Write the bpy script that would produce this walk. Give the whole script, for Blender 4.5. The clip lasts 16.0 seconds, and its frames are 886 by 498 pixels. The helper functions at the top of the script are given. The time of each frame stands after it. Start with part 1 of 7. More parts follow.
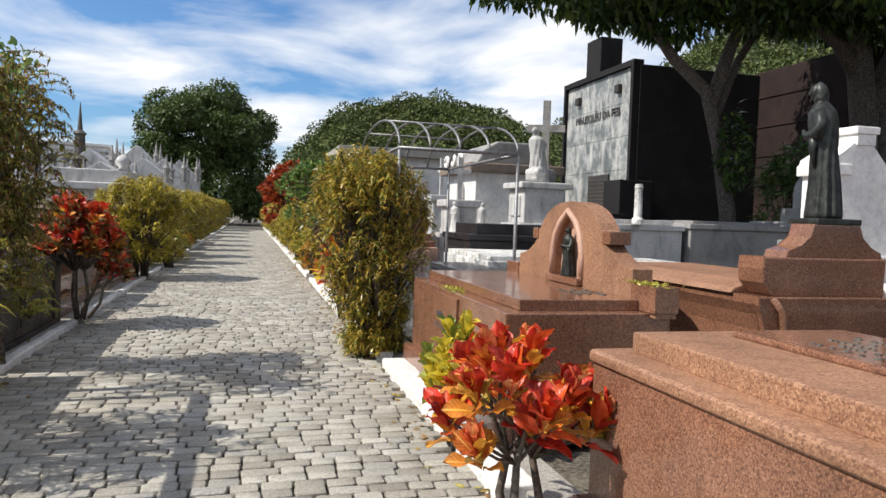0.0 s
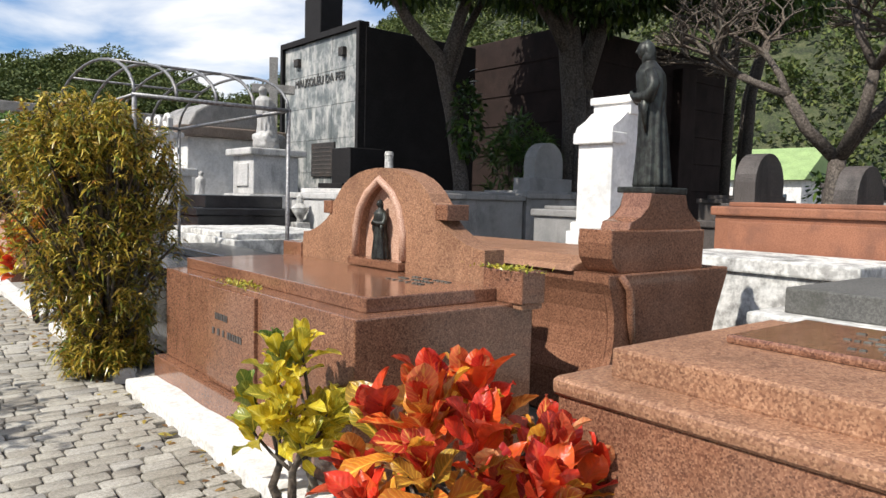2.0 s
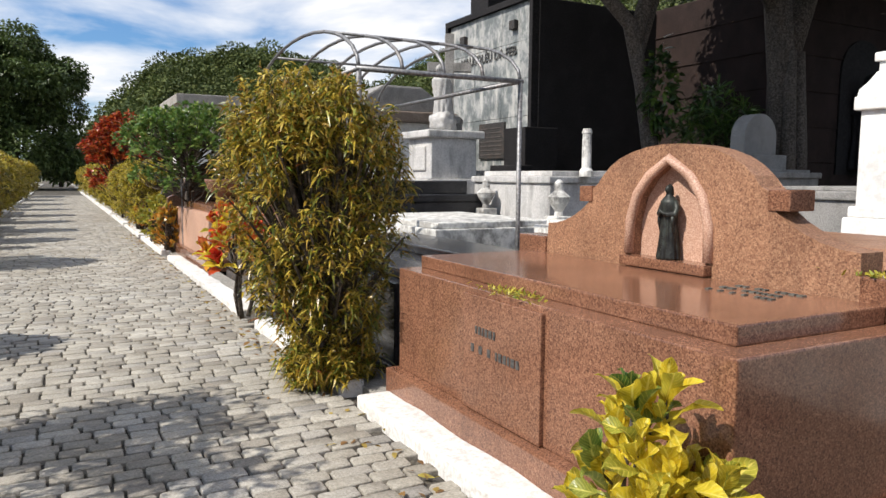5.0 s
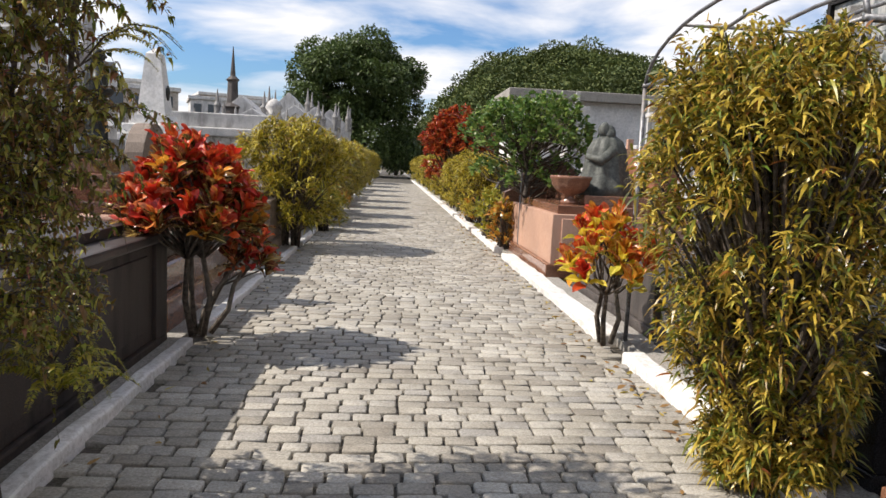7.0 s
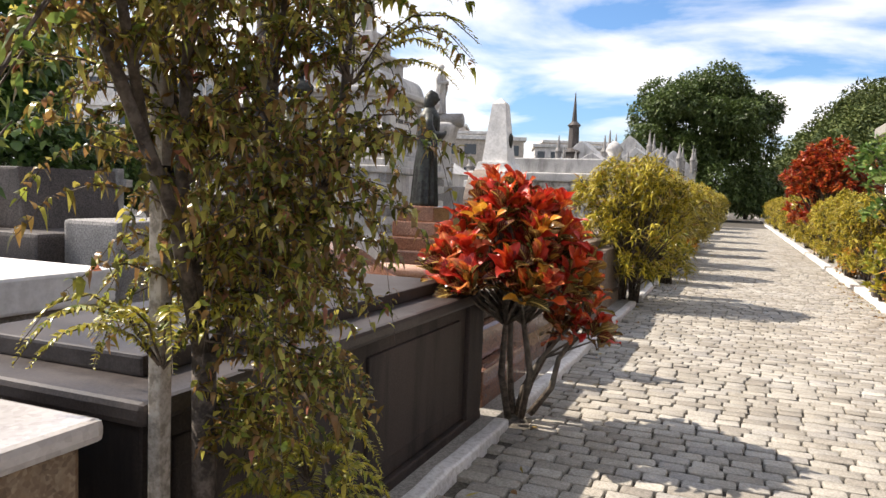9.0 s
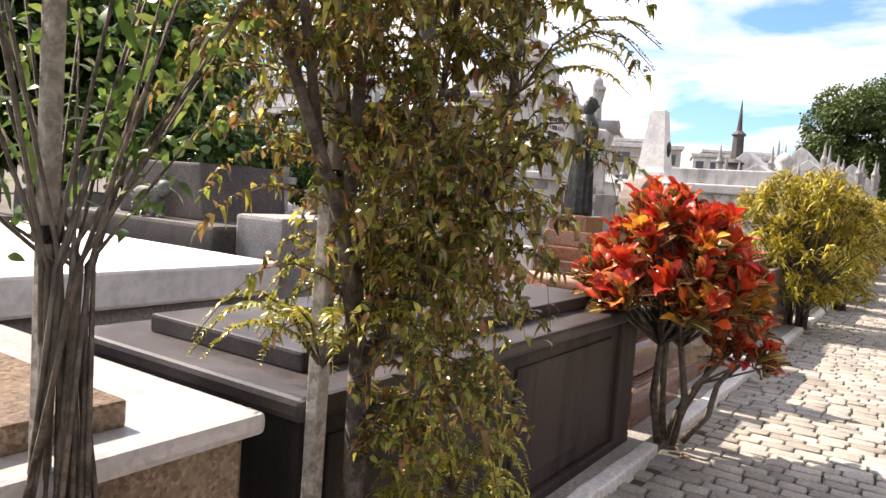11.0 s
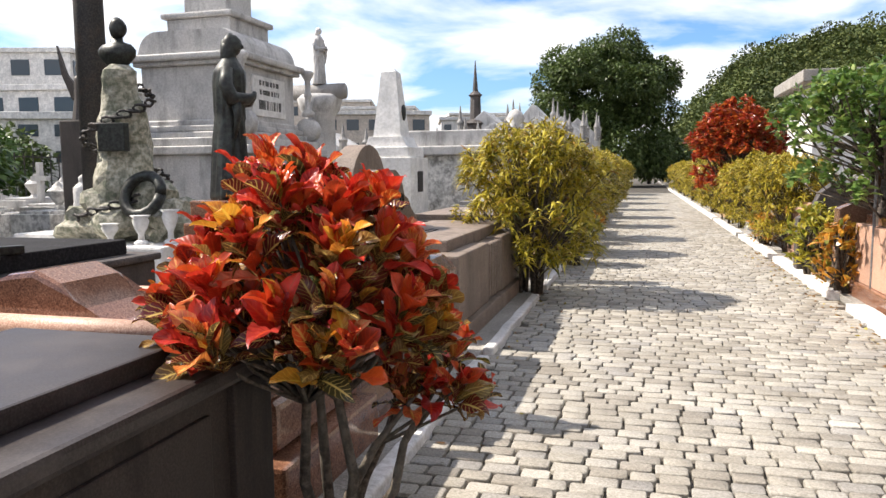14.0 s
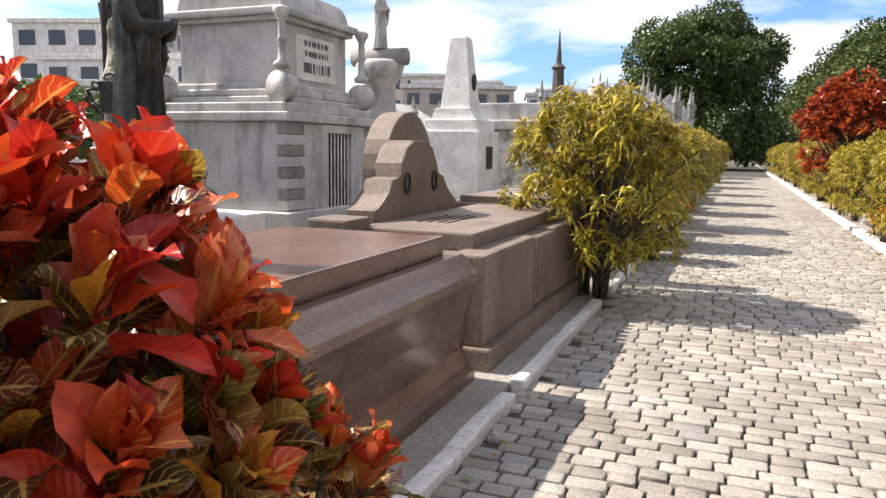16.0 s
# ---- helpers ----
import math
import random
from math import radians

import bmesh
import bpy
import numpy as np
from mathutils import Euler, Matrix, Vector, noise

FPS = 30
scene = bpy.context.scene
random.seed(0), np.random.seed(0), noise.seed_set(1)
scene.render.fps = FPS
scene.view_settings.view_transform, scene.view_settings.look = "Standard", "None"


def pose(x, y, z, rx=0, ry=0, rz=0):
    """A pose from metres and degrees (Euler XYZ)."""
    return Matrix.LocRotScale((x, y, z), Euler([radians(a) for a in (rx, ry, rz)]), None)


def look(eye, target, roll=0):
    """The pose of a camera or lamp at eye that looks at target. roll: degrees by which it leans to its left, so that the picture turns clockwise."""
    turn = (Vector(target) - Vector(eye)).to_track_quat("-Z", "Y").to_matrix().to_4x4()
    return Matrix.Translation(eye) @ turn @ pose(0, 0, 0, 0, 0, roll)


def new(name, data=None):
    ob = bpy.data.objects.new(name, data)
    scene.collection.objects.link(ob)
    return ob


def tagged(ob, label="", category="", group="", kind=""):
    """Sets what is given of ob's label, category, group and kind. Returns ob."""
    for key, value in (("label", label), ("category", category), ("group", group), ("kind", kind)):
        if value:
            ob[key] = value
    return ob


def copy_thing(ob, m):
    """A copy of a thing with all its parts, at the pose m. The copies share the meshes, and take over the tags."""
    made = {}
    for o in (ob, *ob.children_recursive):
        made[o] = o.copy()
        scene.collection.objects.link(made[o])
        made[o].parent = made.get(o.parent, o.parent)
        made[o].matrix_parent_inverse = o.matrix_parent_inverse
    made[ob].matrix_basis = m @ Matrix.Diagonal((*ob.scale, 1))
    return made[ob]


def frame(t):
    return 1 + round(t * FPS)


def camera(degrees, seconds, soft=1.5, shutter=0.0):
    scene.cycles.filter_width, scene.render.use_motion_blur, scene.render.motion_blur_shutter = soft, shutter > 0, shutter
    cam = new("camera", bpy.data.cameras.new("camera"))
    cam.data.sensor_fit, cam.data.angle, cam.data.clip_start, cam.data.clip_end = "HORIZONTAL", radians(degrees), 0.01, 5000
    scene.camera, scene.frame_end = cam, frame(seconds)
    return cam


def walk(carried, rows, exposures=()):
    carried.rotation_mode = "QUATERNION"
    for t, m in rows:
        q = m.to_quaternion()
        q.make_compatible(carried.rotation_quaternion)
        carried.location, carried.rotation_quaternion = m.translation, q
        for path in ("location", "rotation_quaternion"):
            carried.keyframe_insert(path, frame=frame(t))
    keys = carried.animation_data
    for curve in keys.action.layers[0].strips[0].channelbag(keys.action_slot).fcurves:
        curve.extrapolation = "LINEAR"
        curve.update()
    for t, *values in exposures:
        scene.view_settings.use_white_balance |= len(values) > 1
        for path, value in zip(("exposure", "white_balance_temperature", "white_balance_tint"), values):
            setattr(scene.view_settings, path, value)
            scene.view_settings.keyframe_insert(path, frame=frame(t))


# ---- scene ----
cam = camera(63.3, 16.0)
PATH = [
    (0, (-0.006, -0.125, 1.486), (0.517, 1.803, 1.401), 2.0),
    (0.5, (-0.058, 0.359, 1.474), (0.545, 2.265, 1.447), 1.8),
    (1, (-0.108, 0.761, 1.461), (0.743, 2.57, 1.436), 2.1),
    (1.5, (-0.187, 1.092, 1.481), (0.973, 2.721, 1.446), 1.6),
    (2, (-0.198, 1.36, 1.471), (1.064, 2.905, 1.329), 1.5),
    (2.5, (-0.179, 1.566, 1.497), (1.265, 2.941, 1.334), 1.6),
    (3, (-0.268, 1.697, 1.503), (1.427, 2.748, 1.355), 1.7),
    (3.5, (-0.381, 1.823, 1.486), (1.299, 2.897, 1.327), 0.8),
    (4, (-0.388, 2.009, 1.47), (1.078, 3.351, 1.251), 0.3),
    (4.5, (-0.331, 2.315, 1.491), (0.933, 3.851, 1.285), 0.1),
    (5, (-0.34, 2.623, 1.478), (0.599, 4.377, 1.279), 0.4),
    (5.2, (-0.37, 2.781, 1.48), (0.505, 4.57, 1.308), 0.8),
    (7.3, (-0.596, 4.359, 1.466), (-0.48, 6.342, 1.24), 2.9),
    (7.5, (-0.609, 4.487, 1.482), (-0.478, 6.474, 1.29), 3.4),
    (8, (-0.635, 4.767, 1.472), (-0.662, 6.761, 1.311), 2.6),
    (8.5, (-0.656, 5.114, 1.476), (-1.012, 7.077, 1.336), 2.3),
    (9, (-0.767, 5.339, 1.476), (-1.52, 7.186, 1.329), 2.1),
    (9.2, (-0.809, 5.367, 1.474), (-1.702, 7.151, 1.34), 2.3),
    (11.3, (-0.839, 5.381, 1.495), (-1.946, 7.039, 1.338), 4.3),
    (11.5, (-0.833, 5.402, 1.5), (-1.826, 7.131, 1.345), 3.9),
    (12, (-0.828, 5.626, 1.518), (-1.513, 7.496, 1.336), 2.5),
    (12.5, (-0.832, 6.027, 1.515), (-1.513, 7.895, 1.296), 2.2),
    (13, (-0.915, 6.417, 1.525), (-1.547, 8.301, 1.3), 1.8),
    (13.5, (-0.936, 6.826, 1.496), (-1.441, 8.747, 1.266), 0.2),
    (14, (-0.88, 7.267, 1.539), (-1.408, 9.184, 1.329), -0.5),
    (14.5, (-0.895, 7.692, 1.536), (-1.435, 9.606, 1.325), 0.0),
    (15, (-0.928, 8.094, 1.521), (-1.499, 9.998, 1.292), 0.2),
    (15.5, (-0.901, 8.496, 1.531), (-1.592, 10.357, 1.285), 0.2),
    (16, (-0.901, 8.849, 1.51), (-1.643, 10.686, 1.235), 0.9),
]
EXPOSURES = [(0, 0.28, 6450, 10), (2.5, 0.3, 6450, 10), (5, 0.26, 6500, 11), (7.5, 0.34, 6700, 13), (8.5, 0.48, 6800, 13), (9.2, 0.86, 7050, 15), (11.5, 1.2, 7200, 18), (12.2, 1.22, 7050, 16), (13, 1.06, 6900, 15), (13.5, 0.9, 6900, 14), (14.2, 0.8, 6750, 13), (16, 0.82, 6850, 16)]
walk(cam, [(t, look(eye, target, roll)) for t, eye, target, roll in PATH], EXPOSURES)

# ---- world, sun ----
SUN_DIR = Vector((-0.95, -0.05, 1.0)).normalized()
world = bpy.data.worlds.new("world")
scene.world = world
world.use_nodes = True
wn, wl = world.node_tree.nodes, world.node_tree.links
wn.clear()
w_out = wn.new("ShaderNodeOutputWorld")
w_bg = wn.new("ShaderNodeBackground")
w_sky = wn.new("ShaderNodeTexSky")
w_sky.sky_type = "NISHITA"
w_sky.sun_disc = False
w_sky.sun_elevation = math.asin(SUN_DIR.z)
w_sky.sun_rotation = math.atan2(SUN_DIR.x, SUN_DIR.y)
w_sky.dust_density = 1.0
w_sky.ozone_density = 2.0
w_tc = wn.new("ShaderNodeTexCoord")
w_sep = wn.new("ShaderNodeSeparateXYZ")
w_add = wn.new("ShaderNodeMath")
w_add.inputs[1].default_value = 0.14
w_div = wn.new("ShaderNodeVectorMath")
w_div.operation = "DIVIDE"
w_cmb = wn.new("ShaderNodeCombineXYZ")
w_noise = wn.new("ShaderNodeTexNoise")
w_noise.inputs["Scale"].default_value = 1.25
w_noise.inputs["Detail"].default_value = 9.0
w_noise.inputs["Roughness"].default_value = 0.52
w_noise.inputs["Distortion"].default_value = 0.35
w_ramp = wn.new("ShaderNodeValToRGB")
w_ramp.color_ramp.elements[0].position = 0.38
w_ramp.color_ramp.elements[1].position = 0.6
w_mix = wn.new("ShaderNodeMix")
w_mix.data_type = "RGBA"
w_mix.inputs["B"].default_value = (12.0, 12.2, 12.5, 1)
w_tint = wn.new("ShaderNodeMix")
w_tint.data_type = "RGBA"
w_tint.blend_type = "MULTIPLY"
w_tint.inputs["Factor"].default_value = 1.0
w_tint.inputs["B"].default_value = (0.92, 1.32, 1.72, 1)
wl.new(w_tc.outputs["Generated"], w_sep.inputs[0])
wl.new(w_sep.outputs["Z"], w_add.inputs[0])
for k in "XYZ":
    wl.new(w_add.outputs[0], w_cmb.inputs[k])
wl.new(w_tc.outputs["Generated"], w_div.inputs[0])
wl.new(w_cmb.outputs[0], w_div.inputs[1])
wl.new(w_div.outputs[0], w_noise.inputs["Vector"])
wl.new(w_noise.outputs["Fac"], w_ramp.inputs["Fac"])
wl.new(w_ramp.outputs["Color"], w_mix.inputs["Factor"])
wl.new(w_sky.outputs["Color"], w_tint.inputs["A"])
wl.new(w_tint.outputs["Result"], w_mix.inputs["A"])
wl.new(w_mix.outputs["Result"], w_bg.inputs["Color"])
w_bg.inputs["Strength"].default_value = 0.07
wl.new(w_bg.outputs[0], w_out.inputs["Surface"])
sun = new("sun", bpy.data.lights.new("sun", "SUN"))
sun.data.energy = 5.0
sun.data.angle = radians(0.5)
sun.data.color = (1.0, 0.95, 0.86)
sun.matrix_world = look((0, 0, 30), Vector((0, 0, 30)) - SUN_DIR)


# ---- materials ----
def mat_base(name, rough, spec=0.4):
    m = bpy.data.materials.new(name)
    m.use_nodes = True
    nt = m.node_tree
    b = nt.nodes["Principled BSDF"]
    b.inputs["Roughness"].default_value = rough
    b.inputs["Specular IOR Level"].default_value = spec
    return m, nt, b


def tex_noise(nt, vec, scale, detail=4.0, rough=0.55):
    n = nt.nodes.new("ShaderNodeTexNoise")
    n.inputs["Scale"].default_value = scale
    n.inputs["Detail"].default_value = detail
    n.inputs["Roughness"].default_value = rough
    nt.links.new(vec, n.inputs["Vector"])
    return n


def ramp(nt, fac, stops):
    r = nt.nodes.new("ShaderNodeValToRGB")
    e = r.color_ramp.elements
    while len(e) < len(stops):
        e.new(0.5)
    for el, (p, c) in zip(e, stops):
        el.position = p
        el.color = (*c, 1)
    nt.links.new(fac, r.inputs["Fac"])
    return r


def mixc(nt, fac, a, b, blend="MIX"):
    m = nt.nodes.new("ShaderNodeMix")
    m.data_type = "RGBA"
    m.blend_type = blend
    for key, v in (("Factor", fac), ("A", a), ("B", b)):
        if isinstance(v, bpy.types.NodeSocket):
            nt.links.new(v, m.inputs[key])
        elif key == "Factor":
            m.inputs[key].default_value = v
        else:
            m.inputs[key].default_value = (*v, 1)
    return m.outputs["Result"]


def bump(nt, b, height, strength, dist=0.01):
    n = nt.nodes.new("ShaderNodeBump")
    n.inputs["Strength"].default_value = strength
    n.inputs["Distance"].default_value = dist
    nt.links.new(height, n.inputs["Height"])
    nt.links.new(n.outputs["Normal"], b.inputs["Normal"])


def coords(nt):
    g = nt.nodes.new("ShaderNodeNewGeometry")
    return g.outputs["Position"]


def stone(name, base, dark, light, rough=0.3, speck=120.0, stain=0.35, grime=(0.06, 0.055, 0.05), streak=0.0, bumps=0.12, spec=0.4):
    """Speckled or weathered stone: grain, broad tone changes and grime patches."""
    m, nt, b = mat_base(name, rough, spec)
    p = coords(nt)
    g = tex_noise(nt, p, speck, 3.0, 0.7)
    col = ramp(nt, g.outputs["Fac"], [(0.4, dark), (0.5, base), (0.61, light)]).outputs["Color"]
    broad = tex_noise(nt, p, 1.7, 6.0, 0.6)
    tone = ramp(nt, broad.outputs["Fac"], [(0.3, (0.72, 0.72, 0.72)), (0.7, (1.12, 1.1, 1.08))]).outputs["Color"]
    col = mixc(nt, 1.0, col, tone, "MULTIPLY")
    mp = nt.nodes.new("ShaderNodeMapping")
    mp.inputs["Scale"].default_value = (1, 1, 1.0 - 0.88 * streak)
    nt.links.new(p, mp.inputs["Vector"])
    s = tex_noise(nt, mp.outputs["Vector"], 3.4, 8.0, 0.65)
    sm = ramp(nt, s.outputs["Fac"], [(0.5, (0, 0, 0)), (0.66, (stain, stain, stain))])
    col = mixc(nt, sm.outputs["Color"], col, grime)
    nt.links.new(col, b.inputs["Base Color"])
    rr = nt.nodes.new("ShaderNodeMapRange")
    rr.inputs["To Min"].default_value = rough * 0.75
    rr.inputs["To Max"].default_value = min(1.0, rough * 1.5)
    nt.links.new(s.outputs["Fac"], rr.inputs["Value"])
    nt.links.new(rr.outputs["Result"], b.inputs["Roughness"])
    bump(nt, b, s.outputs["Fac"] if speck > 60 else g.outputs["Fac"], bumps, 0.01)
    return m


def granite(name, base, dark, light, rough=0.15, grains=120.0, spec=0.5):
    """Crystalline granite: grains of a few tones, slow tone drift, rain stains and a worn polish."""
    m, nt, b = mat_base(name, rough, spec)
    p = coords(nt)
    col = None
    for scale, amount in ((grains, 1.0), (grains * 0.5, 0.28)):
        v = nt.nodes.new("ShaderNodeTexVoronoi")
        v.inputs["Scale"].default_value = scale
        nt.links.new(p, v.inputs["Vector"])
        sp = nt.nodes.new("ShaderNodeSeparateColor")
        nt.links.new(v.outputs["Color"], sp.inputs[0])
        c = ramp(nt, sp.outputs[0], [(0.0, dark), (0.2, tuple(0.6 * a + 0.4 * d for a, d in zip(base, dark))), (0.45, base), (0.75, tuple(0.6 * a + 0.4 * d for a, d in zip(base, light))), (1.0, light)]).outputs["Color"]
        col = c if col is None else mixc(nt, amount, col, c)
    broad = tex_noise(nt, p, 1.9, 6.0, 0.6)
    col = mixc(nt, 1.0, col, ramp(nt, broad.outputs["Fac"], [(0.3, (0.74, 0.72, 0.7)), (0.7, (1.12, 1.1, 1.08))]).outputs["Color"], "MULTIPLY")
    mp = nt.nodes.new("ShaderNodeMapping")
    mp.inputs["Scale"].default_value = (1, 1, 0.25)
    nt.links.new(p, mp.inputs["Vector"])
    s = tex_noise(nt, mp.outputs["Vector"], 4.5, 8.0, 0.65)
    col = mixc(nt, ramp(nt, s.outputs["Fac"], [(0.54, (0, 0, 0)), (0.72, (0.4, 0.4, 0.4))]).outputs["Color"], col, tuple(0.5 * d for d in dark))
    nt.links.new(col, b.inputs["Base Color"])
    rr = nt.nodes.new("ShaderNodeMapRange")
    rr.inputs["To Min"].default_value = rough * 0.7
    rr.inputs["To Max"].default_value = min(1.0, rough * 1.8)
    nt.links.new(s.outputs["Fac"], rr.inputs["Value"])
    nt.links.new(rr.outputs["Result"], b.inputs["Roughness"])
    return m


def leafy(name, stops, rough=0.4, vein=None, island=True, back=0.28):
    """Leaf surface: colour per leaf, mottling, optional veins along the leaf, light shining through."""
    m, nt, b = mat_base(name, rough, 0.45)
    if island:
        r = nt.nodes.new("ShaderNodeNewGeometry").outputs["Random Per Island"]
    else:
        ad = nt.nodes.new("ShaderNodeMath")
        ad.operation = "ADD"
        nt.links.new(nt.nodes.new("ShaderNodeObjectInfo").outputs["Random"], ad.inputs[0])
        nt.links.new(nt.nodes.new("ShaderNodeNewGeometry").outputs["Random Per Island"], ad.inputs[1])
        fr = nt.nodes.new("ShaderNodeMath")
        fr.operation = "FRACT"
        nt.links.new(ad.outputs[0], fr.inputs[0])
        r = fr.outputs[0]
    col = ramp(nt, r, stops).outputs["Color"]
    p = coords(nt)
    n = tex_noise(nt, p, 22.0, 3.0)
    col = mixc(nt, 1.0, col, ramp(nt, n.outputs["Fac"], [(0.3, (0.6, 0.6, 0.6)), (0.75, (1.2, 1.2, 1.2))]).outputs["Color"], "MULTIPLY")
    if vein:
        uv = nt.nodes.new("ShaderNodeUVMap")
        sp = nt.nodes.new("ShaderNodeSeparateXYZ")
        nt.links.new(uv.outputs["UV"], sp.inputs[0])
        ab = nt.nodes.new("ShaderNodeMath")
        ab.operation = "ABSOLUTE"
        nt.links.new(sp.outputs["Y"], ab.inputs[0])
        ma = nt.nodes.new("ShaderNodeMath")
        ma.operation = "MULTIPLY_ADD"
        nt.links.new(ab.outputs[0], ma.inputs[0])
        ma.inputs[1].default_value = -0.22
        nt.links.new(sp.outputs["X"], ma.inputs[2])
        mu = nt.nodes.new("ShaderNodeMath")
        mu.operation = "MULTIPLY"
        mu.inputs[1].default_value = 62.0
        nt.links.new(ma.outputs[0], mu.inputs[0])
        si = nt.nodes.new("ShaderNodeMath")
        si.operation = "SINE"
        nt.links.new(mu.outputs[0], si.inputs[0])
        ribs = ramp(nt, si.outputs[0], [(0.72, (0, 0, 0)), (0.95, (0.55, 0.55, 0.55))]).outputs["Color"]
        mid = ramp(nt, ab.outputs[0], [(0.06, (1, 1, 1)), (0.13, (0, 0, 0))]).outputs["Color"]
        both = mixc(nt, 1.0, ribs, mid, "LIGHTEN")
        col = mixc(nt, both, col, vein)
        bump(nt, b, si.outputs[0], 0.15, 0.004)
    nt.links.new(col, b.inputs["Base Color"])
    tr = nt.nodes.new("ShaderNodeBsdfTranslucent")
    nt.links.new(col, tr.inputs["Color"])
    mx = nt.nodes.new("ShaderNodeMixShader")
    mx.inputs[0].default_value = back
    nt.links.new(b.outputs[0], mx.inputs[1])
    nt.links.new(tr.outputs[0], mx.inputs[2])
    nt.links.new(mx.outputs[0], nt.nodes["Material Output"].inputs["Surface"])
    return m


M = {}
M["red_granite"] = granite("red_granite", (0.195, 0.09, 0.055), (0.08, 0.037, 0.025), (0.36, 0.19, 0.118), 0.11, 170)
M["rough_red"] = granite("rough_red", (0.26, 0.13, 0.076), (0.12, 0.056, 0.035), (0.45, 0.265, 0.16), 0.42, 150, 0.35)
M["pale_red"] = stone("pale_red", (0.5, 0.3, 0.21), (0.38, 0.2, 0.14), (0.62, 0.42, 0.32), 0.5, 130, 0.2, (0.2, 0.13, 0.1))
M["brick_red"] = stone("brick_red", (0.285, 0.118, 0.066), (0.235, 0.095, 0.052), (0.335, 0.145, 0.085), 0.6, 90, 0.4, (0.1, 0.05, 0.04), 0.4)
M["brown_granite"] = granite("brown_granite", (0.15, 0.082, 0.058), (0.07, 0.038, 0.03), (0.25, 0.15, 0.11), 0.2, 150)
M["taupe_granite"] = granite("taupe_granite", (0.2, 0.155, 0.125), (0.1, 0.078, 0.065), (0.32, 0.26, 0.215), 0.5, 140, 0.35)
M["black_granite"] = stone("black_granite", (0.02, 0.02, 0.022), (0.012, 0.012, 0.013), (0.045, 0.045, 0.05), 0.16, 140, 0.2, (0.06, 0.06, 0.06))
M["dark_stone"] = stone("dark_stone", (0.085, 0.07, 0.062), (0.04, 0.036, 0.034), (0.12, 0.105, 0.1), 0.55, 90, 0.6, (0.016, 0.014, 0.014), 0.85)
M["lid_stone"] = stone("lid_stone", (0.042, 0.033, 0.031), (0.03, 0.024, 0.022), (0.06, 0.05, 0.047), 0.4, 120, 0.45, (0.1, 0.085, 0.078))
M["streaked_brown"] = stone("streaked_brown", (0.042, 0.03, 0.026), (0.03, 0.022, 0.019), (0.058, 0.044, 0.038), 0.55, 110, 0.95, (0.006, 0.0045, 0.0045), 0.97)
M["moss_slab"] = stone("moss_slab", (0.115, 0.112, 0.105), (0.085, 0.083, 0.078), (0.15, 0.147, 0.137), 0.8, 70, 0.75, (0.06, 0.06, 0.05), bumps=0.4)
# Brown wall and black shell stone, darkened further to stand in for tree shade.
M["shaded_brown"] = stone("shaded_brown", (0.03, 0.02, 0.018), (0.018, 0.012, 0.011), (0.05, 0.034, 0.03), 0.8, 80, 0.4, (0.014, 0.012, 0.011), 0.6, spec=0.12)
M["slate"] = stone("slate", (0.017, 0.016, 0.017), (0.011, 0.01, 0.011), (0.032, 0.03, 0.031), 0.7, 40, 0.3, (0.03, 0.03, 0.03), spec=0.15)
M["grey_stone"] = stone("grey_stone", (0.27, 0.26, 0.25), (0.18, 0.175, 0.17), (0.36, 0.35, 0.34), 0.7, 80, 0.5, (0.07, 0.065, 0.06), 0.4)
M["white_marble"] = stone("white_marble", (0.52, 0.51, 0.5), (0.46, 0.45, 0.44), (0.58, 0.57, 0.56), 0.5, 30, 0.6, (0.14, 0.135, 0.125), 0.85)
M["pale_marble"] = granite("pale_marble", (0.52, 0.5, 0.49), (0.45, 0.42, 0.41), (0.6, 0.58, 0.57), 0.12, 60)
M["tan_granite"] = granite("tan_granite", (0.2, 0.135, 0.085), (0.09, 0.055, 0.035), (0.33, 0.25, 0.17), 0.2, 90)
M["clean_white"] = stone("clean_white", (0.76, 0.75, 0.73), (0.68, 0.67, 0.65), (0.82, 0.81, 0.8), 0.55, 12, 0.2, (0.36, 0.35, 0.33), 0.5)
M["old_white"] = stone("old_white", (0.6, 0.59, 0.56), (0.4, 0.39, 0.37), (0.74, 0.73, 0.7), 0.75, 9, 0.85, (0.09, 0.085, 0.08), 0.3, bumps=0.4)
M["mottled_marble"] = stone("mottled_marble", (0.2, 0.215, 0.215), (0.13, 0.145, 0.145), (0.36, 0.36, 0.35), 0.4, 3.0, 0.75, (0.55, 0.53, 0.49), 0.75)
M["kerb_paint"] = stone("kerb_paint", (0.74, 0.73, 0.71), (0.62, 0.6, 0.57), (0.8, 0.79, 0.77), 0.7, 30, 0.5, (0.3, 0.28, 0.25), bumps=0.5)
M["concrete"] = stone("concrete", (0.33, 0.31, 0.28), (0.24, 0.225, 0.2), (0.42, 0.4, 0.36), 0.85, 60, 0.5, (0.12, 0.11, 0.1), bumps=0.4)
M["rock"] = stone("rock", (0.33, 0.31, 0.24), (0.17, 0.18, 0.13), (0.5, 0.48, 0.39), 0.85, 12, 0.8, (0.09, 0.11, 0.07), 0.2, bumps=0.8)
M["bronze"] = stone("bronze", (0.035, 0.036, 0.033), (0.02, 0.02, 0.019), (0.05, 0.056, 0.05), 0.42, 18, 0.14, (0.1, 0.115, 0.1), 0.6)
M["bronze"].node_tree.nodes["Principled BSDF"].inputs["Metallic"].default_value = 0.45
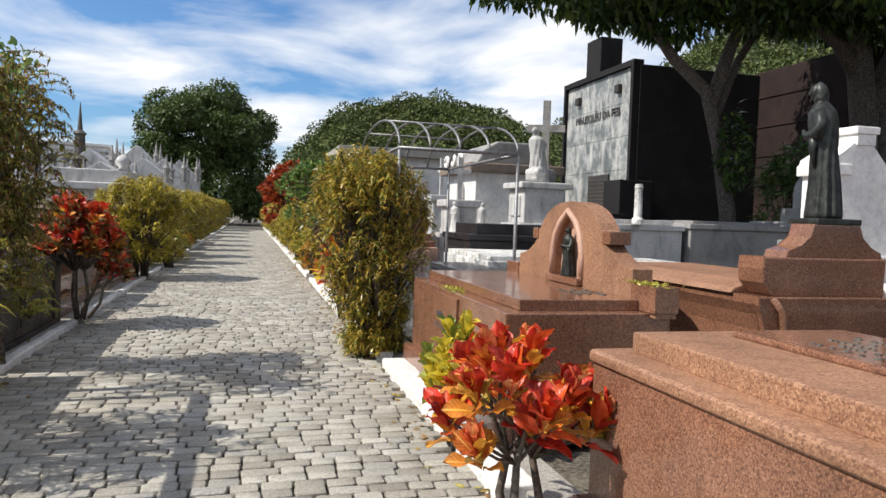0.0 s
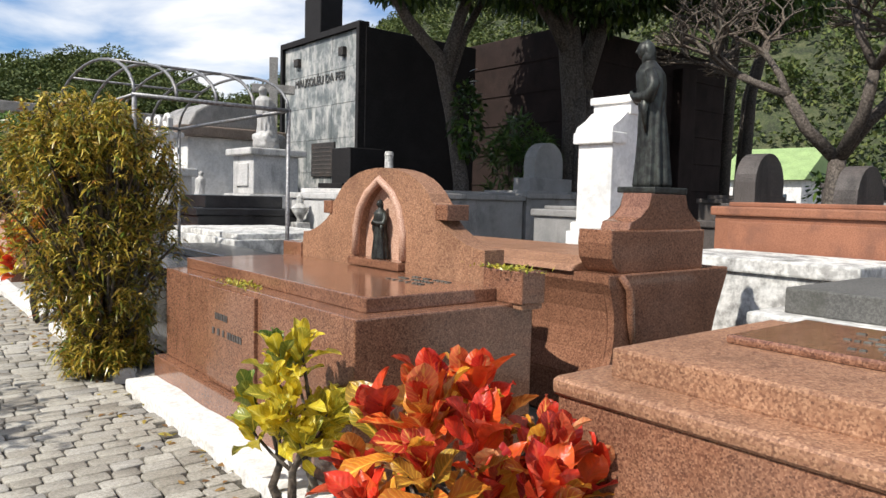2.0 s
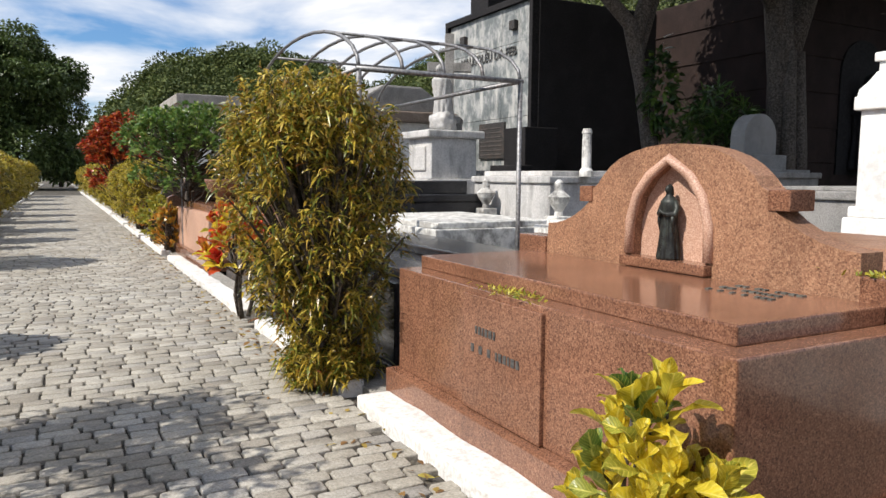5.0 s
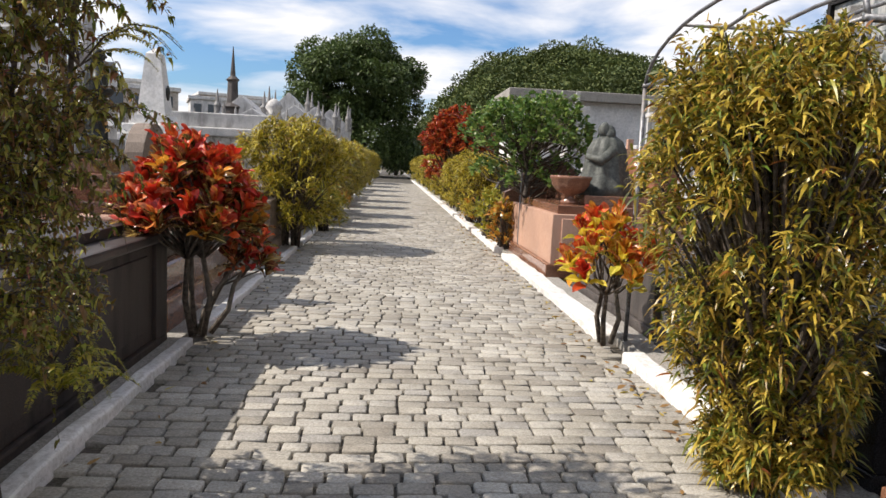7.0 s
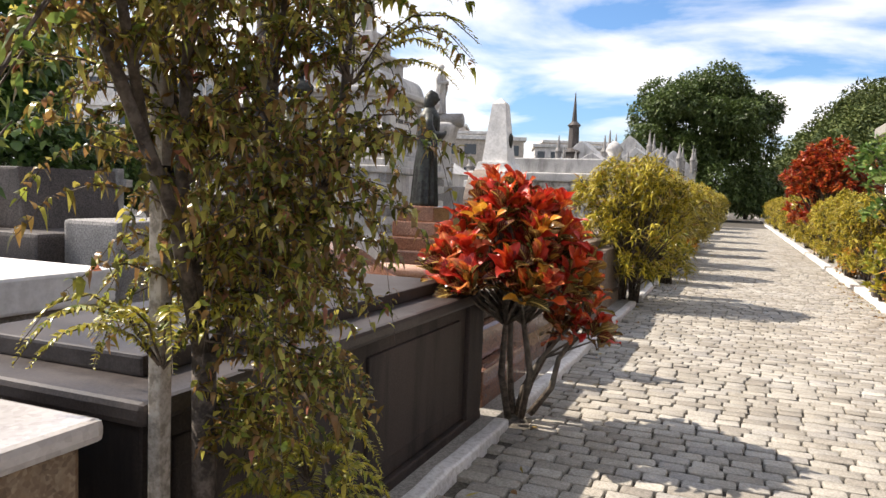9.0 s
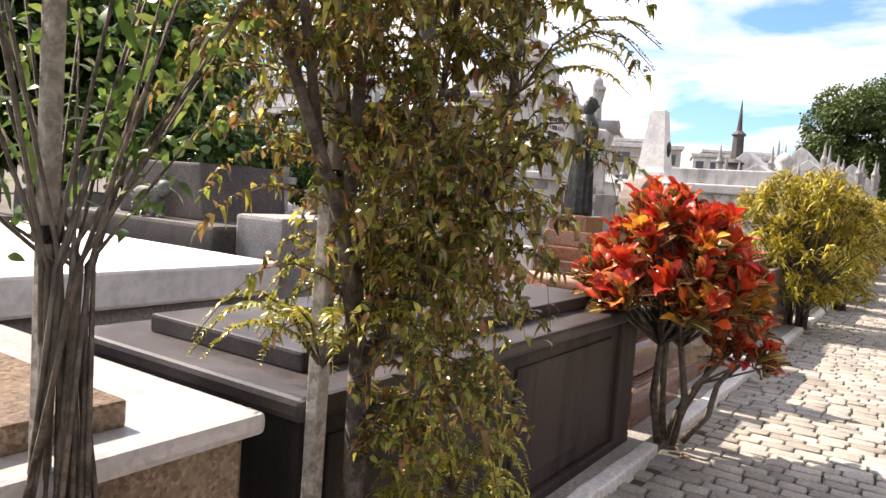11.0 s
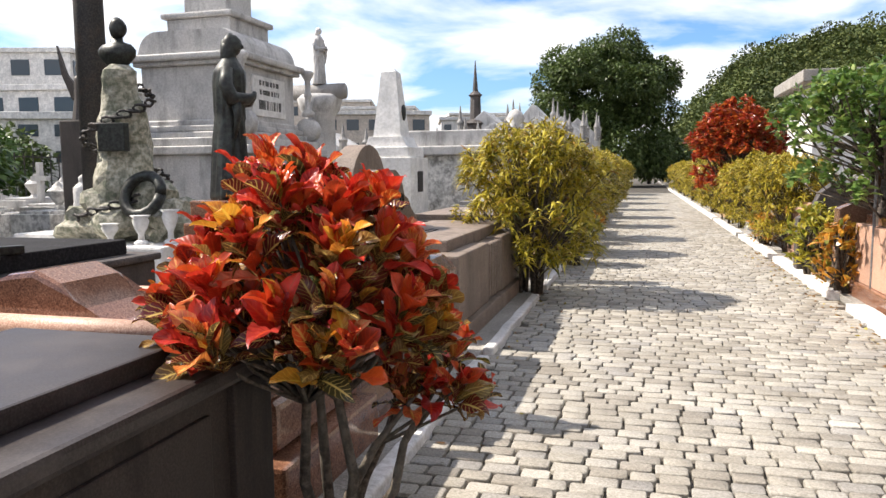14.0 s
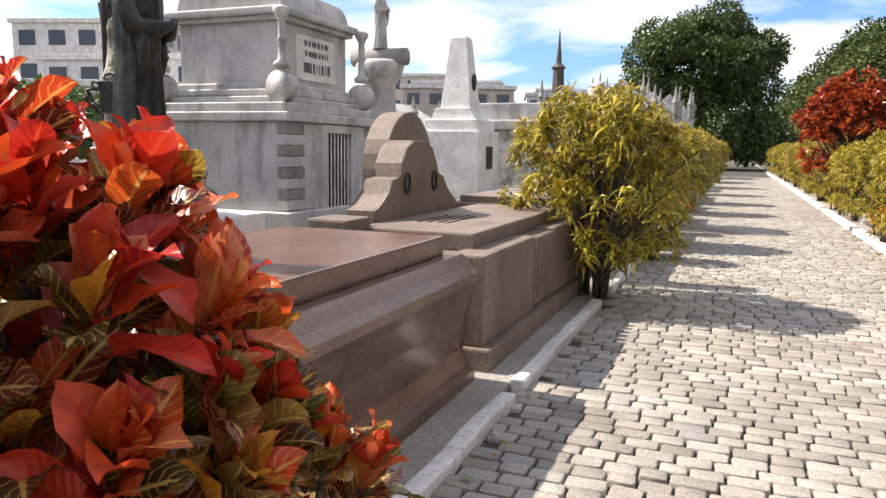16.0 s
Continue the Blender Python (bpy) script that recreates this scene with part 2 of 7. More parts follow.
M["bronze_green"] = stone("bronze_green", (0.085, 0.09, 0.08), (0.065, 0.07, 0.062), (0.12, 0.128, 0.113), 0.55, 18, 0.25, (0.05, 0.05, 0.045), 0.6)
M["steel"] = stone("steel", (0.22, 0.22, 0.225), (0.15, 0.15, 0.155), (0.3, 0.3, 0.31), 0.45, 40, 0.3, (0.2, 0.14, 0.1))
M["steel"].node_tree.nodes["Principled BSDF"].inputs["Metallic"].default_value = 0.6
M["iron"] = stone("iron", (0.03, 0.03, 0.03), (0.02, 0.018, 0.016), (0.06, 0.05, 0.045), 0.6, 40, 0.3, (0.1, 0.06, 0.04))
M["soil"] = stone("soil", (0.1, 0.085, 0.065), (0.05, 0.042, 0.033), (0.17, 0.15, 0.12), 0.95, 30, 0.4, (0.16, 0.14, 0.1), bumps=0.8)
M["joint"] = stone("joint", (0.07, 0.061, 0.05), (0.04, 0.034, 0.028), (0.12, 0.105, 0.085), 0.95, 45, 0.3, (0.06, 0.07, 0.03), bumps=0.8)
M["bark"] = stone("bark", (0.085, 0.064, 0.048), (0.04, 0.03, 0.023), (0.15, 0.12, 0.095), 0.9, 25, 0.4, (0.2, 0.19, 0.16), 0.8, bumps=0.8)
M["grey_bark"] = stone("grey_bark", (0.08, 0.064, 0.053), (0.04, 0.032, 0.026), (0.14, 0.118, 0.1), 0.9, 25, 0.4, (0.1, 0.085, 0.07), 0.6, bumps=0.7)
M["stake_wood"] = stone("stake_wood", (0.36, 0.33, 0.29), (0.22, 0.2, 0.17), (0.46, 0.43, 0.39), 0.85, 30, 0.4, (0.2, 0.18, 0.15), 0.85, bumps=0.5)
M["green_roof"] = stone("green_roof", (0.26, 0.37, 0.15), (0.2, 0.29, 0.11), (0.33, 0.44, 0.2), 0.7, 20, 0.2)
M["plaster"] = stone("plaster", (0.7, 0.69, 0.67), (0.6, 0.59, 0.58), (0.78, 0.77, 0.75), 0.8, 6, 0.45, (0.4, 0.39, 0.37), 0.8)
M["plaster_tan"] = stone("plaster_tan", (0.52, 0.46, 0.4), (0.44, 0.39, 0.34), (0.6, 0.54, 0.48), 0.8, 6, 0.4, (0.3, 0.27, 0.24), 0.8)
M["hill_soil"] = stone("hill_soil", (0.04, 0.055, 0.018), (0.022, 0.032, 0.012), (0.07, 0.08, 0.032), 0.95, 0.25, 0.5, (0.16, 0.14, 0.1), bumps=0.5)
M["window_glass"] = mat_base("window_glass", 0.08)[0]
M["window_glass"].node_tree.nodes["Principled BSDF"].inputs["Base Color"].default_value = (0.05, 0.065, 0.08, 1)
M["letter"] = stone("letter", (0.075, 0.072, 0.068), (0.04, 0.04, 0.04), (0.1, 0.095, 0.09), 0.5, 60, 0.1)

M["leaf_yellow"] = leafy("leaf_yellow", [(0.0, (0.66, 0.51, 0.03)), (0.45, (0.76, 0.57, 0.03)), (0.8, (0.62, 0.52, 0.05)), (1.0, (0.34, 0.36, 0.05))], 0.36, (0.82, 0.7, 0.14), False, 0.42)
M["leaf_green"] = leafy("leaf_green", [(0.0, (0.05, 0.13, 0.03)), (0.6, (0.1, 0.2, 0.04)), (1.0, (0.28, 0.3, 0.05))], 0.32, (0.5, 0.48, 0.12), False)
M["leaf_red"] = leafy("leaf_red", [(0.0, (0.42, 0.015, 0.015)), (0.3, (0.68, 0.04, 0.018)), (0.55, (0.74, 0.12, 0.02)), (0.78, (0.24, 0.01, 0.018)), (0.9, (0.7, 0.07, 0.04)), (1.0, (0.68, 0.3, 0.13))], 0.38, (0.62, 0.07, 0.025), False)
M["leaf_orange"] = leafy("leaf_orange", [(0.0, (0.72, 0.24, 0.025)), (0.4, (0.75, 0.36, 0.04)), (0.7, (0.6, 0.12, 0.025)), (1.0, (0.3, 0.27, 0.04))], 0.3, (0.8, 0.5, 0.07), False)
M["leaf_ember"] = leafy("leaf_ember", [(0.0, (0.78, 0.13, 0.025)), (0.35, (0.72, 0.07, 0.02)), (0.6, (0.8, 0.24, 0.1)), (0.8, (0.55, 0.025, 0.02)), (1.0, (0.76, 0.32, 0.05))], 0.4, (0.8, 0.4, 0.1), False)
M["leaf_mature"] = leafy("leaf_mature", [(0.0, (0.1, 0.014, 0.014)), (0.3, (0.2, 0.04, 0.022)), (0.5, (0.06, 0.05, 0.018)), (0.7, (0.2, 0.1, 0.035)), (0.85, (0.42, 0.22, 0.06)), (1.0, (0.05, 0.1, 0.025))], 0.3, (0.6, 0.42, 0.12), False)
M["leaf_mature"].node_tree.nodes["Principled BSDF"].inputs["Roughness"].default_value = 0.25
M["fol_narrow"] = leafy("fol_narrow", [(0.0, (0.07, 0.085, 0.015)), (0.3, (0.32, 0.26, 0.02)), (0.6, (0.52, 0.41, 0.035)), (0.85, (0.6, 0.5, 0.07)), (1.0, (0.3, 0.13, 0.03))], 0.38)
M["fol_gold"] = leafy("fol_gold", [(0.0, (0.06, 0.085, 0.014)), (0.25, (0.2, 0.2, 0.024)), (0.45, (0.34, 0.2, 0.034)), (0.65, (0.56, 0.4, 0.045)), (0.85, (0.72, 0.56, 0.12)), (0.93, (0.15, 0.24, 0.034)), (1.0, (0.34, 0.1, 0.03))], 0.3, back=0.34)
M["fol_twist"] = leafy("fol_twist", [(0.0, (0.07, 0.1, 0.02)), (0.25, (0.2, 0.13, 0.035)), (0.45, (0.36, 0.2, 0.08)), (0.6, (0.14, 0.2, 0.03)), (0.8, (0.62, 0.52, 0.12)), (0.92, (0.26, 0.32, 0.05)), (1.0, (0.4, 0.14, 0.1))], 0.25, back=0.45)
M["fol_dark"] = leafy("fol_dark", [(0.0, (0.04, 0.066, 0.016)), (0.6, (0.085, 0.13, 0.032)), (1.0, (0.16, 0.21, 0.06))], 0.5, back=0.2)
M["fol_ficus"] = leafy("fol_ficus", [(0.0, (0.02, 0.045, 0.012)), (0.6, (0.05, 0.1, 0.02)), (1.0, (0.13, 0.19, 0.03))], 0.32)
M["fol_fresh"] = leafy("fol_fresh", [(0.0, (0.07, 0.14, 0.03)), (0.6, (0.14, 0.24, 0.05)), (1.0, (0.32, 0.38, 0.1))], 0.3, back=0.35)
M["fol_hedge"] = leafy("fol_hedge", [(0.0, (0.03, 0.07, 0.015)), (0.6, (0.07, 0.14, 0.025)), (1.0, (0.16, 0.22, 0.05))], 0.45)
M["fol_red"] = leafy("fol_red", [(0.0, (0.2, 0.015, 0.012)), (0.5, (0.48, 0.06, 0.02)), (0.8, (0.6, 0.16, 0.03)), (1.0, (0.12, 0.06, 0.02))], 0.32)
M["fol_orange"] = leafy("fol_orange", [(0.0, (0.3, 0.2, 0.03)), (0.5, (0.62, 0.24, 0.03)), (0.8, (0.6, 0.36, 0.05)), (1.0, (0.16, 0.2, 0.04))], 0.32)
M["fol_yellow"] = leafy("fol_yellow", [(0.0, (0.16, 0.22, 0.03)), (0.5, (0.5, 0.4, 0.04)), (1.0, (0.36, 0.36, 0.06))], 0.34)
M["fol_hill"] = leafy("fol_hill", [(0.0, (0.036, 0.062, 0.014)), (0.5, (0.078, 0.105, 0.024)), (1.0, (0.14, 0.16, 0.04))], 0.8, back=0.1)
for nd in M["fol_hill"].node_tree.nodes:
    if nd.type == "TEX_NOISE":
        nd.inputs["Scale"].default_value = 0.07
M["fallen"] = leafy("fallen", [(0.0, (0.2, 0.1, 0.04)), (0.5, (0.32, 0.18, 0.06)), (1.0, (0.5, 0.42, 0.08))], 0.7)


def cobble_mat():
    m, nt, b = mat_base("cobble", 0.75, 0.35)
    p = coords(nt)
    rnd = nt.nodes.new("ShaderNodeObjectInfo").outputs["Random"]
    isl = nt.nodes.new("ShaderNodeNewGeometry").outputs["Random Per Island"]
    ad = nt.nodes.new("ShaderNodeMath")
    ad.operation = "ADD"
    nt.links.new(rnd, ad.inputs[0])
    nt.links.new(isl, ad.inputs[1])
    fr = nt.nodes.new("ShaderNodeMath")
    fr.operation = "FRACT"
    nt.links.new(ad.outputs[0], fr.inputs[0])
    col = ramp(nt, fr.outputs[0], [(0.0, (0.27, 0.25, 0.22)), (0.35, (0.36, 0.34, 0.3)), (0.75, (0.44, 0.42, 0.38)), (1.0, (0.3, 0.29, 0.275))]).outputs["Color"]
    g = tex_noise(nt, p, 70.0, 4.0, 0.7)
    col = mixc(nt, 1.0, col, ramp(nt, g.outputs["Fac"], [(0.3, (0.56, 0.55, 0.53)), (0.7, (1.22, 1.22, 1.22))]).outputs["Color"], "MULTIPLY")
    s = tex_noise(nt, p, 1.3, 6.0, 0.65)
    col = mixc(nt, 1.0, col, ramp(nt, s.outputs["Fac"], [(0.32, (0.78, 0.75, 0.7)), (0.66, (1.08, 1.07, 1.05))]).outputs["Color"], "MULTIPLY")
    nt.links.new(col, b.inputs["Base Color"])
    bump(nt, b, g.outputs["Fac"], 0.35, 0.01)
    return m


M["cobble"] = cobble_mat()


# ---- mesh helpers ----
def thing(name, x, y, z, label, category, group="", rz=0.0):
    ob = new(name)
    ob.empty_display_size = 0.1
    ob.matrix_basis = pose(x, y, z, 0, 0, rz)
    return tagged(ob, label, category, group)


def part(name, bm, mat, parent=None, label="", smooth=False):
    me = bpy.data.meshes.new(name)
    bmesh.ops.recalc_face_normals(bm, faces=bm.faces)
    bm.to_mesh(me)
    bm.free()
    me.materials.append(M[mat])
    if smooth:
        me.shade_smooth()
    ob = new(name, me)
    ob.parent = parent
    return tagged(ob, label)


def box(bm, x0, y0, z0, x1, y1, z1, bev=0.012, seg=2):
    m = Matrix.Translation(((x0 + x1) / 2, (y0 + y1) / 2, (z0 + z1) / 2)) @ Matrix.Diagonal((abs(x1 - x0), abs(y1 - y0), abs(z1 - z0), 1))
    vs = bmesh.ops.create_cube(bm, size=1, matrix=m)["verts"]
    if bev > 0:
        es = list({e for v in vs for e in v.link_edges})
        bmesh.ops.bevel(bm, geom=es, offset=bev, segments=seg, affect="EDGES", profile=0.6)
    return bm


def prism(bm, pts, axis, a0, a1, bev=0.0):
    """A polygon (two coordinates, the other two axes in order) drawn out along one axis."""
    def place(p, a):
        return {"x": (a, p[0], p[1]), "y": (p[0], a, p[1]), "z": (p[0], p[1], a)}[axis]
    lo = [bm.verts.new(place(p, a0)) for p in pts]
    hi = [bm.verts.new(place(p, a1)) for p in pts]
    f0, f1 = bm.faces.new(lo), bm.faces.new(hi)
    n = len(pts)
    for i in range(n):
        bm.faces.new((lo[i], lo[(i + 1) % n], hi[(i + 1) % n], hi[i]))
    if bev > 0:
        bmesh.ops.bevel(bm, geom=list(f0.edges) + list(f1.edges), offset=bev, segments=2, affect="EDGES", profile=0.6)
    return bm


def lathe(bm, prof, cx=0.0, cy=0.0, seg=20, wob=0.0, lobes=8, sx=1.0, sy=1.0):
    rings = []
    for r, z in prof:
        ring = []
        for i in range(seg):
            a = 2 * math.pi * i / seg
            q = r * (1 + wob * math.cos(lobes * a))
            ring.append(bm.verts.new((cx + sx * q * math.cos(a), cy + sy * q * math.sin(a), z)))
        rings.append(ring)
    for a, b in zip(rings, rings[1:]):
        for i in range(seg):
            bm.faces.new((a[i], a[(i + 1) % seg], b[(i + 1) % seg], b[i]))
    bm.faces.new(rings[0])
    bm.faces.new(rings[-1])
    return bm


def tube(bm, pts, radii, seg=8):
    pts = [Vector(p) for p in pts]
    if not isinstance(radii, (list, tuple)):
        radii = [radii] * len(pts)
    rings = []
    for i, (p, r) in enumerate(zip(pts, radii)):
        d = (pts[min(i + 1, len(pts) - 1)] - pts[max(i - 1, 0)]).normalized()
        u = d.cross(Vector((0.31, 0.95, 0.05)))
        if u.length < 0.1:
            u = d.cross(Vector((1, 0, 0)))
        u.normalize()
        v = d.cross(u)
        rings.append([bm.verts.new(p + r * (math.cos(2 * math.pi * k / seg) * u + math.sin(2 * math.pi * k / seg) * v)) for k in range(seg)])
    for a, b in zip(rings, rings[1:]):
        for k in range(seg):
            bm.faces.new((a[k], a[(k + 1) % seg], b[(k + 1) % seg], b[k]))
    bm.faces.new(rings[0])
    bm.faces.new(rings[-1])
    return bm


def lump(bm, x, y, z, rx, ry, rz, rough=0.15, sub=2, freq=1.5):
    m = Matrix.Translation((x, y, z))
    vs = bmesh.ops.create_icosphere(bm, subdivisions=sub, radius=1.0, matrix=m)["verts"]
    c = Vector((x, y, z))
    for v in vs:
        d = v.co - c
        k = 1 + rough * noise.noise(d * freq + c * 3.1)
        v.co = c + Vector((d.x * rx, d.y * ry, d.z * rz)) * k
    return bm


def NB():
    return bmesh.new()


def arc(cx, cz, r, a0, a1, n=10):
    return [(cx + r * math.cos(radians(a0 + (a1 - a0) * i / n)), cz + r * math.sin(radians(a0 + (a1 - a0) * i / n))) for i in range(n + 1)]


def leaf_mesh(name, base, way, length, width, curl, mat, parent, fold=0.25, rng=None, label="", up=None, plain=False):
    """Many leaves in one mesh. base, way: n x 3; the leaves arch down by curl and have a pointed oval outline."""
    n = len(base)
    rng = rng or np.random.default_rng(3)
    way = way / np.linalg.norm(way, axis=1, keepdims=True)
    ref = rng.normal(0, 1, (n, 3)) * 0.5 + np.array((0, 0, 1.0)) if up is None else up
    side = np.cross(way, ref)
    side /= np.linalg.norm(side, axis=1, keepdims=True) + 1e-9
    nor = np.cross(side, way)
    st = np.array((0.0, 0.28, 0.62, 1.0))
    wd = np.array((0.25, 1.0, 0.8, 0.0))
    verts = []
    for s, w in zip(st, wd):
        c = base + way * (length * s)[:, None]
        c = c - np.array((0, 0, 1.0)) * (length * curl * s * s)[:, None]
        off = side * (width * w * 0.5)[:, None] + nor * (width * w * fold * 0.5)[:, None]
        off2 = -side * (width * w * 0.5)[:, None] + nor * (width * w * fold * 0.5)[:, None]
        if w > 0:
            verts += [c + off, c + off2]
        else:
            verts += [c]
    if plain:
        verts = [verts[0] * 0.5 + verts[1] * 0.5, verts[2], verts[6], verts[3]]
    V = np.stack(verts, 1).reshape(-1, 3)
    k = len(verts)
    b = np.arange(n) * k
    quads = np.concatenate([np.stack([b + 0, b + 1, b + 3, b + 2], 1), np.stack([b + 2, b + 3, b + 5, b + 4], 1)])
    tris = np.stack([b + 4, b + 5, b + 6], 1)
    me = bpy.data.meshes.new(name)
    if plain:
        quads, tris = np.stack([b, b + 1, b + 2, b + 3], 1), np.zeros((0, 3), int)
    me.from_pydata(V.tolist(), [], quads.tolist() + tris.tolist())
    me.materials.append(M[mat])
    me.shade_smooth()
    ob = new(name, me)
    ob.parent = parent
    return tagged(ob, label, kind="stuff")


def big_leaf(name, mat, length, width, curl, seed):
    """One broad, pointed, wavy leaf with a folded midrib, lying along +x."""
    r = random.Random(seed)
    prof = [(0.0, 0.06), (0.1, 0.1), (0.24, 0.42), (0.42, 0.8), (0.6, 1.0), (0.78, 0.9), (0.92, 0.5), (1.0, 0.03)]
    ys = (-1, -0.5, 0, 0.5, 1)
    verts, faces, uvs = [], [], []
    ph = r.random() * 6
    for s, w in prof:
        z = length * (0.18 * s - curl * s * s)
        for v in ys:
            verts.append((length * s, v * w * width / 2, z + abs(v) * w * width * 0.2 + 0.012 * math.sin(9 * s + ph + 2 * v) * abs(v)))
            uvs.append((s, v))
    for i in range(len(prof) - 1):
        for j in range(4):
            a = i * 5 + j
            faces.append((a, a + 1, a + 6, a + 5))
    me = bpy.data.meshes.new(name)
    me.from_pydata(verts, [], faces)
    lay = me.uv_layers.new(name="UVMap")
    for loop in me.loops:
        lay.data[loop.index].uv = uvs[loop.vertex_index]
    me.materials.append(M[mat])
    me.shade_smooth()
    return me


# ---- ground, road, kerbs ----
KL, KR = -2.05, 1.3
bm = NB()
box(bm, -900, -300, -0.5, 900, 1200, -0.03, 0)
tagged(part("ground", bm, "soil"), "bare brown soil between the graves", "ground", kind="structure")
bm = NB()
box(bm, KL, -6, -0.3, KR, 130, -0.022, 0)
road = tagged(part("road", bm, "joint"), "grey cobbled cemetery lane with dark joints", "road", kind="structure")
for side, x0, x1 in (("left", -2.6, KL - 0.1), ("right", KR + 0.16, 1.75)):
    bm = NB()
    box(bm, x0, -6, -0.3, x1, 130, 0.045, 0.01)
    tagged(part("pavement_" + side, bm, "concrete"), "narrow worn concrete strip along the graves", "pavement", kind="structure")


def kerb(x0, x1, y0, y1, h, seed):
    r = random.Random(seed)
    bm = NB()
    box(bm, x0, y0, -0.2, x1, y1, h, 0.025, 3)
    bmesh.ops.subdivide_edges(bm, edges=[e for e in bm.edges if abs(e.verts[0].co.y - e.verts[1].co.y) > 0.6], cuts=max(2, int((y1 - y0) * 4)))
    for v in bm.verts:
        k = noise.noise(v.co * 3.1 + Vector((seed, 0, 0)))
        v.co.z += 0.02 * k * (v.co.z > 0)
        v.co.x += 0.018 * noise.noise(v.co * 2.3 + Vector((0, seed, 0)))
    return tagged(part("kerb", bm, "kerb_paint", smooth=False), "white-painted stone kerb with chipped edges along the lane", "kerb", "kerbs along the lane")


for i, (y0, y1) in enumerate(((-5, -1.6), (-1.4, 2.6), (2.9, 6.3), (6.75, 9.72), (10.15, 12.9), (13.1, 15.9), (16.6, 18.6), (18.9, 21.5), (21.9, 26), (26.4, 33), (33.4, 45), (45.4, 70))):
    kerb(KL - 0.1, KL, y0, y1, 0.07, i + 1)
for i, (x1, y0, y1) in enumerate(((0.2, -5, -0.5), (0.22, -0.3, 2.6), (0.24, 3.4, 6.85), (0.18, 7.15, 9.6), (0.22, 10.2, 15.9), (0.18, 16.8, 20.5), (0.18, 21, 25), (0.18, 25.5, 31), (0.18, 31.4, 44), (0.18, 44.4, 70))):
    kerb(KR, KR + x1, y0, y1, 0.085, i + 31)


# ---- tombs ----
def tomb(label, x0, y0, x1, y1, h, mat, slab="", slab_mat=None, inset=0.12, slab_h=0.08, plinth=0.13, lip=0.03, group="", name="tomb", z0=0.0, cap=0.0, cap_mat=None):
    """A box grave with plinth, body, an overhanging cap if any, and a lid slab."""
    cx, cy = (x0 + x1) / 2, (y0 + y1) / 2
    t = thing(name, cx, cy, z0, label, "tomb", group)
    hx, hy = (x1 - x0) / 2, (y1 - y0) / 2
    part("plinth", box(NB(), -hx - lip, -hy - lip, -0.02, hx + lip, hy + lip, plinth, 0.015), mat, t)
    top = h - cap
    part("body", box(NB(), -hx, -hy, plinth, hx, hy, top, 0.014), mat, t)
    if cap:
        part("cap", box(NB(), -hx - 0.04, -hy - 0.04, top, hx + 0.04, hy + 0.04, h, 0.02), cap_mat or mat, t)
    if slab_h:
        part("lid", box(NB(), -hx + inset, -hy + inset, h, hx - inset, hy - inset, h + slab_h, 0.012), slab_mat or mat, t, slab)
    return t


def bars(t, x, y, z, axis, n, length, mat="letter", h=0.03, gap=0.055, seed=1):
    """Lines of worn lettering as small raised bars: along y on a face ('x') or on a lid ('z')."""
    r = random.Random(seed)
    for i in range(n):
        bm = NB()
        p = -length / 2 * r.uniform(0.7, 1)
        while p < length / 2 * 0.9:
            w = r.uniform(0.015, 0.035)
            if axis == "x":
                box(bm, x - 0.004, y - p - w, z - i * gap - h, x + 0.003, y - p, z - i * gap, 0)
            elif axis == "y":
                box(bm, x + p, y - 0.004, z - i * gap - h, x + p + w, y + 0.003, z - i * gap, 0)
            else:
                box(bm, x + i * gap, y - p - w, z - 0.002, x + i * gap + h, y - p, z + 0.004, 0)
            p += w + r.choice((0.012, 0.012, 0.05))
        tagged(part("lettering", bm, mat, t, "worn dark lettering"), kind="stuff")


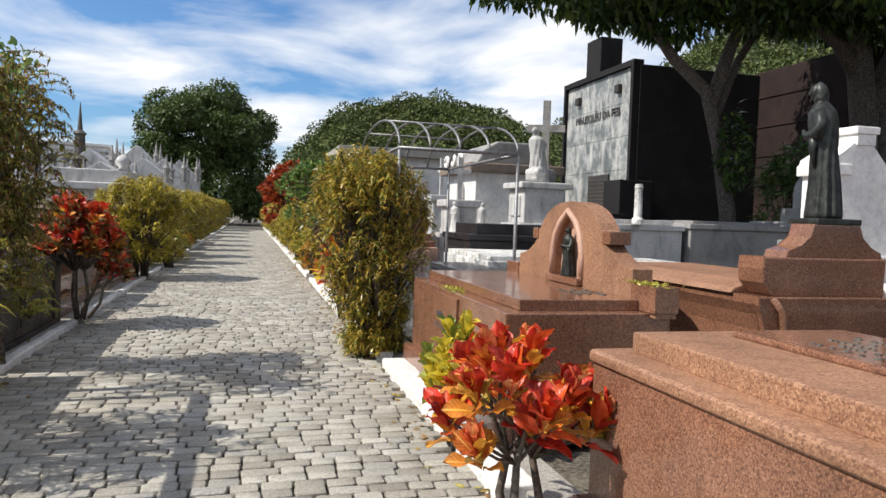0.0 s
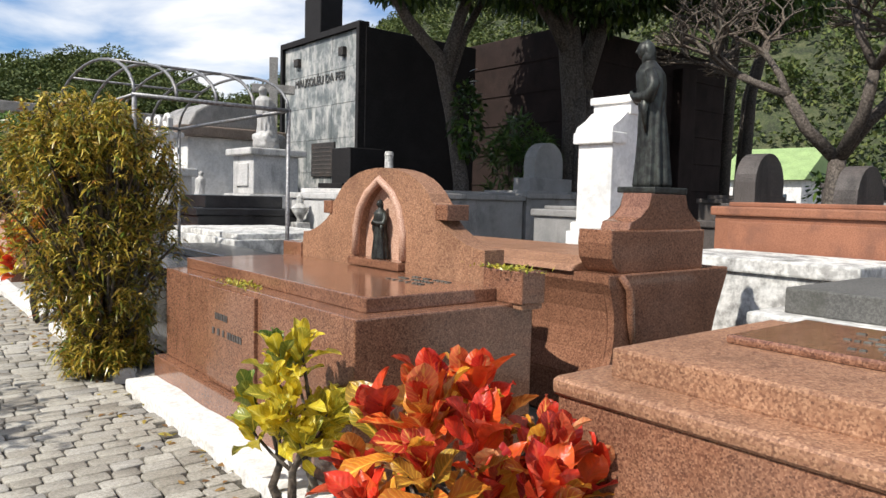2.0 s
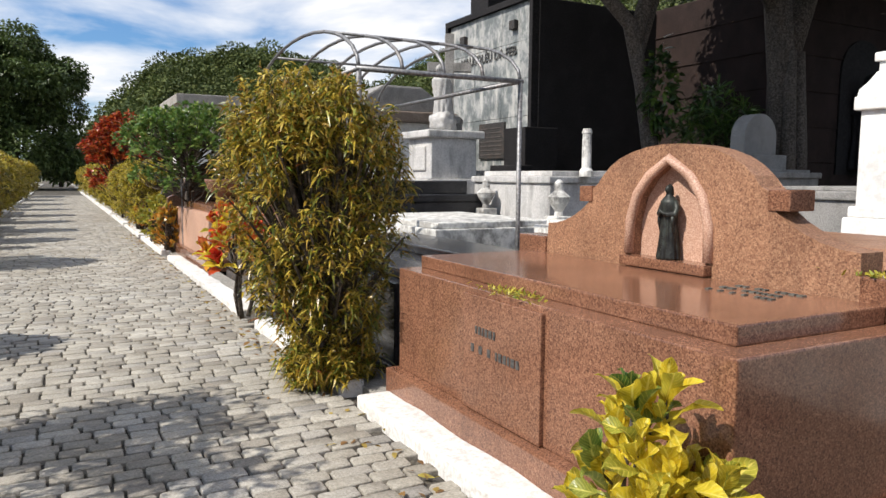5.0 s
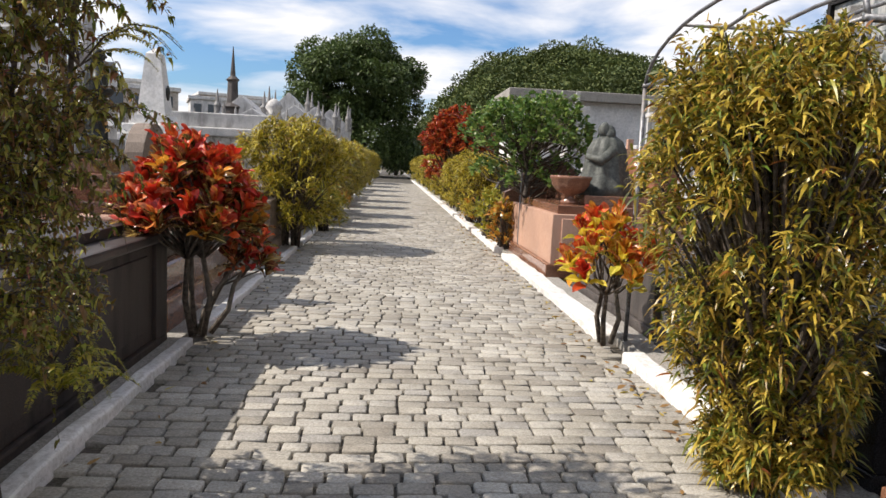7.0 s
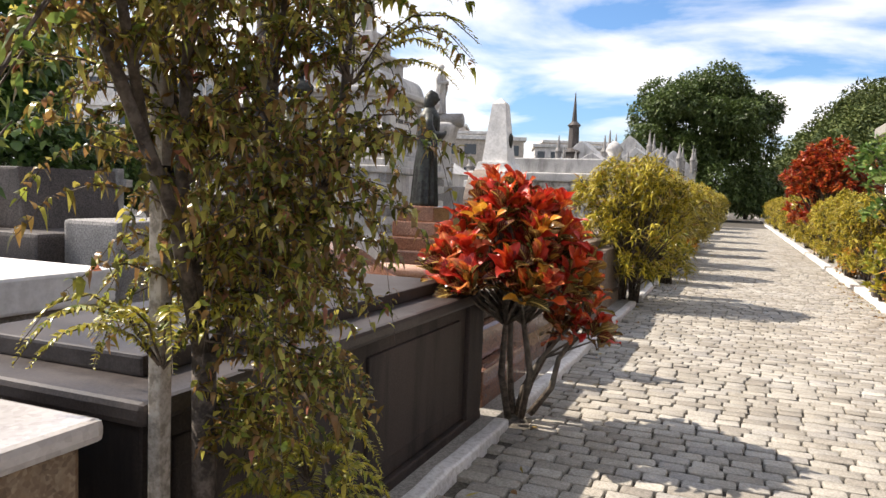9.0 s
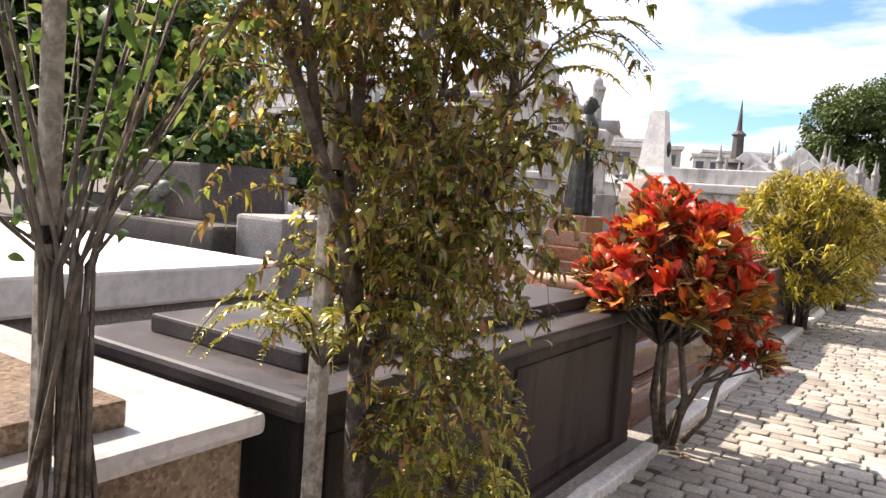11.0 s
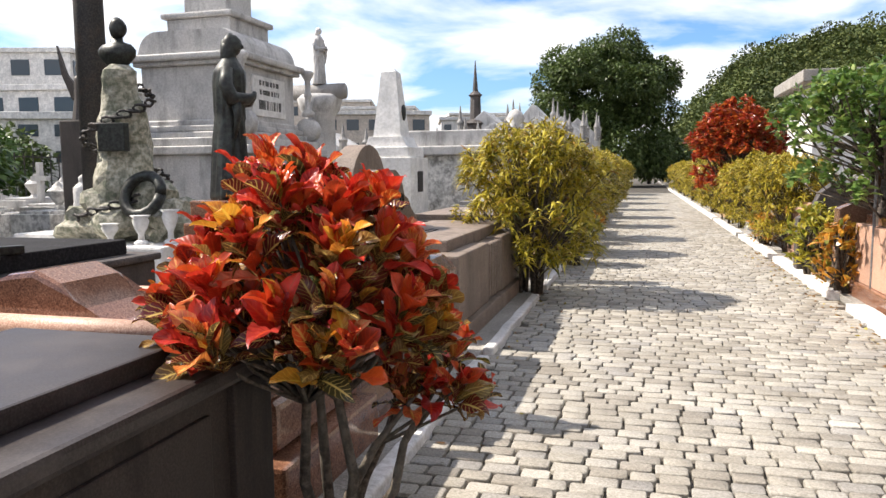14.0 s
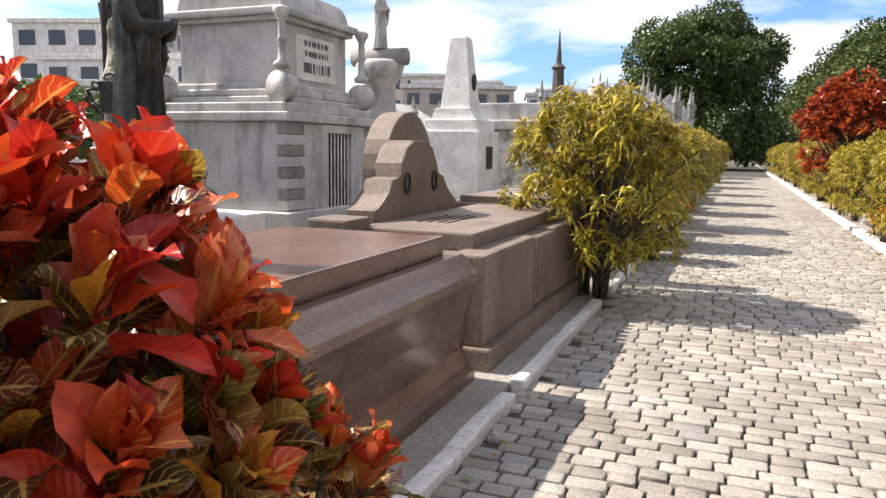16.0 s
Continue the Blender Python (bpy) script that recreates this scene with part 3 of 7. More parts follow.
def figure(bm, h, seed=0, slim=1.0, bow=0.0, folds=0.11, arm=True):
    """A robed standing figure of height h, with its feet at the origin, facing -x."""
    r = random.Random(seed)
    prof = [(0.15, 0.0), (0.155, 0.02), (0.136, 0.2), (0.122, 0.38), (0.116, 0.5), (0.126, 0.6), (0.134, 0.7), (0.128, 0.77), (0.09, 0.815), (0.055, 0.84), (0.044, 0.86), (0.052, 0.885), (0.056, 0.92), (0.05, 0.955), (0.03, 0.985), (0.01, 0.996)]
    seg, steps = 48, 44
    rings = []
    for k in range(steps + 1):
        z = 0.996 * k / steps
        n = max(i for i in range(len(prof) - 1) if prof[i][1] <= z + 1e-9)
        (q0, z0), (q1, z1) = prof[n], prof[n + 1]
        q = q0 + (q1 - q0) * (z - z0) / (z1 - z0)
        amp = folds * 2.1 * max(0.0, 1 - z / 0.84) ** 0.6
        ring = []
        for i in range(seg):
            a = 2 * math.pi * i / seg
            turn = 2.2 * max(0.0, z - 0.35) * math.sin(a + seed)
            fo = 1 + amp * (abs(math.sin(5.5 * a + 4 * turn + seed)) - 0.6 + 0.45 * math.sin(13 * a - 3 * z + 2 * seed) * (z < 0.5))
            depth = 0.86 if z < 0.82 else 1.0
            ring.append(bm.verts.new((h * (q * slim * depth * fo * math.cos(a) - bow * z * z), h * q * slim * fo * math.sin(a), h * z)))
        rings.append(ring)
    for a, b in zip(rings, rings[1:]):
        for i in range(seg):
            bm.faces.new((a[i], a[(i + 1) % seg], b[(i + 1) % seg], b[i]))
    bm.faces.new(rings[0]), bm.faces.new(rings[-1])
    lump(bm, -h * (bow + 0.016), 0, h * 0.925, h * 0.05, h * 0.042, h * 0.062, 0.1, 3, 3.0)
    lump(bm, h * (0.012 - bow), 0, h * 0.885, h * 0.048, h * 0.05, h * 0.085, 0.25, 3, 7.0)
    lump(bm, -h * (bow + 0.066), 0, h * 0.918, h * 0.012, h * 0.009, h * 0.016, 0.1, 1)
    if arm:
        for s in (-1, 1):
            tube(bm, [(-bow * h * 0.6, s * h * 0.1, h * 0.775), (-h * 0.01, s * h * 0.135, h * 0.68), (-h * 0.04, s * h * 0.13, h * 0.6), (-h * 0.12, s * h * 0.06, h * 0.6), (-h * 0.155, s * h * 0.015, h * 0.625), (-h * 0.165, s * h * 0.005, h * 0.65)],
                 [h * 0.034, h * 0.042, h * 0.048, h * 0.036, h * 0.018, h * 0.01], 10)
            tube(bm, [(-h * 0.06, s * h * 0.11, h * 0.6), (-h * 0.07, s * h * 0.115, h * 0.5), (-h * 0.05, s * h * 0.115, h * 0.36)], [h * 0.035, h * 0.026, h * 0.006], 8)
    return bm


def statue(x, y, z, h, rz, label, mat, seed=0, bow=0.02, slim=1.0, group=""):
    ob = part("statue", figure(NB(), h, seed, slim, bow), mat, None, label, True)
    ob.matrix_basis = pose(x, y, z, 0, 0, rz)
    return tagged(ob, label, "statue", group)


def cross(bm, h, w, t, x=0.0, y=0.0, z=0.0, along="x"):
    hw = t / 2
    box(bm, x - hw, y - hw, z, x + hw, y + hw, z + h, 0.01)
    if along == "x":
        box(bm, x - w / 2, y - hw * 0.96, z + h * 0.62, x + w / 2, y + hw * 0.96, z + h * 0.62 + t, 0.01)
    else:
        box(bm, x - hw * 0.96, y - w / 2, z + h * 0.62, x + hw * 0.96, y + w / 2, z + h * 0.62 + t, 0.01)
    return bm


# red granite tomb with the niche headstone
A = thing("tomb", 2.2, 5.55, 0, "polished red granite family tomb with arched niche headstone", "tomb")
part("plinth", box(NB(), -0.68, -1.4, 0.03, 0.6, 1.34, 0.23, 0.012), "red_granite", A)
part("body", box(NB(), -0.6, -1.35, 0.23, 0.6, 1.3, 0.89, 0.01), "red_granite", A)
part("lid", box(NB(), -0.46, -1.23, 0.89, 0.42, 1.26, 0.968, 0.008), "red_granite", A, "mirror-polished red granite lid")
pl = part("plaque", box(NB(), -0.625, -0.3, 0.236, -0.598, 0.42, 0.86, 0.006), "red_granite", A, "granite name panel on the long side")
bars(A, -0.625, 0.18, 0.7, "x", 1, 0.26, h=0.04, seed=4)
bars(A, -0.625, 0.1, 0.6, "x", 1, 0.5, h=0.042, seed=5)
bars(A, 0.1, -0.75, 0.97, "z", 3, 0.42, "bronze_green", 0.03, 0.1, 7)
half = [(-1.42, 0.86), (-1.42, 1.07), (-1.1, 1.07), (-1.1, 1.17)] + [(-1.1 + 0.46 * s, 1.17 + 0.18 * s * s) for s in (0.2, 0.4, 0.6, 0.8, 1.0)] + [(-0.64, 1.42)]
crown = [(0.6 * math.cos(radians(a)), 1.38 + 0.29 * math.sin(radians(a))) for a in range(168, 10, -12)]
outer = half + crown + [(-y, z) for y, z in reversed(half)]
nich = [(0.275, 0.86)] + [(0.275, 1.03), (0.27, 1.22), (0.225, 1.37), (0.14, 1.48), (0.0, 1.575)]
nich = nich + [(-y, z) for y, z in reversed(nich[:-1])]
bm = prism(NB(), outer + nich, "x", 0.44, 0.6, 0.006)
part("headstone", bm, "rough_red", A, "rough-tooled arched headstone")
part("niche_back", box(NB(), 0.51, -0.3, 0.9, 0.612, 0.3, 1.6, 0), "pale_red", A)
rim = [(y * 1.0, z) for y, z in nich[1:-1]]
bm = NB()
tube(bm, [(0.437, y * 1.08, z + 0.012) for y, z in rim], 0.03, 8)
part("niche_frame", bm, "pale_red", A, "pale pink pointed arch frame", True)
part("niche_sill", box(NB(), 0.38, -0.32, 0.972, 0.58, 0.32, 1.03, 0.012), "red_granite", A)
for s in (-1, 1):
    part("shoulder_block", box(NB(), 0.425, s * 1.27 - 0.16, 0.892, 0.61, s * 1.27 + 0.16, 1.075, 0.008), "red_granite", A)
    part("step_block", box(NB(), 0.43, s * 0.7 - 0.06, 1.33, 0.61, s * 0.7 + 0.06, 1.43, 0.006), "red_granite", A)
st = statue(2.655, 5.55, 1.03, 0.42, 0, "small black bronze saint figure standing in the niche", "bronze", 3, 0.02, 0.95)
rng = np.random.default_rng(8)
for (bx, by, bz) in ((1.66, 5.6, 0.9), (2.66, 4.3, 1.08)):
    n = 160
    moss = thing("moss_tuft", bx, by, bz, "small tuft of yellow moss and weeds growing on a granite ledge", "moss", "moss tufts")
    leaf_mesh("tuft", rng.normal(0, 1, (n, 3)) * (0.05, 0.12, 0.0), rng.normal(0, 1, (n, 3)) * (0.5, 0.5, 0.2) + (0, 0, 0.5), rng.uniform(0.015, 0.05, n), rng.uniform(0.006, 0.014, n), rng.uniform(0, 0.4, n), "fol_yellow", moss, rng=rng)

# second red granite tomb, beside the lane
T2 = thing("tomb", 2.2, 1.3, 0, "polished red granite tomb with raised inscribed lid", "tomb")
part("plinth", box(NB(), -0.7, -1.65, 0.03, 0.68, 1.65, 0.2, 0.012), "red_granite", T2)
part("body", box(NB(), -0.64, -1.6, 0.2, 0.62, 1.6, 0.84, 0.01), "red_granite", T2)
part("moulding", box(NB(), -0.66, -1.62, 0.84, 0.64, 1.62, 0.905, 0.03, 3), "rough_red", T2, "pale rounded edge moulding")
part("lid", box(NB(), -0.5, -1.45, 0.9, 0.56, 1.5, 1.0, 0.012), "rough_red", T2)
part("inscription_panel", box(NB(), -0.1, -1.35, 1.0, 0.5, 1.33, 1.03, 0.01), "red_granite", T2, "raised panel with worn lettering")
bars(T2, 0.0, 0.35, 1.031, "z", 5, 1.5, "bronze_green", 0.016, 0.08, 9)

# tomb with the flared pedestal and bronze figure
Bt = thing("tomb", 4.25, 5.6, 0, "red granite tomb with flared pedestal at its end", "tomb")
part("plinth", box(NB(), -0.69, -1.38, -0.02, 0.56, 1.3, 0.3, 0.02), "red_granite", Bt)
fl = [(-0.69, 0.3), (-0.67, 0.36), (-0.625, 0.46), (-0.605, 0.6), (-0.615, 0.74), (-0.65, 0.86), (-0.69, 0.94), (-0.69, 1.0), (0.72, 1.0), (0.72, 0.95), (0.66, 0.84), (0.58, 0.66), (0.53, 0.5), (0.5, 0.3)]
part("body", prism(NB(), fl, "y", -1.3, 1.25, 0.012), "red_granite", Bt)
part("flared_end", prism(NB(), [(x * 1.03, z) for x, z in fl], "y", -1.36, -1.3, 0.012), "red_granite", Bt)
part("lid", prism(NB(), [(-0.72, 1.0), (0.76, 1.0), (0.72, 1.04), (0.5, 1.09), (-0.5, 1.09), (-0.68, 1.04)], "y", -1.05, 1.28, 0.01), "rough_red", Bt)
part("scroll", tube(NB(), [(-0.6, -1.37, 0.99), (-0.53, -1.39, 0.9), (-0.5, -1.385, 0.7), (-0.44, -1.375, 0.46)], [0.024, 0.028, 0.026, 0.018], 8), "red_granite", Bt, "", True)
br = [(-0.66, 1.29), (-0.67, 1.2), (-0.655, 1.1), (-0.6, 1.03), (-0.56, 1.0), (0.43, 1.0), (0.44, 1.29)]
part("pedestal_block", prism(NB(), br, "y", -1.33, -1.05, 0.015), "red_granite", Bt)
og = [(-0.46, 1.29), (-0.44, 1.34), (-0.32, 1.37), (-0.24, 1.44), (-0.22, 1.54), (0.2, 1.54), (0.22, 1.44), (0.3, 1.37), (0.4, 1.34), (0.42, 1.29)]
part("pedestal_cap", prism(NB(), og, "y", -1.31, -1.07, 0.01), "red_granite", Bt)
part("statue_base", box(NB(), -0.2, -1.32, 1.541, 0.2, -1.0, 1.585, 0.01), "bronze", Bt, "dark bronze base plate")
statue(4.24, 4.44, 1.585, 1.05, -57, "dark weathered bronze robed figure with bowed head on a granite pedestal", "bronze", 5, 0.07, 0.86)

# white stele
W = thing("stele", 6.05, 6.3, 0, "white painted stele with gabled caps and grey shaded side", "tombstone")
part("base", box(NB(), -0.28, -0.32, -0.02, 0.63, 0.27, 1.15, 0.02), "clean_white", W)
part("shaft", prism(NB(), [(-0.2, 1.15), (0.55, 1.15), (0.55, 2.12), (0.2, 2.5), (0.02, 2.42), (-0.2, 2.2)], "y", -0.25, 0.2, 0.012), "clean_white", W, "gabled white shaft")
part("foot", box(NB(), -0.25, -0.29, 1.15, 0.6, 0.24, 1.25, 0.02), "clean_white", W)
part("capital", box(NB(), -0.25, -0.28, 2.08, 0.0, 0.24, 2.2, 0.015), "clean_white", W)
part("capital_slope", prism(NB(), [(-0.24, 2.2), (0.02, 2.2), (0.02, 2.43), (-0.1, 2.32), (-0.22, 2.26)], "y", -0.265, 0.22, 0.008), "clean_white", W)
part("upper_block", box(NB(), 0.05, -0.27, 2.4, 0.29, 0.22, 2.52, 0.01), "clean_white", W)
part("top_cap", box(NB(), 0.02, -0.29, 2.52, 0.32, 0.25, 2.6, 0.015), "clean_white", W)

# weathered white and grey slabs
tomb("cracked white plastered grave lid with black weathering", 6.0, 3.7, 7.05, 5.5, 1.0, "old_white", "", "old_white", 0.0, 0.0, 0.2, 0.05, cap=0.13)
tomb("low dark mossy grave slab on a flaking white base", 4.1, 1.6, 5.6, 3.55, 0.82, "old_white", "dark mossy slab", "moss_slab", 0.12, 0.16, 0.2, 0.05, cap=0.08)
tomb("long weathered white marble lid with worn lettering", 4.4, 7.2, 5.7, 9.3, 0.95, "old_white", "", "old_white", 0.1, 0.06, 0.2)
# brick-red tomb with tall rounded slab
C = tomb("brick-red granite tomb with sloped shoulder and panel", 7.2, 3.62, 8.6, 5.65, 1.46, "brick_red", "", None, 0.1, 0.05, 0.2, 0.03, cap=0.1)
part("panel", box(NB(), -0.735, -0.85, 0.5, -0.7, 0.85, 1.3, 0.01), "brick_red", C)
S = thing("headstone", 8.05, 3.43, 0, "tall narrow brick-red granite slab with rounded top and stains", "tombstone")
part("slab", prism(NB(), [(-0.25, 0.0), (0.95, 0.0), (0.95, 2.3)] + arc(0.35, 2.3, 0.6, 0, 180, 12) + [(-0.25, 2.3)], "y", -0.16, 0.16, 0.02), "brick_red", S)
tomb("dark grey granite tomb with flat cap", 7.4, 0.6, 9.2, 3.15, 1.5, "dark_stone", "", None, 0.1, 0.06, 0.2, 0.03, cap=0.12)
tomb("weathered stone tomb with pale cap", 6.1, 0.2, 7.3, 2.3, 0.95, "old_white", "", "slate", 0.12, 0.1, 0.2, 0.03, cap=0.1)

# grey tombs in front of the mausoleum
for x0, x1, y0, h, m in ((7.4, 9.4, 10.8, 1.55, "grey_stone"), (9.5, 11.6, 10.8, 1.6, "grey_stone"), (7.4, 9.0, 7.2, 1.35, "grey_stone")):
    tomb("grey granite tomb with flat cap", x0, y0, x1, y0 + 1.4, h, m, "", None, 0.1, 0.05, 0.2, 0.03, "grey tombs", cap=0.1)


def round_stone(x, y, z, w, h, t, mat, label, turn=0, group=""):
    g = thing("headstone", x, y, z, label, "tombstone", group, turn)
    part("base", box(NB(), -w * 0.75, -t * 0.75, -0.05, w * 0.75, t * 0.75, h * 0.3, 0.015), mat, g)
    part("tablet", prism(NB(), [(-w / 2, h * 0.3), (w / 2, h * 0.3), (w / 2, h - w / 2)] + arc(0, h - w / 2, w / 2, 0, 180, 12)[1:-1] + [(-w / 2, h - w / 2)], "y", -t / 2, t / 2, 0.01), mat, g)
    return g


round_stone(10.35, 11.2, 1.6, 0.8, 1.0, 0.3, "grey_stone", "round-topped grey headstone on a tomb")
round_stone(9.6, 6.4, 1.2, 0.8, 1.0, 0.3, "dark_stone", "round-topped dark granite headstone")
round_stone(10.4, 5.4, 1.1, 0.9, 0.95, 0.3, "dark_stone", "round-topped dark granite headstone")
tomb("dark stone tomb behind the red one", 9.1, 4.8, 11.3, 7.0, 1.25, "dark_stone", cap=0.1)
tomb("white marble tomb with a flat lid", 5.8, 10.9, 7.3, 13.0, 1.5, "white_marble", cap=0.1)
po = thing("stone_post", 6.36, 10.8, 1.5, "weathered pale stone post stump", "post")
part("shaft", lathe(NB(), [(0.1, 0.0), (0.1, 0.08), (0.07, 0.12), (0.065, 0.6), (0.075, 0.62), (0.06, 0.68)], 0, 0, 12), "old_white", po)
tomb("low white plastered grave slab with flaking edge", 3.3, 9.6, 5.0, 12.0, 0.9, "old_white", "", "old_white", 0.06, 0.07, 0.2)
for x, y in ((5.2, 9.9), (5.6, 12.3)):
    u = thing("stone_urn", x, y, 0.0, "small weathered white stone urn on a pier", "urn", "stone urns")
    part("pier", box(NB(), -0.13, -0.13, -0.02, 0.13, 0.13, 1.0, 0.02), "old_white", u)
    part("bowl", lathe(NB(), [(0.06, 1.0), (0.05, 1.06), (0.12, 1.16), (0.15, 1.24), (0.1, 1.28), (0.06, 1.32), (0.06, 1.42), (0.02, 1.46)], 0, 0, 14), "old_white", u)

# black tombs between the shrubs and under the pipe frame
K1 = tomb("polished black granite tomb with stepped lid", 1.75, 7.25, 3.2, 10.0, 0.72, "black_granite", "", "black_granite", 0.15, 0.07, 0.12)
part("step", box(NB(), 0.0, -1.1, 0.79, 0.62, 1.1, 0.87, 0.02, 3), "black_granite", K1)
tomb("black granite tomb with stepped lid", 3.9, 12.4, 5.6, 14.2, 1.22, "black_granite", "", "black_granite", 0.18, 0.2, 0.15, cap=0.12)
tomb("dark granite tomb with low coffin-shaped lid", 1.8, 10.3, 3.6, 13.2, 0.6, "dark_stone", "", "black_granite", 0.2, 0.1, 0.12)

# pipe frame over the black tomb
P = thing("pipe_pergola", 2.16, 8.7, 0, "grey steel pipe pergola with arched hoops", "pergola")
for x in (-0.66, 0.66):
    for y in (-1.41, 1.41):
        part("post", tube(NB(), [(x, y, 0), (x, y, 2.21)], 0.019, 8), "steel", P, "", True)
    part("end_rail", tube(NB(), [(x, -1.41, 2.21), (x, 1.41, 2.21)], 0.017, 8), "steel", P, "", True)
for y in (-1.41, 1.41):
    part("side_rail", tube(NB(), [(-0.68, y, 2.21), (0.68, y, 2.21)], 0.019, 8), "steel", P, "", True)
for i in range(5):
    x = -0.66 + 1.32 * i / 4
    pts = [(x, 1.41 * math.cos(radians(a)), 2.21 + 0.42 * math.sin(radians(a))) for a in range(0, 181, 12)]
    part("hoop", tube(NB(), pts, 0.014, 8), "steel", P, "", True)
for a in (60, 120):
    y, z = 1.41 * math.cos(radians(a)), 2.21 + 0.42 * math.sin(radians(a))
    part("ridge_rail", tube(NB(), [(-0.66, y, z), (0.66, y, z)], 0.012, 8), "steel", P, "", True)

# salmon tomb with urn and kneeling figure
D = thing("tomb", 2.7, 15.3, 0, "salmon granite tomb with stepped top and name panels", "tomb")
part("plinth", box(NB(), -1.14, -1.64, 0.03, 1.0, 1.64, 0.22, 0.015), "red_granite", D)
part("body", box(NB(), -1.08, -1.6, 0.22, 0.95, 1.6, 0.9, 0.01), "pale_red", D)
part("step", box(NB(), -1.0, -1.5, 0.9, 0.9, 1.5, 1.02, 0.012), "red_granite", D)
part("upper_step", box(NB(), -0.55, -1.2, 1.02, 0.9, 1.3, 1.16, 0.012), "red_granite", D)
part("end_panel", box(NB(), -0.95, -1.625, 0.3, 0.8, -1.6, 0.84, 0.008), "pale_red", D)
part("back_block", box(NB(), 0.5, -1.0, 1.16, 0.85, 1.2, 1.75, 0.015), "brick_red", D)
ur = thing("urn", 2.0, 14.35, 1.02, "red granite lobed urn on a foot", "urn")
part("bowl", lathe(NB(), [(0.13, 0.0), (0.13, 0.04), (0.06, 0.08), (0.06, 0.12), (0.2, 0.18), (0.27, 0.27), (0.28, 0.34), (0.3, 0.36), (0.3, 0.4), (0.25, 0.4), (0.2, 0.32)], 0, 0, 40, 0.03, 10), "red_granite", ur, "", True)
bm = NB()
lathe(bm, [(0.46, 0.0), (0.42, 0.12), (0.35, 0.3), (0.31, 0.5), (0.29, 0.66), (0.22, 0.8), (0.1, 0.88)], 0, 0, 40, 0.08, 9, 1.0, 0.75)
lump(bm, -0.07, 0, 0.95, 0.1, 0.09, 0.12, 0.12, 3)
lump(bm, 0.0, 0, 0.9, 0.11, 0.11, 0.14, 0.15, 3)
lump(bm, 0.3, 0.0, 0.12, 0.35, 0.2, 0.14, 0.2, 3)
tube(bm, [(0.0, -0.2, 0.66), (-0.2, -0.22, 0.5), (-0.36, -0.05, 0.56)], [0.08, 0.075, 0.04], 10)
kn = part("statue", bm, "bronze_green", None, "", True)
kn.matrix_basis = pose(2.62, 14.75, 1.16, 0, 0, 10)
tagged(kn, "green-grey bronze kneeling mourner figure on a tomb", "statue")


def arched_stone(x, y, w, h, mat, label, t=0.25):
    g = thing("headstone", x, y, 0, label, "tombstone")
    pts = [(-w / 2, 0), (w / 2, 0), (w / 2, h * 0.62), (w * 0.36, h * 0.68), (w * 0.26, h * 0.9), (w * 0.12, h), (-w * 0.12, h), (-w * 0.26, h * 0.9), (-w * 0.36, h * 0.68), (-w / 2, h * 0.62)]
    part("tablet", prism(NB(), pts, "y", -t / 2, t / 2, 0.015), mat, g)
    return g


arched_stone(2.35, 17.3, 1.7, 1.7, "brown_granite", "brown granite headstone with curved shoulders")
arched_stone(1.95, 18.9, 1.2, 1.35, "dark_stone", "dark granite headstone with curved shoulders")
for i, y in enumerate((20.5, 24, 28, 32, 37, 42)):
    tomb(("pink granite box tomb", "grey stone box tomb", "white marble box tomb")[i % 3] + " beside the lane", 1.75, y - 1.2, 3.4, y + 1.3, 0.9 + 0.1 * (i % 2), ("pale_red", "grey_stone", "white_marble")[i % 3], cap=0.08, group="tombs beside the lane")

# angel with cross
Ag = thing("monument", 6.2, 14.9, 0, "white marble monument with carved pedestal and wreath", "monument")
part("step", box(NB(), -0.95, -0.95, -0.02, 0.95, 0.95, 1.1, 0.03), "white_marble", Ag)
part("base", box(NB(), -0.62, -0.62, 1.1, 0.62, 0.62, 1.45, 0.03), "white_marble", Ag)
part("pedestal", box(NB(), -0.48, -0.48, 1.45, 0.48, 0.48, 2.2, 0.02), "white_marble", Ag)
part("cornice", box(NB(), -0.6, -0.6, 2.2, 0.6, 0.6, 2.34, 0.04, 3), "white_marble", Ag)
part("carved_panel", box(NB(), -0.52, -0.28, 1.6, -0.47, 0.28, 2.05, 0.02), "white_marble", Ag)
bm = NB()
figure(bm, 1.22, 7, 1.15, 0.14, 0.14)
lump(bm, -0.04, 0, 0.16, 0.24, 0.24, 0.2, 0.4, 3, 2.5)
an = part("statue", bm, "white_marble", None, "", True)
an.matrix_basis = pose(6.15, 14.75, 2.34, 0, 0, 30)
tagged(an, "weathered white marble mourning figure clinging to a cross", "statue")
bm = NB()
lump(bm, 0, 0, 0.15, 0.32, 0.3, 0.2, 0.3, 2)
cross(bm, 1.88, 0.85, 0.17, 0, 0, 0, "x")
cr = part("stone_cross", bm, "grey_stone")
cr.matrix_basis = pose(6.45, 15.1, 2.34, 0, 0, -25)
tagged(cr, "tall rough-hewn grey stone cross behind the figure", "cross")

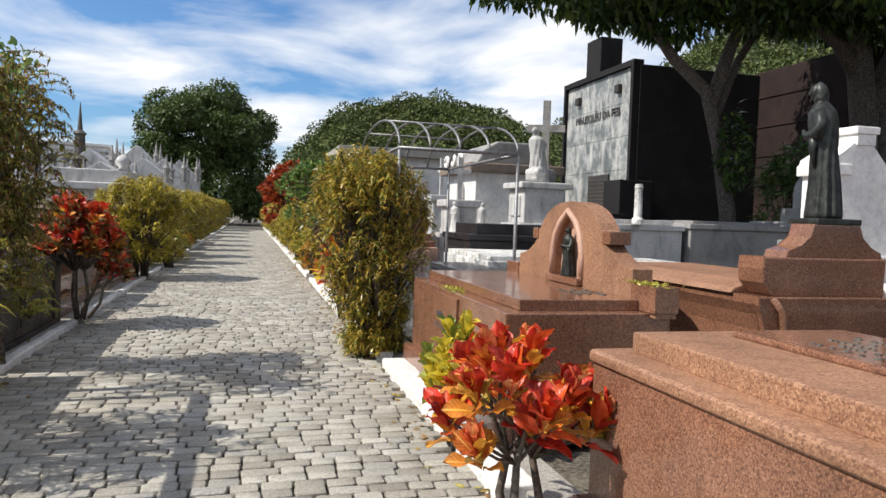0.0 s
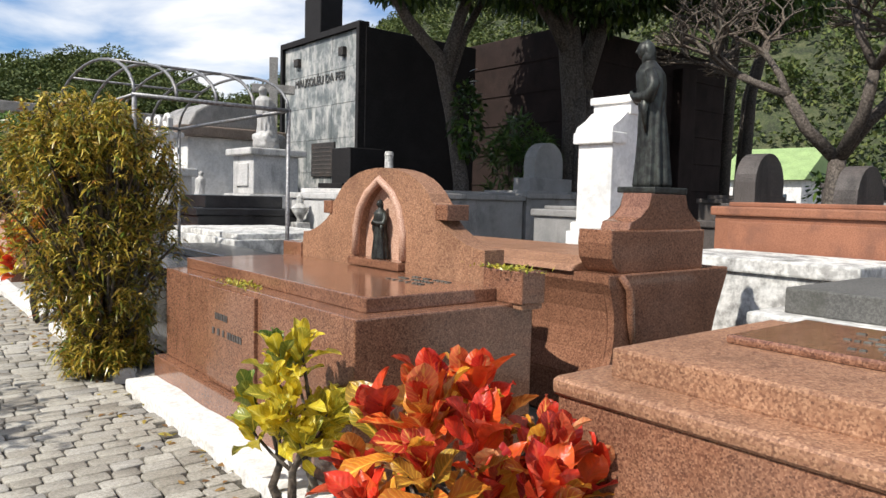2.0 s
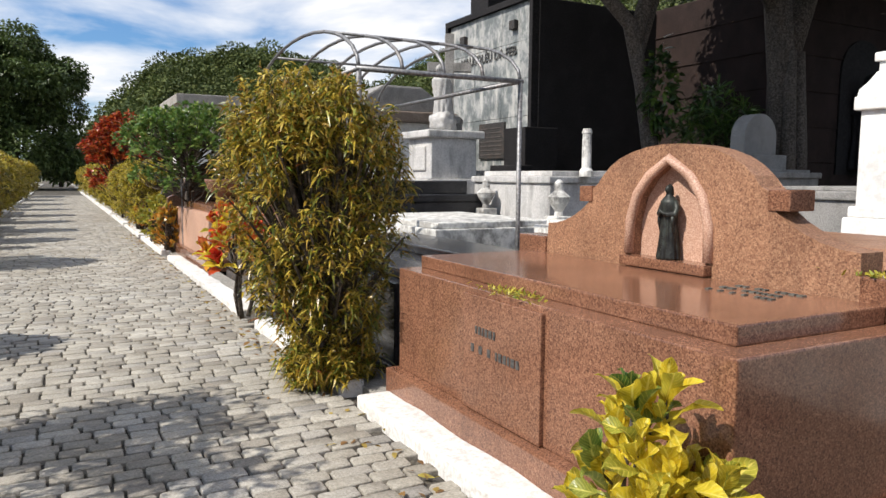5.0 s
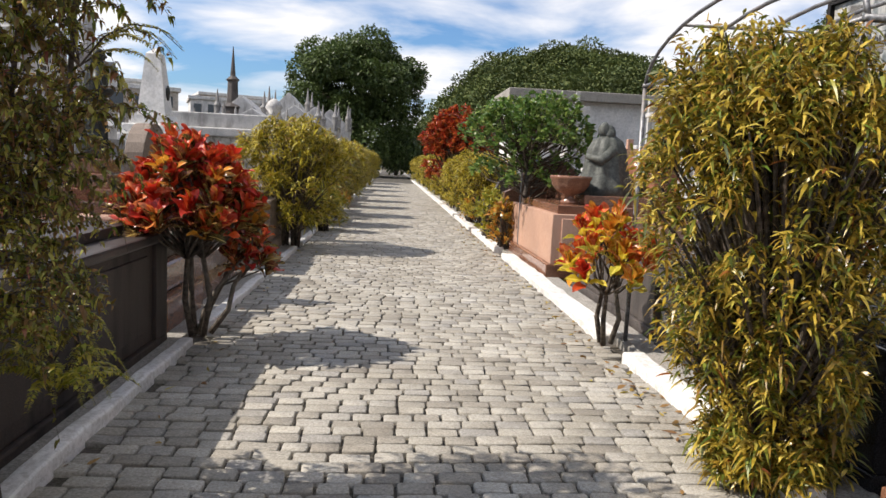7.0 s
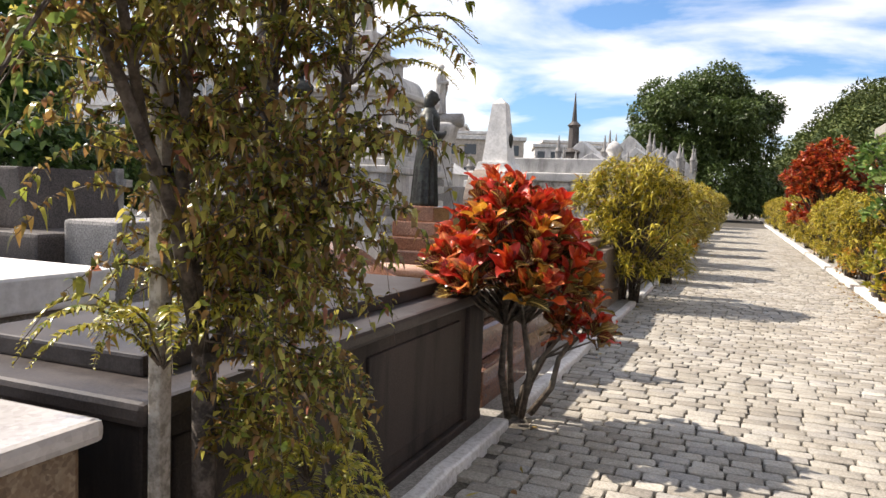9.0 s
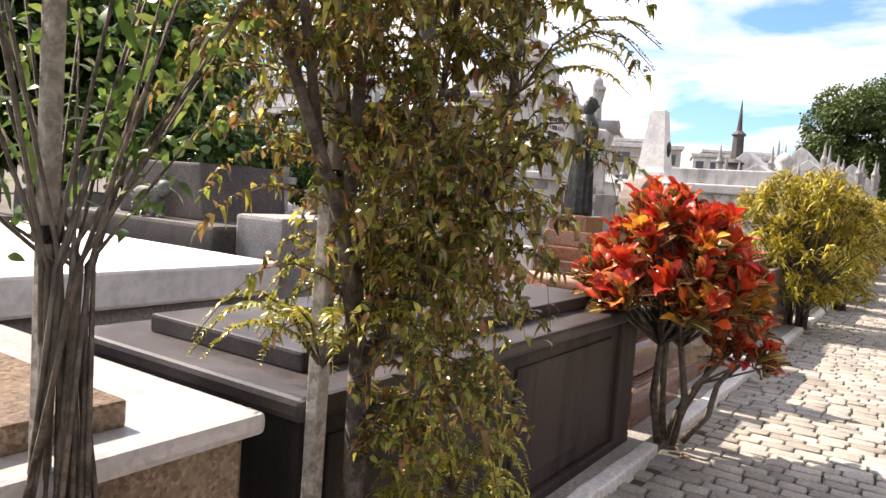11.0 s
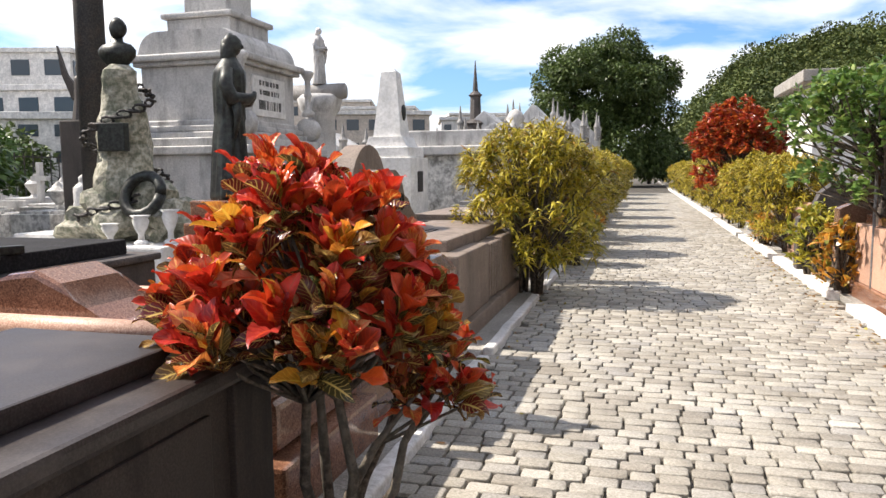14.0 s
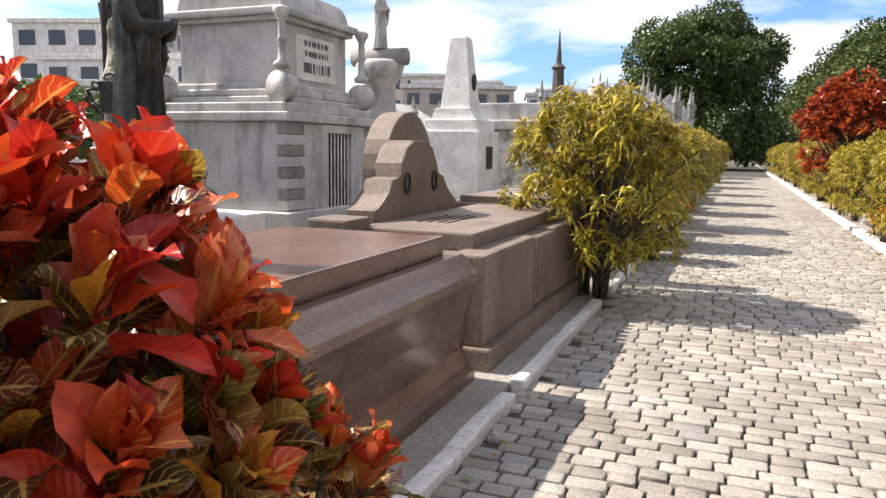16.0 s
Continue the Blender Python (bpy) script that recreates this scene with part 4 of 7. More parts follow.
# white chapel tomb and small monuments beyond
Ch = thing("chapel_tomb", 6.9, 19.5, 0, "white chapel tomb with dark domed roof and carvings", "mausoleum")
part("base", box(NB(), -1.3, -1.5, -0.02, 1.3, 1.5, 1.2, 0.03), "white_marble", Ch)
part("wall", box(NB(), -1.1, -1.3, 1.2, 1.1, 1.3, 2.75, 0.02), "clean_white", Ch)
part("cornice", box(NB(), -1.35, -1.55, 2.75, 1.35, 1.55, 3.0, 0.05, 3), "taupe_granite", Ch)
part("dome", prism(NB(), [(-1.1, 3.0), (1.1, 3.0), (0.9, 3.35), (0.5, 3.6), (-0.5, 3.6), (-0.9, 3.35)], "y", -1.3, 1.3, 0.05), "grey_stone", Ch, "dark weathered barrel roof")
for k in range(3):
    part("wreath", tube(NB(), [(-1.36, -0.7 + 0.7 * k + 0.16 * math.cos(a), 3.12 + 0.14 * math.sin(a)) for a in np.linspace(0, 6.1, 12)], 0.05, 8), "clean_white", Ch, "white carved wreath", True)
part("doorway", prism(NB(), [(-0.35, 1.2), (0.35, 1.2), (0.35, 2.2)] + arc(0, 2.2, 0.35, 0, 180, 8)[1:-1] + [(-0.35, 2.2)], "x", -1.14, -1.08), "grey_stone", Ch)
for x, y, h, m in ((5.0, 17.0, 2.1, "white_marble"), (6.0, 22.5, 2.4, "white_marble"), (4.2, 20.0, 1.7, "clean_white"), (7.2, 16.6, 1.5, "white_marble"), (3.9, 17.6, 1.5, "pale_red"), (4.6, 24.5, 2.6, "white_marble"), (3.4, 22.0, 1.6, "grey_stone")):
    g = thing("monument", x, y, 0, "stepped stone grave monument with a cross on top", "monument", "stepped grave monuments")
    part("step", box(NB(), -0.7, -0.8, -0.02, 0.7, 0.8, h * 0.4, 0.03), m, g)
    part("pedestal", box(NB(), -0.35, -0.35, h * 0.4, 0.35, 0.35, h * 0.85, 0.03), m, g)
    part("cap", box(NB(), -0.45, -0.45, h * 0.85, 0.45, 0.45, h * 0.93, 0.03), m, g)
    part("cross", cross(NB(), h * 0.5, h * 0.28, 0.11, 0, 0, h * 0.93, "y" if x > 5 else "x"), m, g)
for x, y, seed in ((5.3, 16.1, 4), (4.7, 16.2, 9), (6.9, 17.4, 3)):
    statue(x, y, 1.15, 0.75, 40 * seed, "small white marble figure among the graves", "white_marble", seed, 0.05, 1.2, "small marble figures")
    tomb("low white marble grave", x - 0.5, y - 0.5, x + 0.5, y + 0.5, 1.15, "white_marble", slab_h=0, group="low white graves")
Ro = thing("flat_roof_building", 8.5, 33, 0, "long white mausoleum building with flat concrete roof", "building")
part("wall", box(NB(), -4.5, -2, -0.02, 4, 2, 4.1, 0.02), "clean_white", Ro)
part("roof", box(NB(), -4.9, -2.4, 4.1, 4.4, 2.4, 4.45, 0.03), "concrete", Ro)

# big mausoleum
Mz = thing("mausoleum", 12.7, 18.6, 0, "tall dark mausoleum with pale mottled marble front", "mausoleum")
part("shell", box(NB(), -3.1, -2.05, -0.02, 4.0, 2.2, 5.62, 0.02), "slate", Mz)
part("frame", prism(NB(), [(-2.04, -0.02), (-2.04, 5.74), (2.17, 5.74), (2.17, -0.02), (2.05, -0.02), (2.05, 5.6), (-1.92, 5.6), (-1.92, -0.02)], "x", -3.3, -3.0, 0.01), "slate", Mz, "dark stone frame round the front")
nz, ny = 6, 3
for iz in range(nz):
    for iy in range(ny):
        y0, y1 = -1.915 + iy * 1.32, -1.915 + (iy + 1) * 1.32 - 0.008
        z0, z1 = 0.3 + iz * 0.882, 0.3 + (iz + 1) * 0.882 - 0.008
        part("panel", box(NB(), -3.2 + 0.004 * ((iy + iz) % 2), y0, z0, -3.09, y1, z1, 0.004, 1), "mottled_marble", Mz)
txt = bpy.data.curves.new("lettering", "FONT")
txt.body = "MAUSOLÉU DA FEB"
txt.size, txt.extrude, txt.align_x = 0.31, 0.01, "CENTER"
tx = new("lettering", txt)
tx.data.materials.append(M["letter"])
tx.parent = Mz
tx.matrix_basis = Matrix.Translation((-3.225, 0.05, 4.42)) @ Matrix(((0, 0, -1, 0), (-1, 0, 0, 0), (0, 1, 0, 0), (0, 0, 0, 1)))
tagged(tx, "dark raised capital letters")
# Two unlit round lamps of the front, simplified to iron boxes.
for y in (-1.2, 1.2):
    part("wall_lamp", box(NB(), -3.32, y - 0.12, 5.0, -3.2, y + 0.12, 5.22, 0.02), "iron", Mz)
pq = part("bronze_plaque", box(NB(), -3.26, -0.85, 1.95, -3.2, 0.35, 2.85, 0.015), "iron", Mz, "dark bronze plaque with lines of writing")
for i in range(7):
    part("plaque_line", box(NB(), -3.27, -0.75, 2.04 + i * 0.11, -3.258, 0.25, 2.07 + i * 0.11, 0), "dark_stone", pq)
part("side_block", box(NB(), -3.9, -2.7, -0.02, -3.0, -1.85, 2.6, 0.02), "slate", Mz)
part("side_step", box(NB(), -4.3, -3.0, -0.02, -3.9, -1.9, 1.75, 0.02), "slate", Mz)
part("roof_tower", box(NB(), -3.0, 0.4, 5.62, -2.3, 1.3, 6.9, 0.03), "slate", Mz)
part("doorway", box(NB(), 0.8, -2.09, 0.0, 1.9, -2.04, 2.9, 0.01), "black_granite", Mz)
Mb = thing("mausoleum", 17.6, 15.5, 0, "brown stone mausoleum with carved reliefs, darkened for tree shade", "mausoleum")
part("wall", box(NB(), -4.4, -2.4, -0.02, 2.6, 2.6, 5.7, 0.03), "shaded_brown", Mb)
for k in range(7):
    part("course", box(NB(), -4.43, -2.43, 0.3 + k * 0.78, 2.63, 2.63, 0.33 + k * 0.78, 0.005), "shaded_brown", Mb)
part("pilaster", box(NB(), -0.1, -2.7, -0.02, 0.6, -2.0, 5.2, 0.03), "shaded_brown", Mb)
# Flat near-black plate: the colour supplies the shadow of the recess.
part("niche", prism(NB(), [(-2.1, 1.6), (-0.5, 1.6), (-0.5, 3.9)] + arc(-1.3, 3.9, 0.8, 0, 180, 12)[1:-1] + [(-2.1, 3.9)], "y", -2.44, -2.38), "slate", Mb, "arched niche as a flat plate, its shadow in the colour")
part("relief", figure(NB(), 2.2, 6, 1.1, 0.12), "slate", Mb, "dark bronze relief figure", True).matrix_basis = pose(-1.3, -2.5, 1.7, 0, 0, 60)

# hedge, walls and green-roofed house at the back
for i, (x, y, w, h, m) in enumerate(((17, 0.5, 5.0, 1.7, "brick_red"), (15.5, -3.5, 4.0, 1.75, "brick_red"), (14, 8.6, 1.4, 1.6, "dark_stone"), (16, 7.0, 1.3, 2.0, "dark_stone"), (13.5, 5.6, 1.4, 1.5, "grey_stone"))):
    tomb(("brick-red wall tomb", "dark stone tomb")[i > 1] + " at the back of the graveyard", x, y, x + 1.4, y + w, h, m, cap=0.1, group="tombs at the back")
Gh = thing("house", 44, 22.5, 0, "low white house with pale green sloping roof", "house")
part("wall", box(NB(), -3, -2.4, -0.1, 3, 2.4, 3.0, 0.03), "plaster", Gh)
part("roof", prism(NB(), [(-3.4, 3.0), (3.4, 3.0), (0.6, 5.0), (-0.6, 5.0)], "y", -2.7, 2.7, 0.03), "green_roof", Gh)
part("window", box(NB(), -3.04, -1.6, 1.2, -2.98, -0.4, 2.2, 0.02), "window_glass", Gh)

# ---- left side: tombs along the lane ----
J = tomb("mottled tan granite tomb with polished pale marble top and raised slab", -4.0, 4.1, -2.22, 6.6, 0.9, "tan_granite", "", None, 0.4, 0, 0.12, cap=0.06, cap_mat="pale_marble")
part("lid", box(NB(), -0.72, -1.0, 0.9, 0.8, 0.98, 0.965, 0.008), "tan_granite", J, "raised polished tan granite slab")
for k in range(2):
    part("joint_line", box(NB(), -0.92, -0.42 + 1.0 * k, 0.8985, 0.92, -0.414 + 1.0 * k, 0.902, 0), "grey_stone", J)
L = tomb("dark brown granite tomb with streaked panels and dark lid", -3.42, 6.85, -2.27, 9.68, 0.88, "streaked_brown", "grey-brown polished lid", "lid_stone", 0.17, 0.07, 0.1, cap=0.07, cap_mat="lid_stone")
for y0, y1 in ((-1.3, -0.2), (-0.1, 1.05)):
    part("panel", box(NB(), 0.565, y0, 0.2, 0.59, y1, 0.74, 0.008), "streaked_brown", L)
part("corner_pilaster", box(NB(), 0.45, 1.17, 0.1, 0.605, 1.43, 0.81, 0.008), "streaked_brown", L)
bars(L, -0.25, 0.1, 0.951, "z", 3, 0.9, "grey_stone", 0.03, 0.09, 21)
Wl = tomb("long white plastered tomb with overhanging top", -7.2, 5.2, -4.2, 8.5, 0.98, "concrete", "", None, 0.1, 0.0, 0.12, cap=0.2, cap_mat="clean_white")
# pink low tomb with rolled headrest
Pk = thing("tomb", -3.4, 10.75, 0, "low pink granite grave with rolled headrest and gravel bed", "tomb")
part("base", box(NB(), -1.0, -0.85, 0.0, 1.1, 0.26, 0.3, 0.02), "red_granite", Pk)
part("upper_base", box(NB(), -1.0, -0.75, 0.3, 1.0, 0.24, 0.55, 0.05, 3), "red_granite", Pk)
part("rail", tube(NB(), [(-1.0, -0.72, 0.82), (0.95, -0.72, 0.82)], 0.06, 10), "pale_red", Pk, "", True)
part("back_rail", tube(NB(), [(-1.0, 0.17, 0.82), (0.95, 0.17, 0.82)], 0.06, 10), "pale_red", Pk, "", True)
part("gravel_bed", box(NB(), -0.95, -0.66, 0.55, 0.9, 0.12, 0.76, 0.03), "soil", Pk)
part("kerb_stone", box(NB(), -1.0, -0.78, 0.55, 0.98, -0.64, 0.8, 0.03), "red_granite", Pk)
part("headrest", prism(NB(), [(-0.75, 0.55), (0.2, 0.55), (0.2, 0.8), (0.05, 0.83), (-0.08, 0.9), (-0.2, 1.02), (-0.34, 1.08), (-0.5, 1.06), (-0.6, 0.98), (-0.75, 0.98)], "y", -0.66, -0.2, 0.03), "red_granite", Pk)
tomb("dark granite tomb with a bronze cross lying on its lid", -7.6, 10.6, -4.8, 12.4, 0.9, "dark_stone", "", "slate", 0.15, 0.12, 0.12, cap=0.06)
lc = part("lying_cross", cross(NB(), 1.0, 0.5, 0.06), "bronze")
lc.matrix_basis = pose(-5.6, 11.3, 1.05, 90, 0, 60)
tagged(lc, "small dark bronze crucifix lying on a tomb lid", "cross")
Nt = thing("tomb", -3.05, 12.25, 0, "brown polished granite tomb with curved moulded sides", "tomb")
pr = [(0.68, 0.0), (0.68, 0.12), (0.62, 0.14), (0.58, 0.24), (0.6, 0.45), (0.66, 0.64), (0.69, 0.7), (0.69, 0.75), (0.64, 0.79), (0.6, 0.84), (0.58, 0.86)]
part("body", prism(NB(), [(x, z) for x, z in pr] + [(-x, z) for x, z in reversed(pr)], "y", -1.2, 0.82, 0.012), "brown_granite", Nt)
part("lid", box(NB(), -0.66, -1.12, 0.86, 0.5, 0.7, 0.98, 0.015), "brown_granite", Nt)
Pt = thing("tomb", -3.05, 14.85, 0, "taupe granite tomb with fluted pilasters and scrolled headstone", "tomb")
part("plinth", box(NB(), -0.72, -1.62, -0.02, 0.72, 1.6, 0.2, 0.02), "taupe_granite", Pt)
part("body", box(NB(), -0.66, -1.55, 0.2, 0.6, 1.55, 0.8, 0.015), "taupe_granite", Pt)
part("corner_block", box(NB(), 0.4, -1.58, 0.2, 0.66, -0.3, 0.82, 0.02), "taupe_granite", Pt, "smooth panel with a chipped corner")
part("far_block", box(NB(), 0.4, 0.4, 0.2, 0.66, 1.58, 0.82, 0.02), "taupe_granite", Pt)
for k in range(5):
    part("flute", box(NB(), 0.58, -0.27 + k * 0.13, 0.22, 0.665, -0.205 + k * 0.13, 0.8, 0.02), "taupe_granite", Pt)
part("lid", box(NB(), -0.45, -1.3, 0.8, 0.48, 1.4, 0.93, 0.02), "taupe_granite", Pt)
part("end_pier", box(NB(), -0.72, -1.56, 0.8, -0.38, -1.2, 1.0, 0.02), "taupe_granite", Pt)
hp = [(-1.35, 0.8), (-1.35, 1.06), (-1.15, 1.1), (-0.95, 1.2), (-0.85, 1.34), (-0.62, 1.36), (-0.58, 1.5), (-0.42, 1.66), (-0.2, 1.73), (0.2, 1.73), (0.42, 1.66), (0.58, 1.5), (0.62, 1.36), (0.85, 1.34), (0.95, 1.2), (1.15, 1.1), (1.35, 1.06), (1.35, 0.8)]
hp = [(0.66 * y - 0.1, 0.8 + 0.84 * (z - 0.8)) for y, z in hp]
part("headstone", prism(NB(), hp, "x", -0.72, -0.46, 0.015), "taupe_granite", Pt, "scrolled headstone with iron rings")
for y in (-0.45, 0.45):
    part("ring_handle", tube(NB(), [(-0.45, y * 0.66 - 0.1 + 0.05 * math.cos(a), 1.22 + 0.085 * math.sin(a)) for a in np.linspace(0, 6.28, 12)], 0.012, 6), "iron", Pt, "", True)
bars(Pt, -0.2, -0.4, 0.931, "z", 4, 0.8, "slate", 0.025, 0.08, 31)
round_stone(-4.75, 16.9, 0.0, 1.35, 1.95, 0.3, "taupe_granite", "large round-topped taupe granite headstone", 90)
for i, (y, m) in enumerate(((18.6, "taupe_granite"), (21.5, "grey_stone"), (25, "white_marble"), (29, "grey_stone"), (34, "brown_granite"), (40, "white_marble"))):
    tomb(("taupe", "grey", "white", "grey", "brown", "white")[i] + " stone box tomb beside the lane", -4.3, y - 1.2, -2.4, y + 1.4, 0.85 + 0.08 * (i % 3), m, cap=0.07, group="tombs beside the lane")

# bronze figure on its pedestal
Bp = thing("pedestal", -3.45, 11.42, 0.98, "stepped red granite pedestal standing on a brown tomb", "pedestal")
part("base", box(NB(), -0.24, -0.26, 0, 0.26, 0.28, 0.12, 0.015), "red_granite", Bp)
part("step", box(NB(), -0.21, -0.23, 0.12, 0.22, 0.24, 0.26, 0.015), "red_granite", Bp)
part("block", box(NB(), -0.18, -0.19, 0.26, 0.18, 0.19, 0.4, 0.012), "red_granite", Bp)
statue(-3.45, 11.42, 1.38, 1.06, 205, "dark bronze robed long-haired figure reaching out its hand", "bronze", 11, 0.03, 0.85)

# rock pillar with bust and chain
Rk = thing("rock_monument", -7.5, 15.4, 0, "rough pale rock pillar monument with chain, plaque and bust", "monument")
part("base", box(NB(), -1.1, -0.9, -0.02, 1.2, 0.9, 0.7, 0.03), "clean_white", Rk)
bm = NB()
lump(bm, 0.1, 0, 1.05, 0.62, 0.55, 0.5, 0.5, 3, 1.3)
lump(bm, -0.35, -0.2, 0.9, 0.4, 0.4, 0.3, 0.5, 3, 1.7)
lump(bm, 0.7, -0.1, 0.95, 0.5, 0.35, 0.3, 0.5, 3, 1.7)
part("boulder", bm, "rock", Rk)
bm = NB()
lathe(bm, [(0.44 - 0.011 * k, 1.0 + 0.105 * k) for k in range(19)] + [(0.16, 2.97)], 0, 0, 30, 0.09, 4)
for v in bm.verts:
    for f, a in ((2.1, 0.09), (6.5, 0.035)):
        v.co.x += a * noise.noise(v.co * f)
        v.co.y += a * noise.noise(v.co * f + Vector((9, 0, 0)))
part("pillar", bm, "rock", Rk)
part("plaque", box(NB(), 0.0, -0.46, 1.85, 0.4, -0.36, 2.2, 0.01), "bronze", Rk, "dark bronze plaque")
bm = NB()
lump(bm, 0.02, 0, 3.44, 0.11, 0.1, 0.145, 0.12, 3)
lathe(bm, [(0.12, 2.94), (0.17, 3.0), (0.25, 3.08), (0.26, 3.16), (0.2, 3.23), (0.09, 3.27), (0.075, 3.36)], 0, 0, 20, 0.05, 5, 1.0, 0.65)
part("bust", bm, "bronze", Rk, "dark bronze bust", True)
part("wreath", tube(NB(), [(0.62 + 0.26 * math.cos(a), -0.45 + 0.1 * math.sin(a), 1.3 + 0.24 * math.sin(a)) for a in np.linspace(0, 6.28, 16)], 0.07, 8), "bronze", Rk, "bronze wreath", True)
for x, y, h in ((-6.75, 14.72, 0.36), (-7.15, 14.66, 0.26), (-6.5, 14.95, 0.42)):
    g = thing("stone_vase", x, y, 0.7, "small white marble flower vase on the monument's plinth", "vase", "marble vases")
    part("foot", lathe(NB(), [(0.09, 0.0), (0.09, 0.03), (0.04, 0.06)], 0, 0, 14), "clean_white", g, "", True)
    part("bowl", lathe(NB(), [(0.04, 0.06), (0.035, h * 0.35), (0.08, h * 0.6), (0.1, h * 0.8), (0.085, h * 0.9), (0.12, h), (0.1, h)], 0, 0, 16), "clean_white", g, "", True)
ch = []
for k in range(50):
    s = k / 49
    a = 2.2 - 11.5 * s
    r = 0.36 + 0.3 * s + 0.25 * max(0, s - 0.75)
    ch.append((Vector((r * math.cos(a), r * math.sin(a) * 0.9, 2.85 - 2.0 * s)), a))
chain = part("chain", tube(NB(), [p for p, a in ch[:2]], 0.012, 5), "iron", Rk, "heavy iron chain wound round the rock")
ring_me = None
for k, (p, a) in enumerate(ch):
    bm = NB()
    tube(bm, [(0.085 * math.cos(b), 0.045 * math.sin(b), 0) for b in np.linspace(0, 6.28, 9)], 0.019, 5)
    if ring_me is None:
        ln = part("chain_link", bm, "iron", chain, "", True)
        ring_me = ln.data
    else:
        bm.free()
        ln = new("chain_link", ring_me)
        ln.parent = chain
    ln.matrix_basis = Matrix.Translation(p) @ Matrix.Rotation(a + 1.57, 4, "Z") @ Matrix.Rotation(radians(15 + 90 * (k % 2)), 4, "X")

# large white mausoleum with urns
Q = thing("mausoleum", -8.75, 19.8, 0, "large stained white marble mausoleum with stepped roof, urns and scrolls", "mausoleum")
for k, (w, d, z0, z1) in enumerate(((1.55, 1.65, -0.02, 0.5), (1.4, 1.5, 0.5, 1.9), (1.48, 1.58, 1.9, 2.05), (1.36, 1.46, 2.05, 2.2), (1.0, 1.05, 2.2, 3.5))):
    part(("step", "lower_body", "band", "ledge", "upper_body")[k], box(NB(), -w, -d, z0, w, d, z1, 0.03, 3), "white_marble", Q)
for k in range(8):
    for s in (-1, 1):
        part("quoin", box(NB(), 1.25, s * 1.28 - 0.25, 0.52 + k * 0.17, 1.43, s * 1.28 + 0.25, 0.52 + k * 0.17 + 0.155, 0.01), "grey_stone" if k % 2 else "white_marble", Q)
part("cornice", box(NB(), -1.1, -1.15, 3.5, 1.1, 1.15, 3.58, 0.03, 3), "white_marble", Q)
part("cornice_lip", box(NB(), -1.18, -1.23, 3.58, 1.18, 1.23, 3.7, 0.04, 3), "white_marble", Q)
for z, w in ((2.2, 0.22), (2.32, 0.13), (2.42, 0.06)):
    part("base_moulding", box(NB(), -1.0 - w, -1.05 - w, z, 1.0 + w, 1.05 + w, z + 0.11, 0.03, 3), "white_marble", Q)
cov = [(-1.08, 3.7)] + [(-1.04 + 0.36 * (1 - math.cos(radians(a))), 3.7 + 0.42 * math.sin(radians(a))) for a in range(0, 91, 15)]
part("cove_roof", prism(NB(), cov + [(-x, z) for x, z in reversed(cov)], "y", -1.06, 1.06, 0.02), "white_marble", Q)
part("attic", box(NB(), -0.66, -0.7, 4.1, 0.66, 0.7, 4.4, 0.03), "white_marble", Q)
part("attic_cap", box(NB(), -0.74, -0.78, 4.4, 0.74, 0.78, 4.5, 0.03), "white_marble", Q)
part("upper_attic", box(NB(), -0.45, -0.45, 4.5, 0.45, 0.45, 5.0, 0.03), "white_marble", Q)
part("door", prism(NB(), [(-0.4, 0.5), (0.4, 0.5), (0.4, 1.75), (-0.4, 1.75)], "x", 1.38, 1.42), "black_granite", Q, "dark doorway")
part("door_frame", prism(NB(), [(-0.55, 0.5), (-0.55, 1.88), (0.55, 1.88), (0.55, 0.5), (0.4, 0.5), (0.4, 1.75), (-0.4, 1.75), (-0.4, 0.5)], "x", 1.39, 1.48), "white_marble", Q)
for k in range(7):
    part("grille_bar", tube(NB(), [(1.435, -0.34 + k * 0.113, 0.5), (1.435, -0.34 + k * 0.113, 1.75)], 0.014, 6), "clean_white", Q)
part("inscription", box(NB(), 0.99, -0.62, 2.62, 1.03, 0.62, 3.36, 0.02), "clean_white", Q, "white marble tablet with dark letters")
bars(Q, 1.032, 0.0, 3.28, "x", 2, 0.85, "letter", 0.09, 0.17, 41)
bars(Q, 1.032, 0.0, 2.92, "x", 1, 0.95, "letter", 0.17, 0.3, 42)
for sx, sy in ((1, -1), (1, 1), (-1, -1)):
    x, y = 1.2 * sx, 1.28 * sy
    part("volute", lathe(NB(), [(0.23, 0.0), (0.25, 0.06), (0.2, 0.1), (0.24, 0.16), (0.24, 0.24)], 0, 0, 18), "white_marble", Q, "scroll volute", True).matrix_basis = pose(x, y + 0.12, 2.44, 90, 0, 0)
    part("finial", lathe(NB(), [(0.13, 2.72), (0.14, 2.8), (0.07, 2.86), (0.055, 3.1), (0.09, 3.15), (0.06, 3.2), (0.06, 3.45), (0.12, 3.55), (0.14, 3.62), (0.07, 3.66)], x, y, 14), "white_marble", Q, "turned urn finial", True)
st2 = part("statue", figure(NB(), 1.5, 2, 1.3), "white_marble", None, "", True)
st2.matrix_basis = pose(-8.75, 19.8, 5.0, 0, 0, 180)
tagged(st2, "white marble figure on the mausoleum roof", "statue")
Q2 = thing("monument", -8.45, 23.6, 0, "tall column monument with scrolled capital", "monument")
part("base", box(NB(), -0.7, -0.7, -0.02, 0.7, 0.7, 1.75, 0.03), "grey_stone", Q2)
part("column", lathe(NB(), [(0.44, 1.75), (0.37, 1.93), (0.35, 2.9), (0.48, 3.1), (0.55, 3.35), (0.44, 3.45)], 0, 0, 16), "white_marble", Q2, "", True)
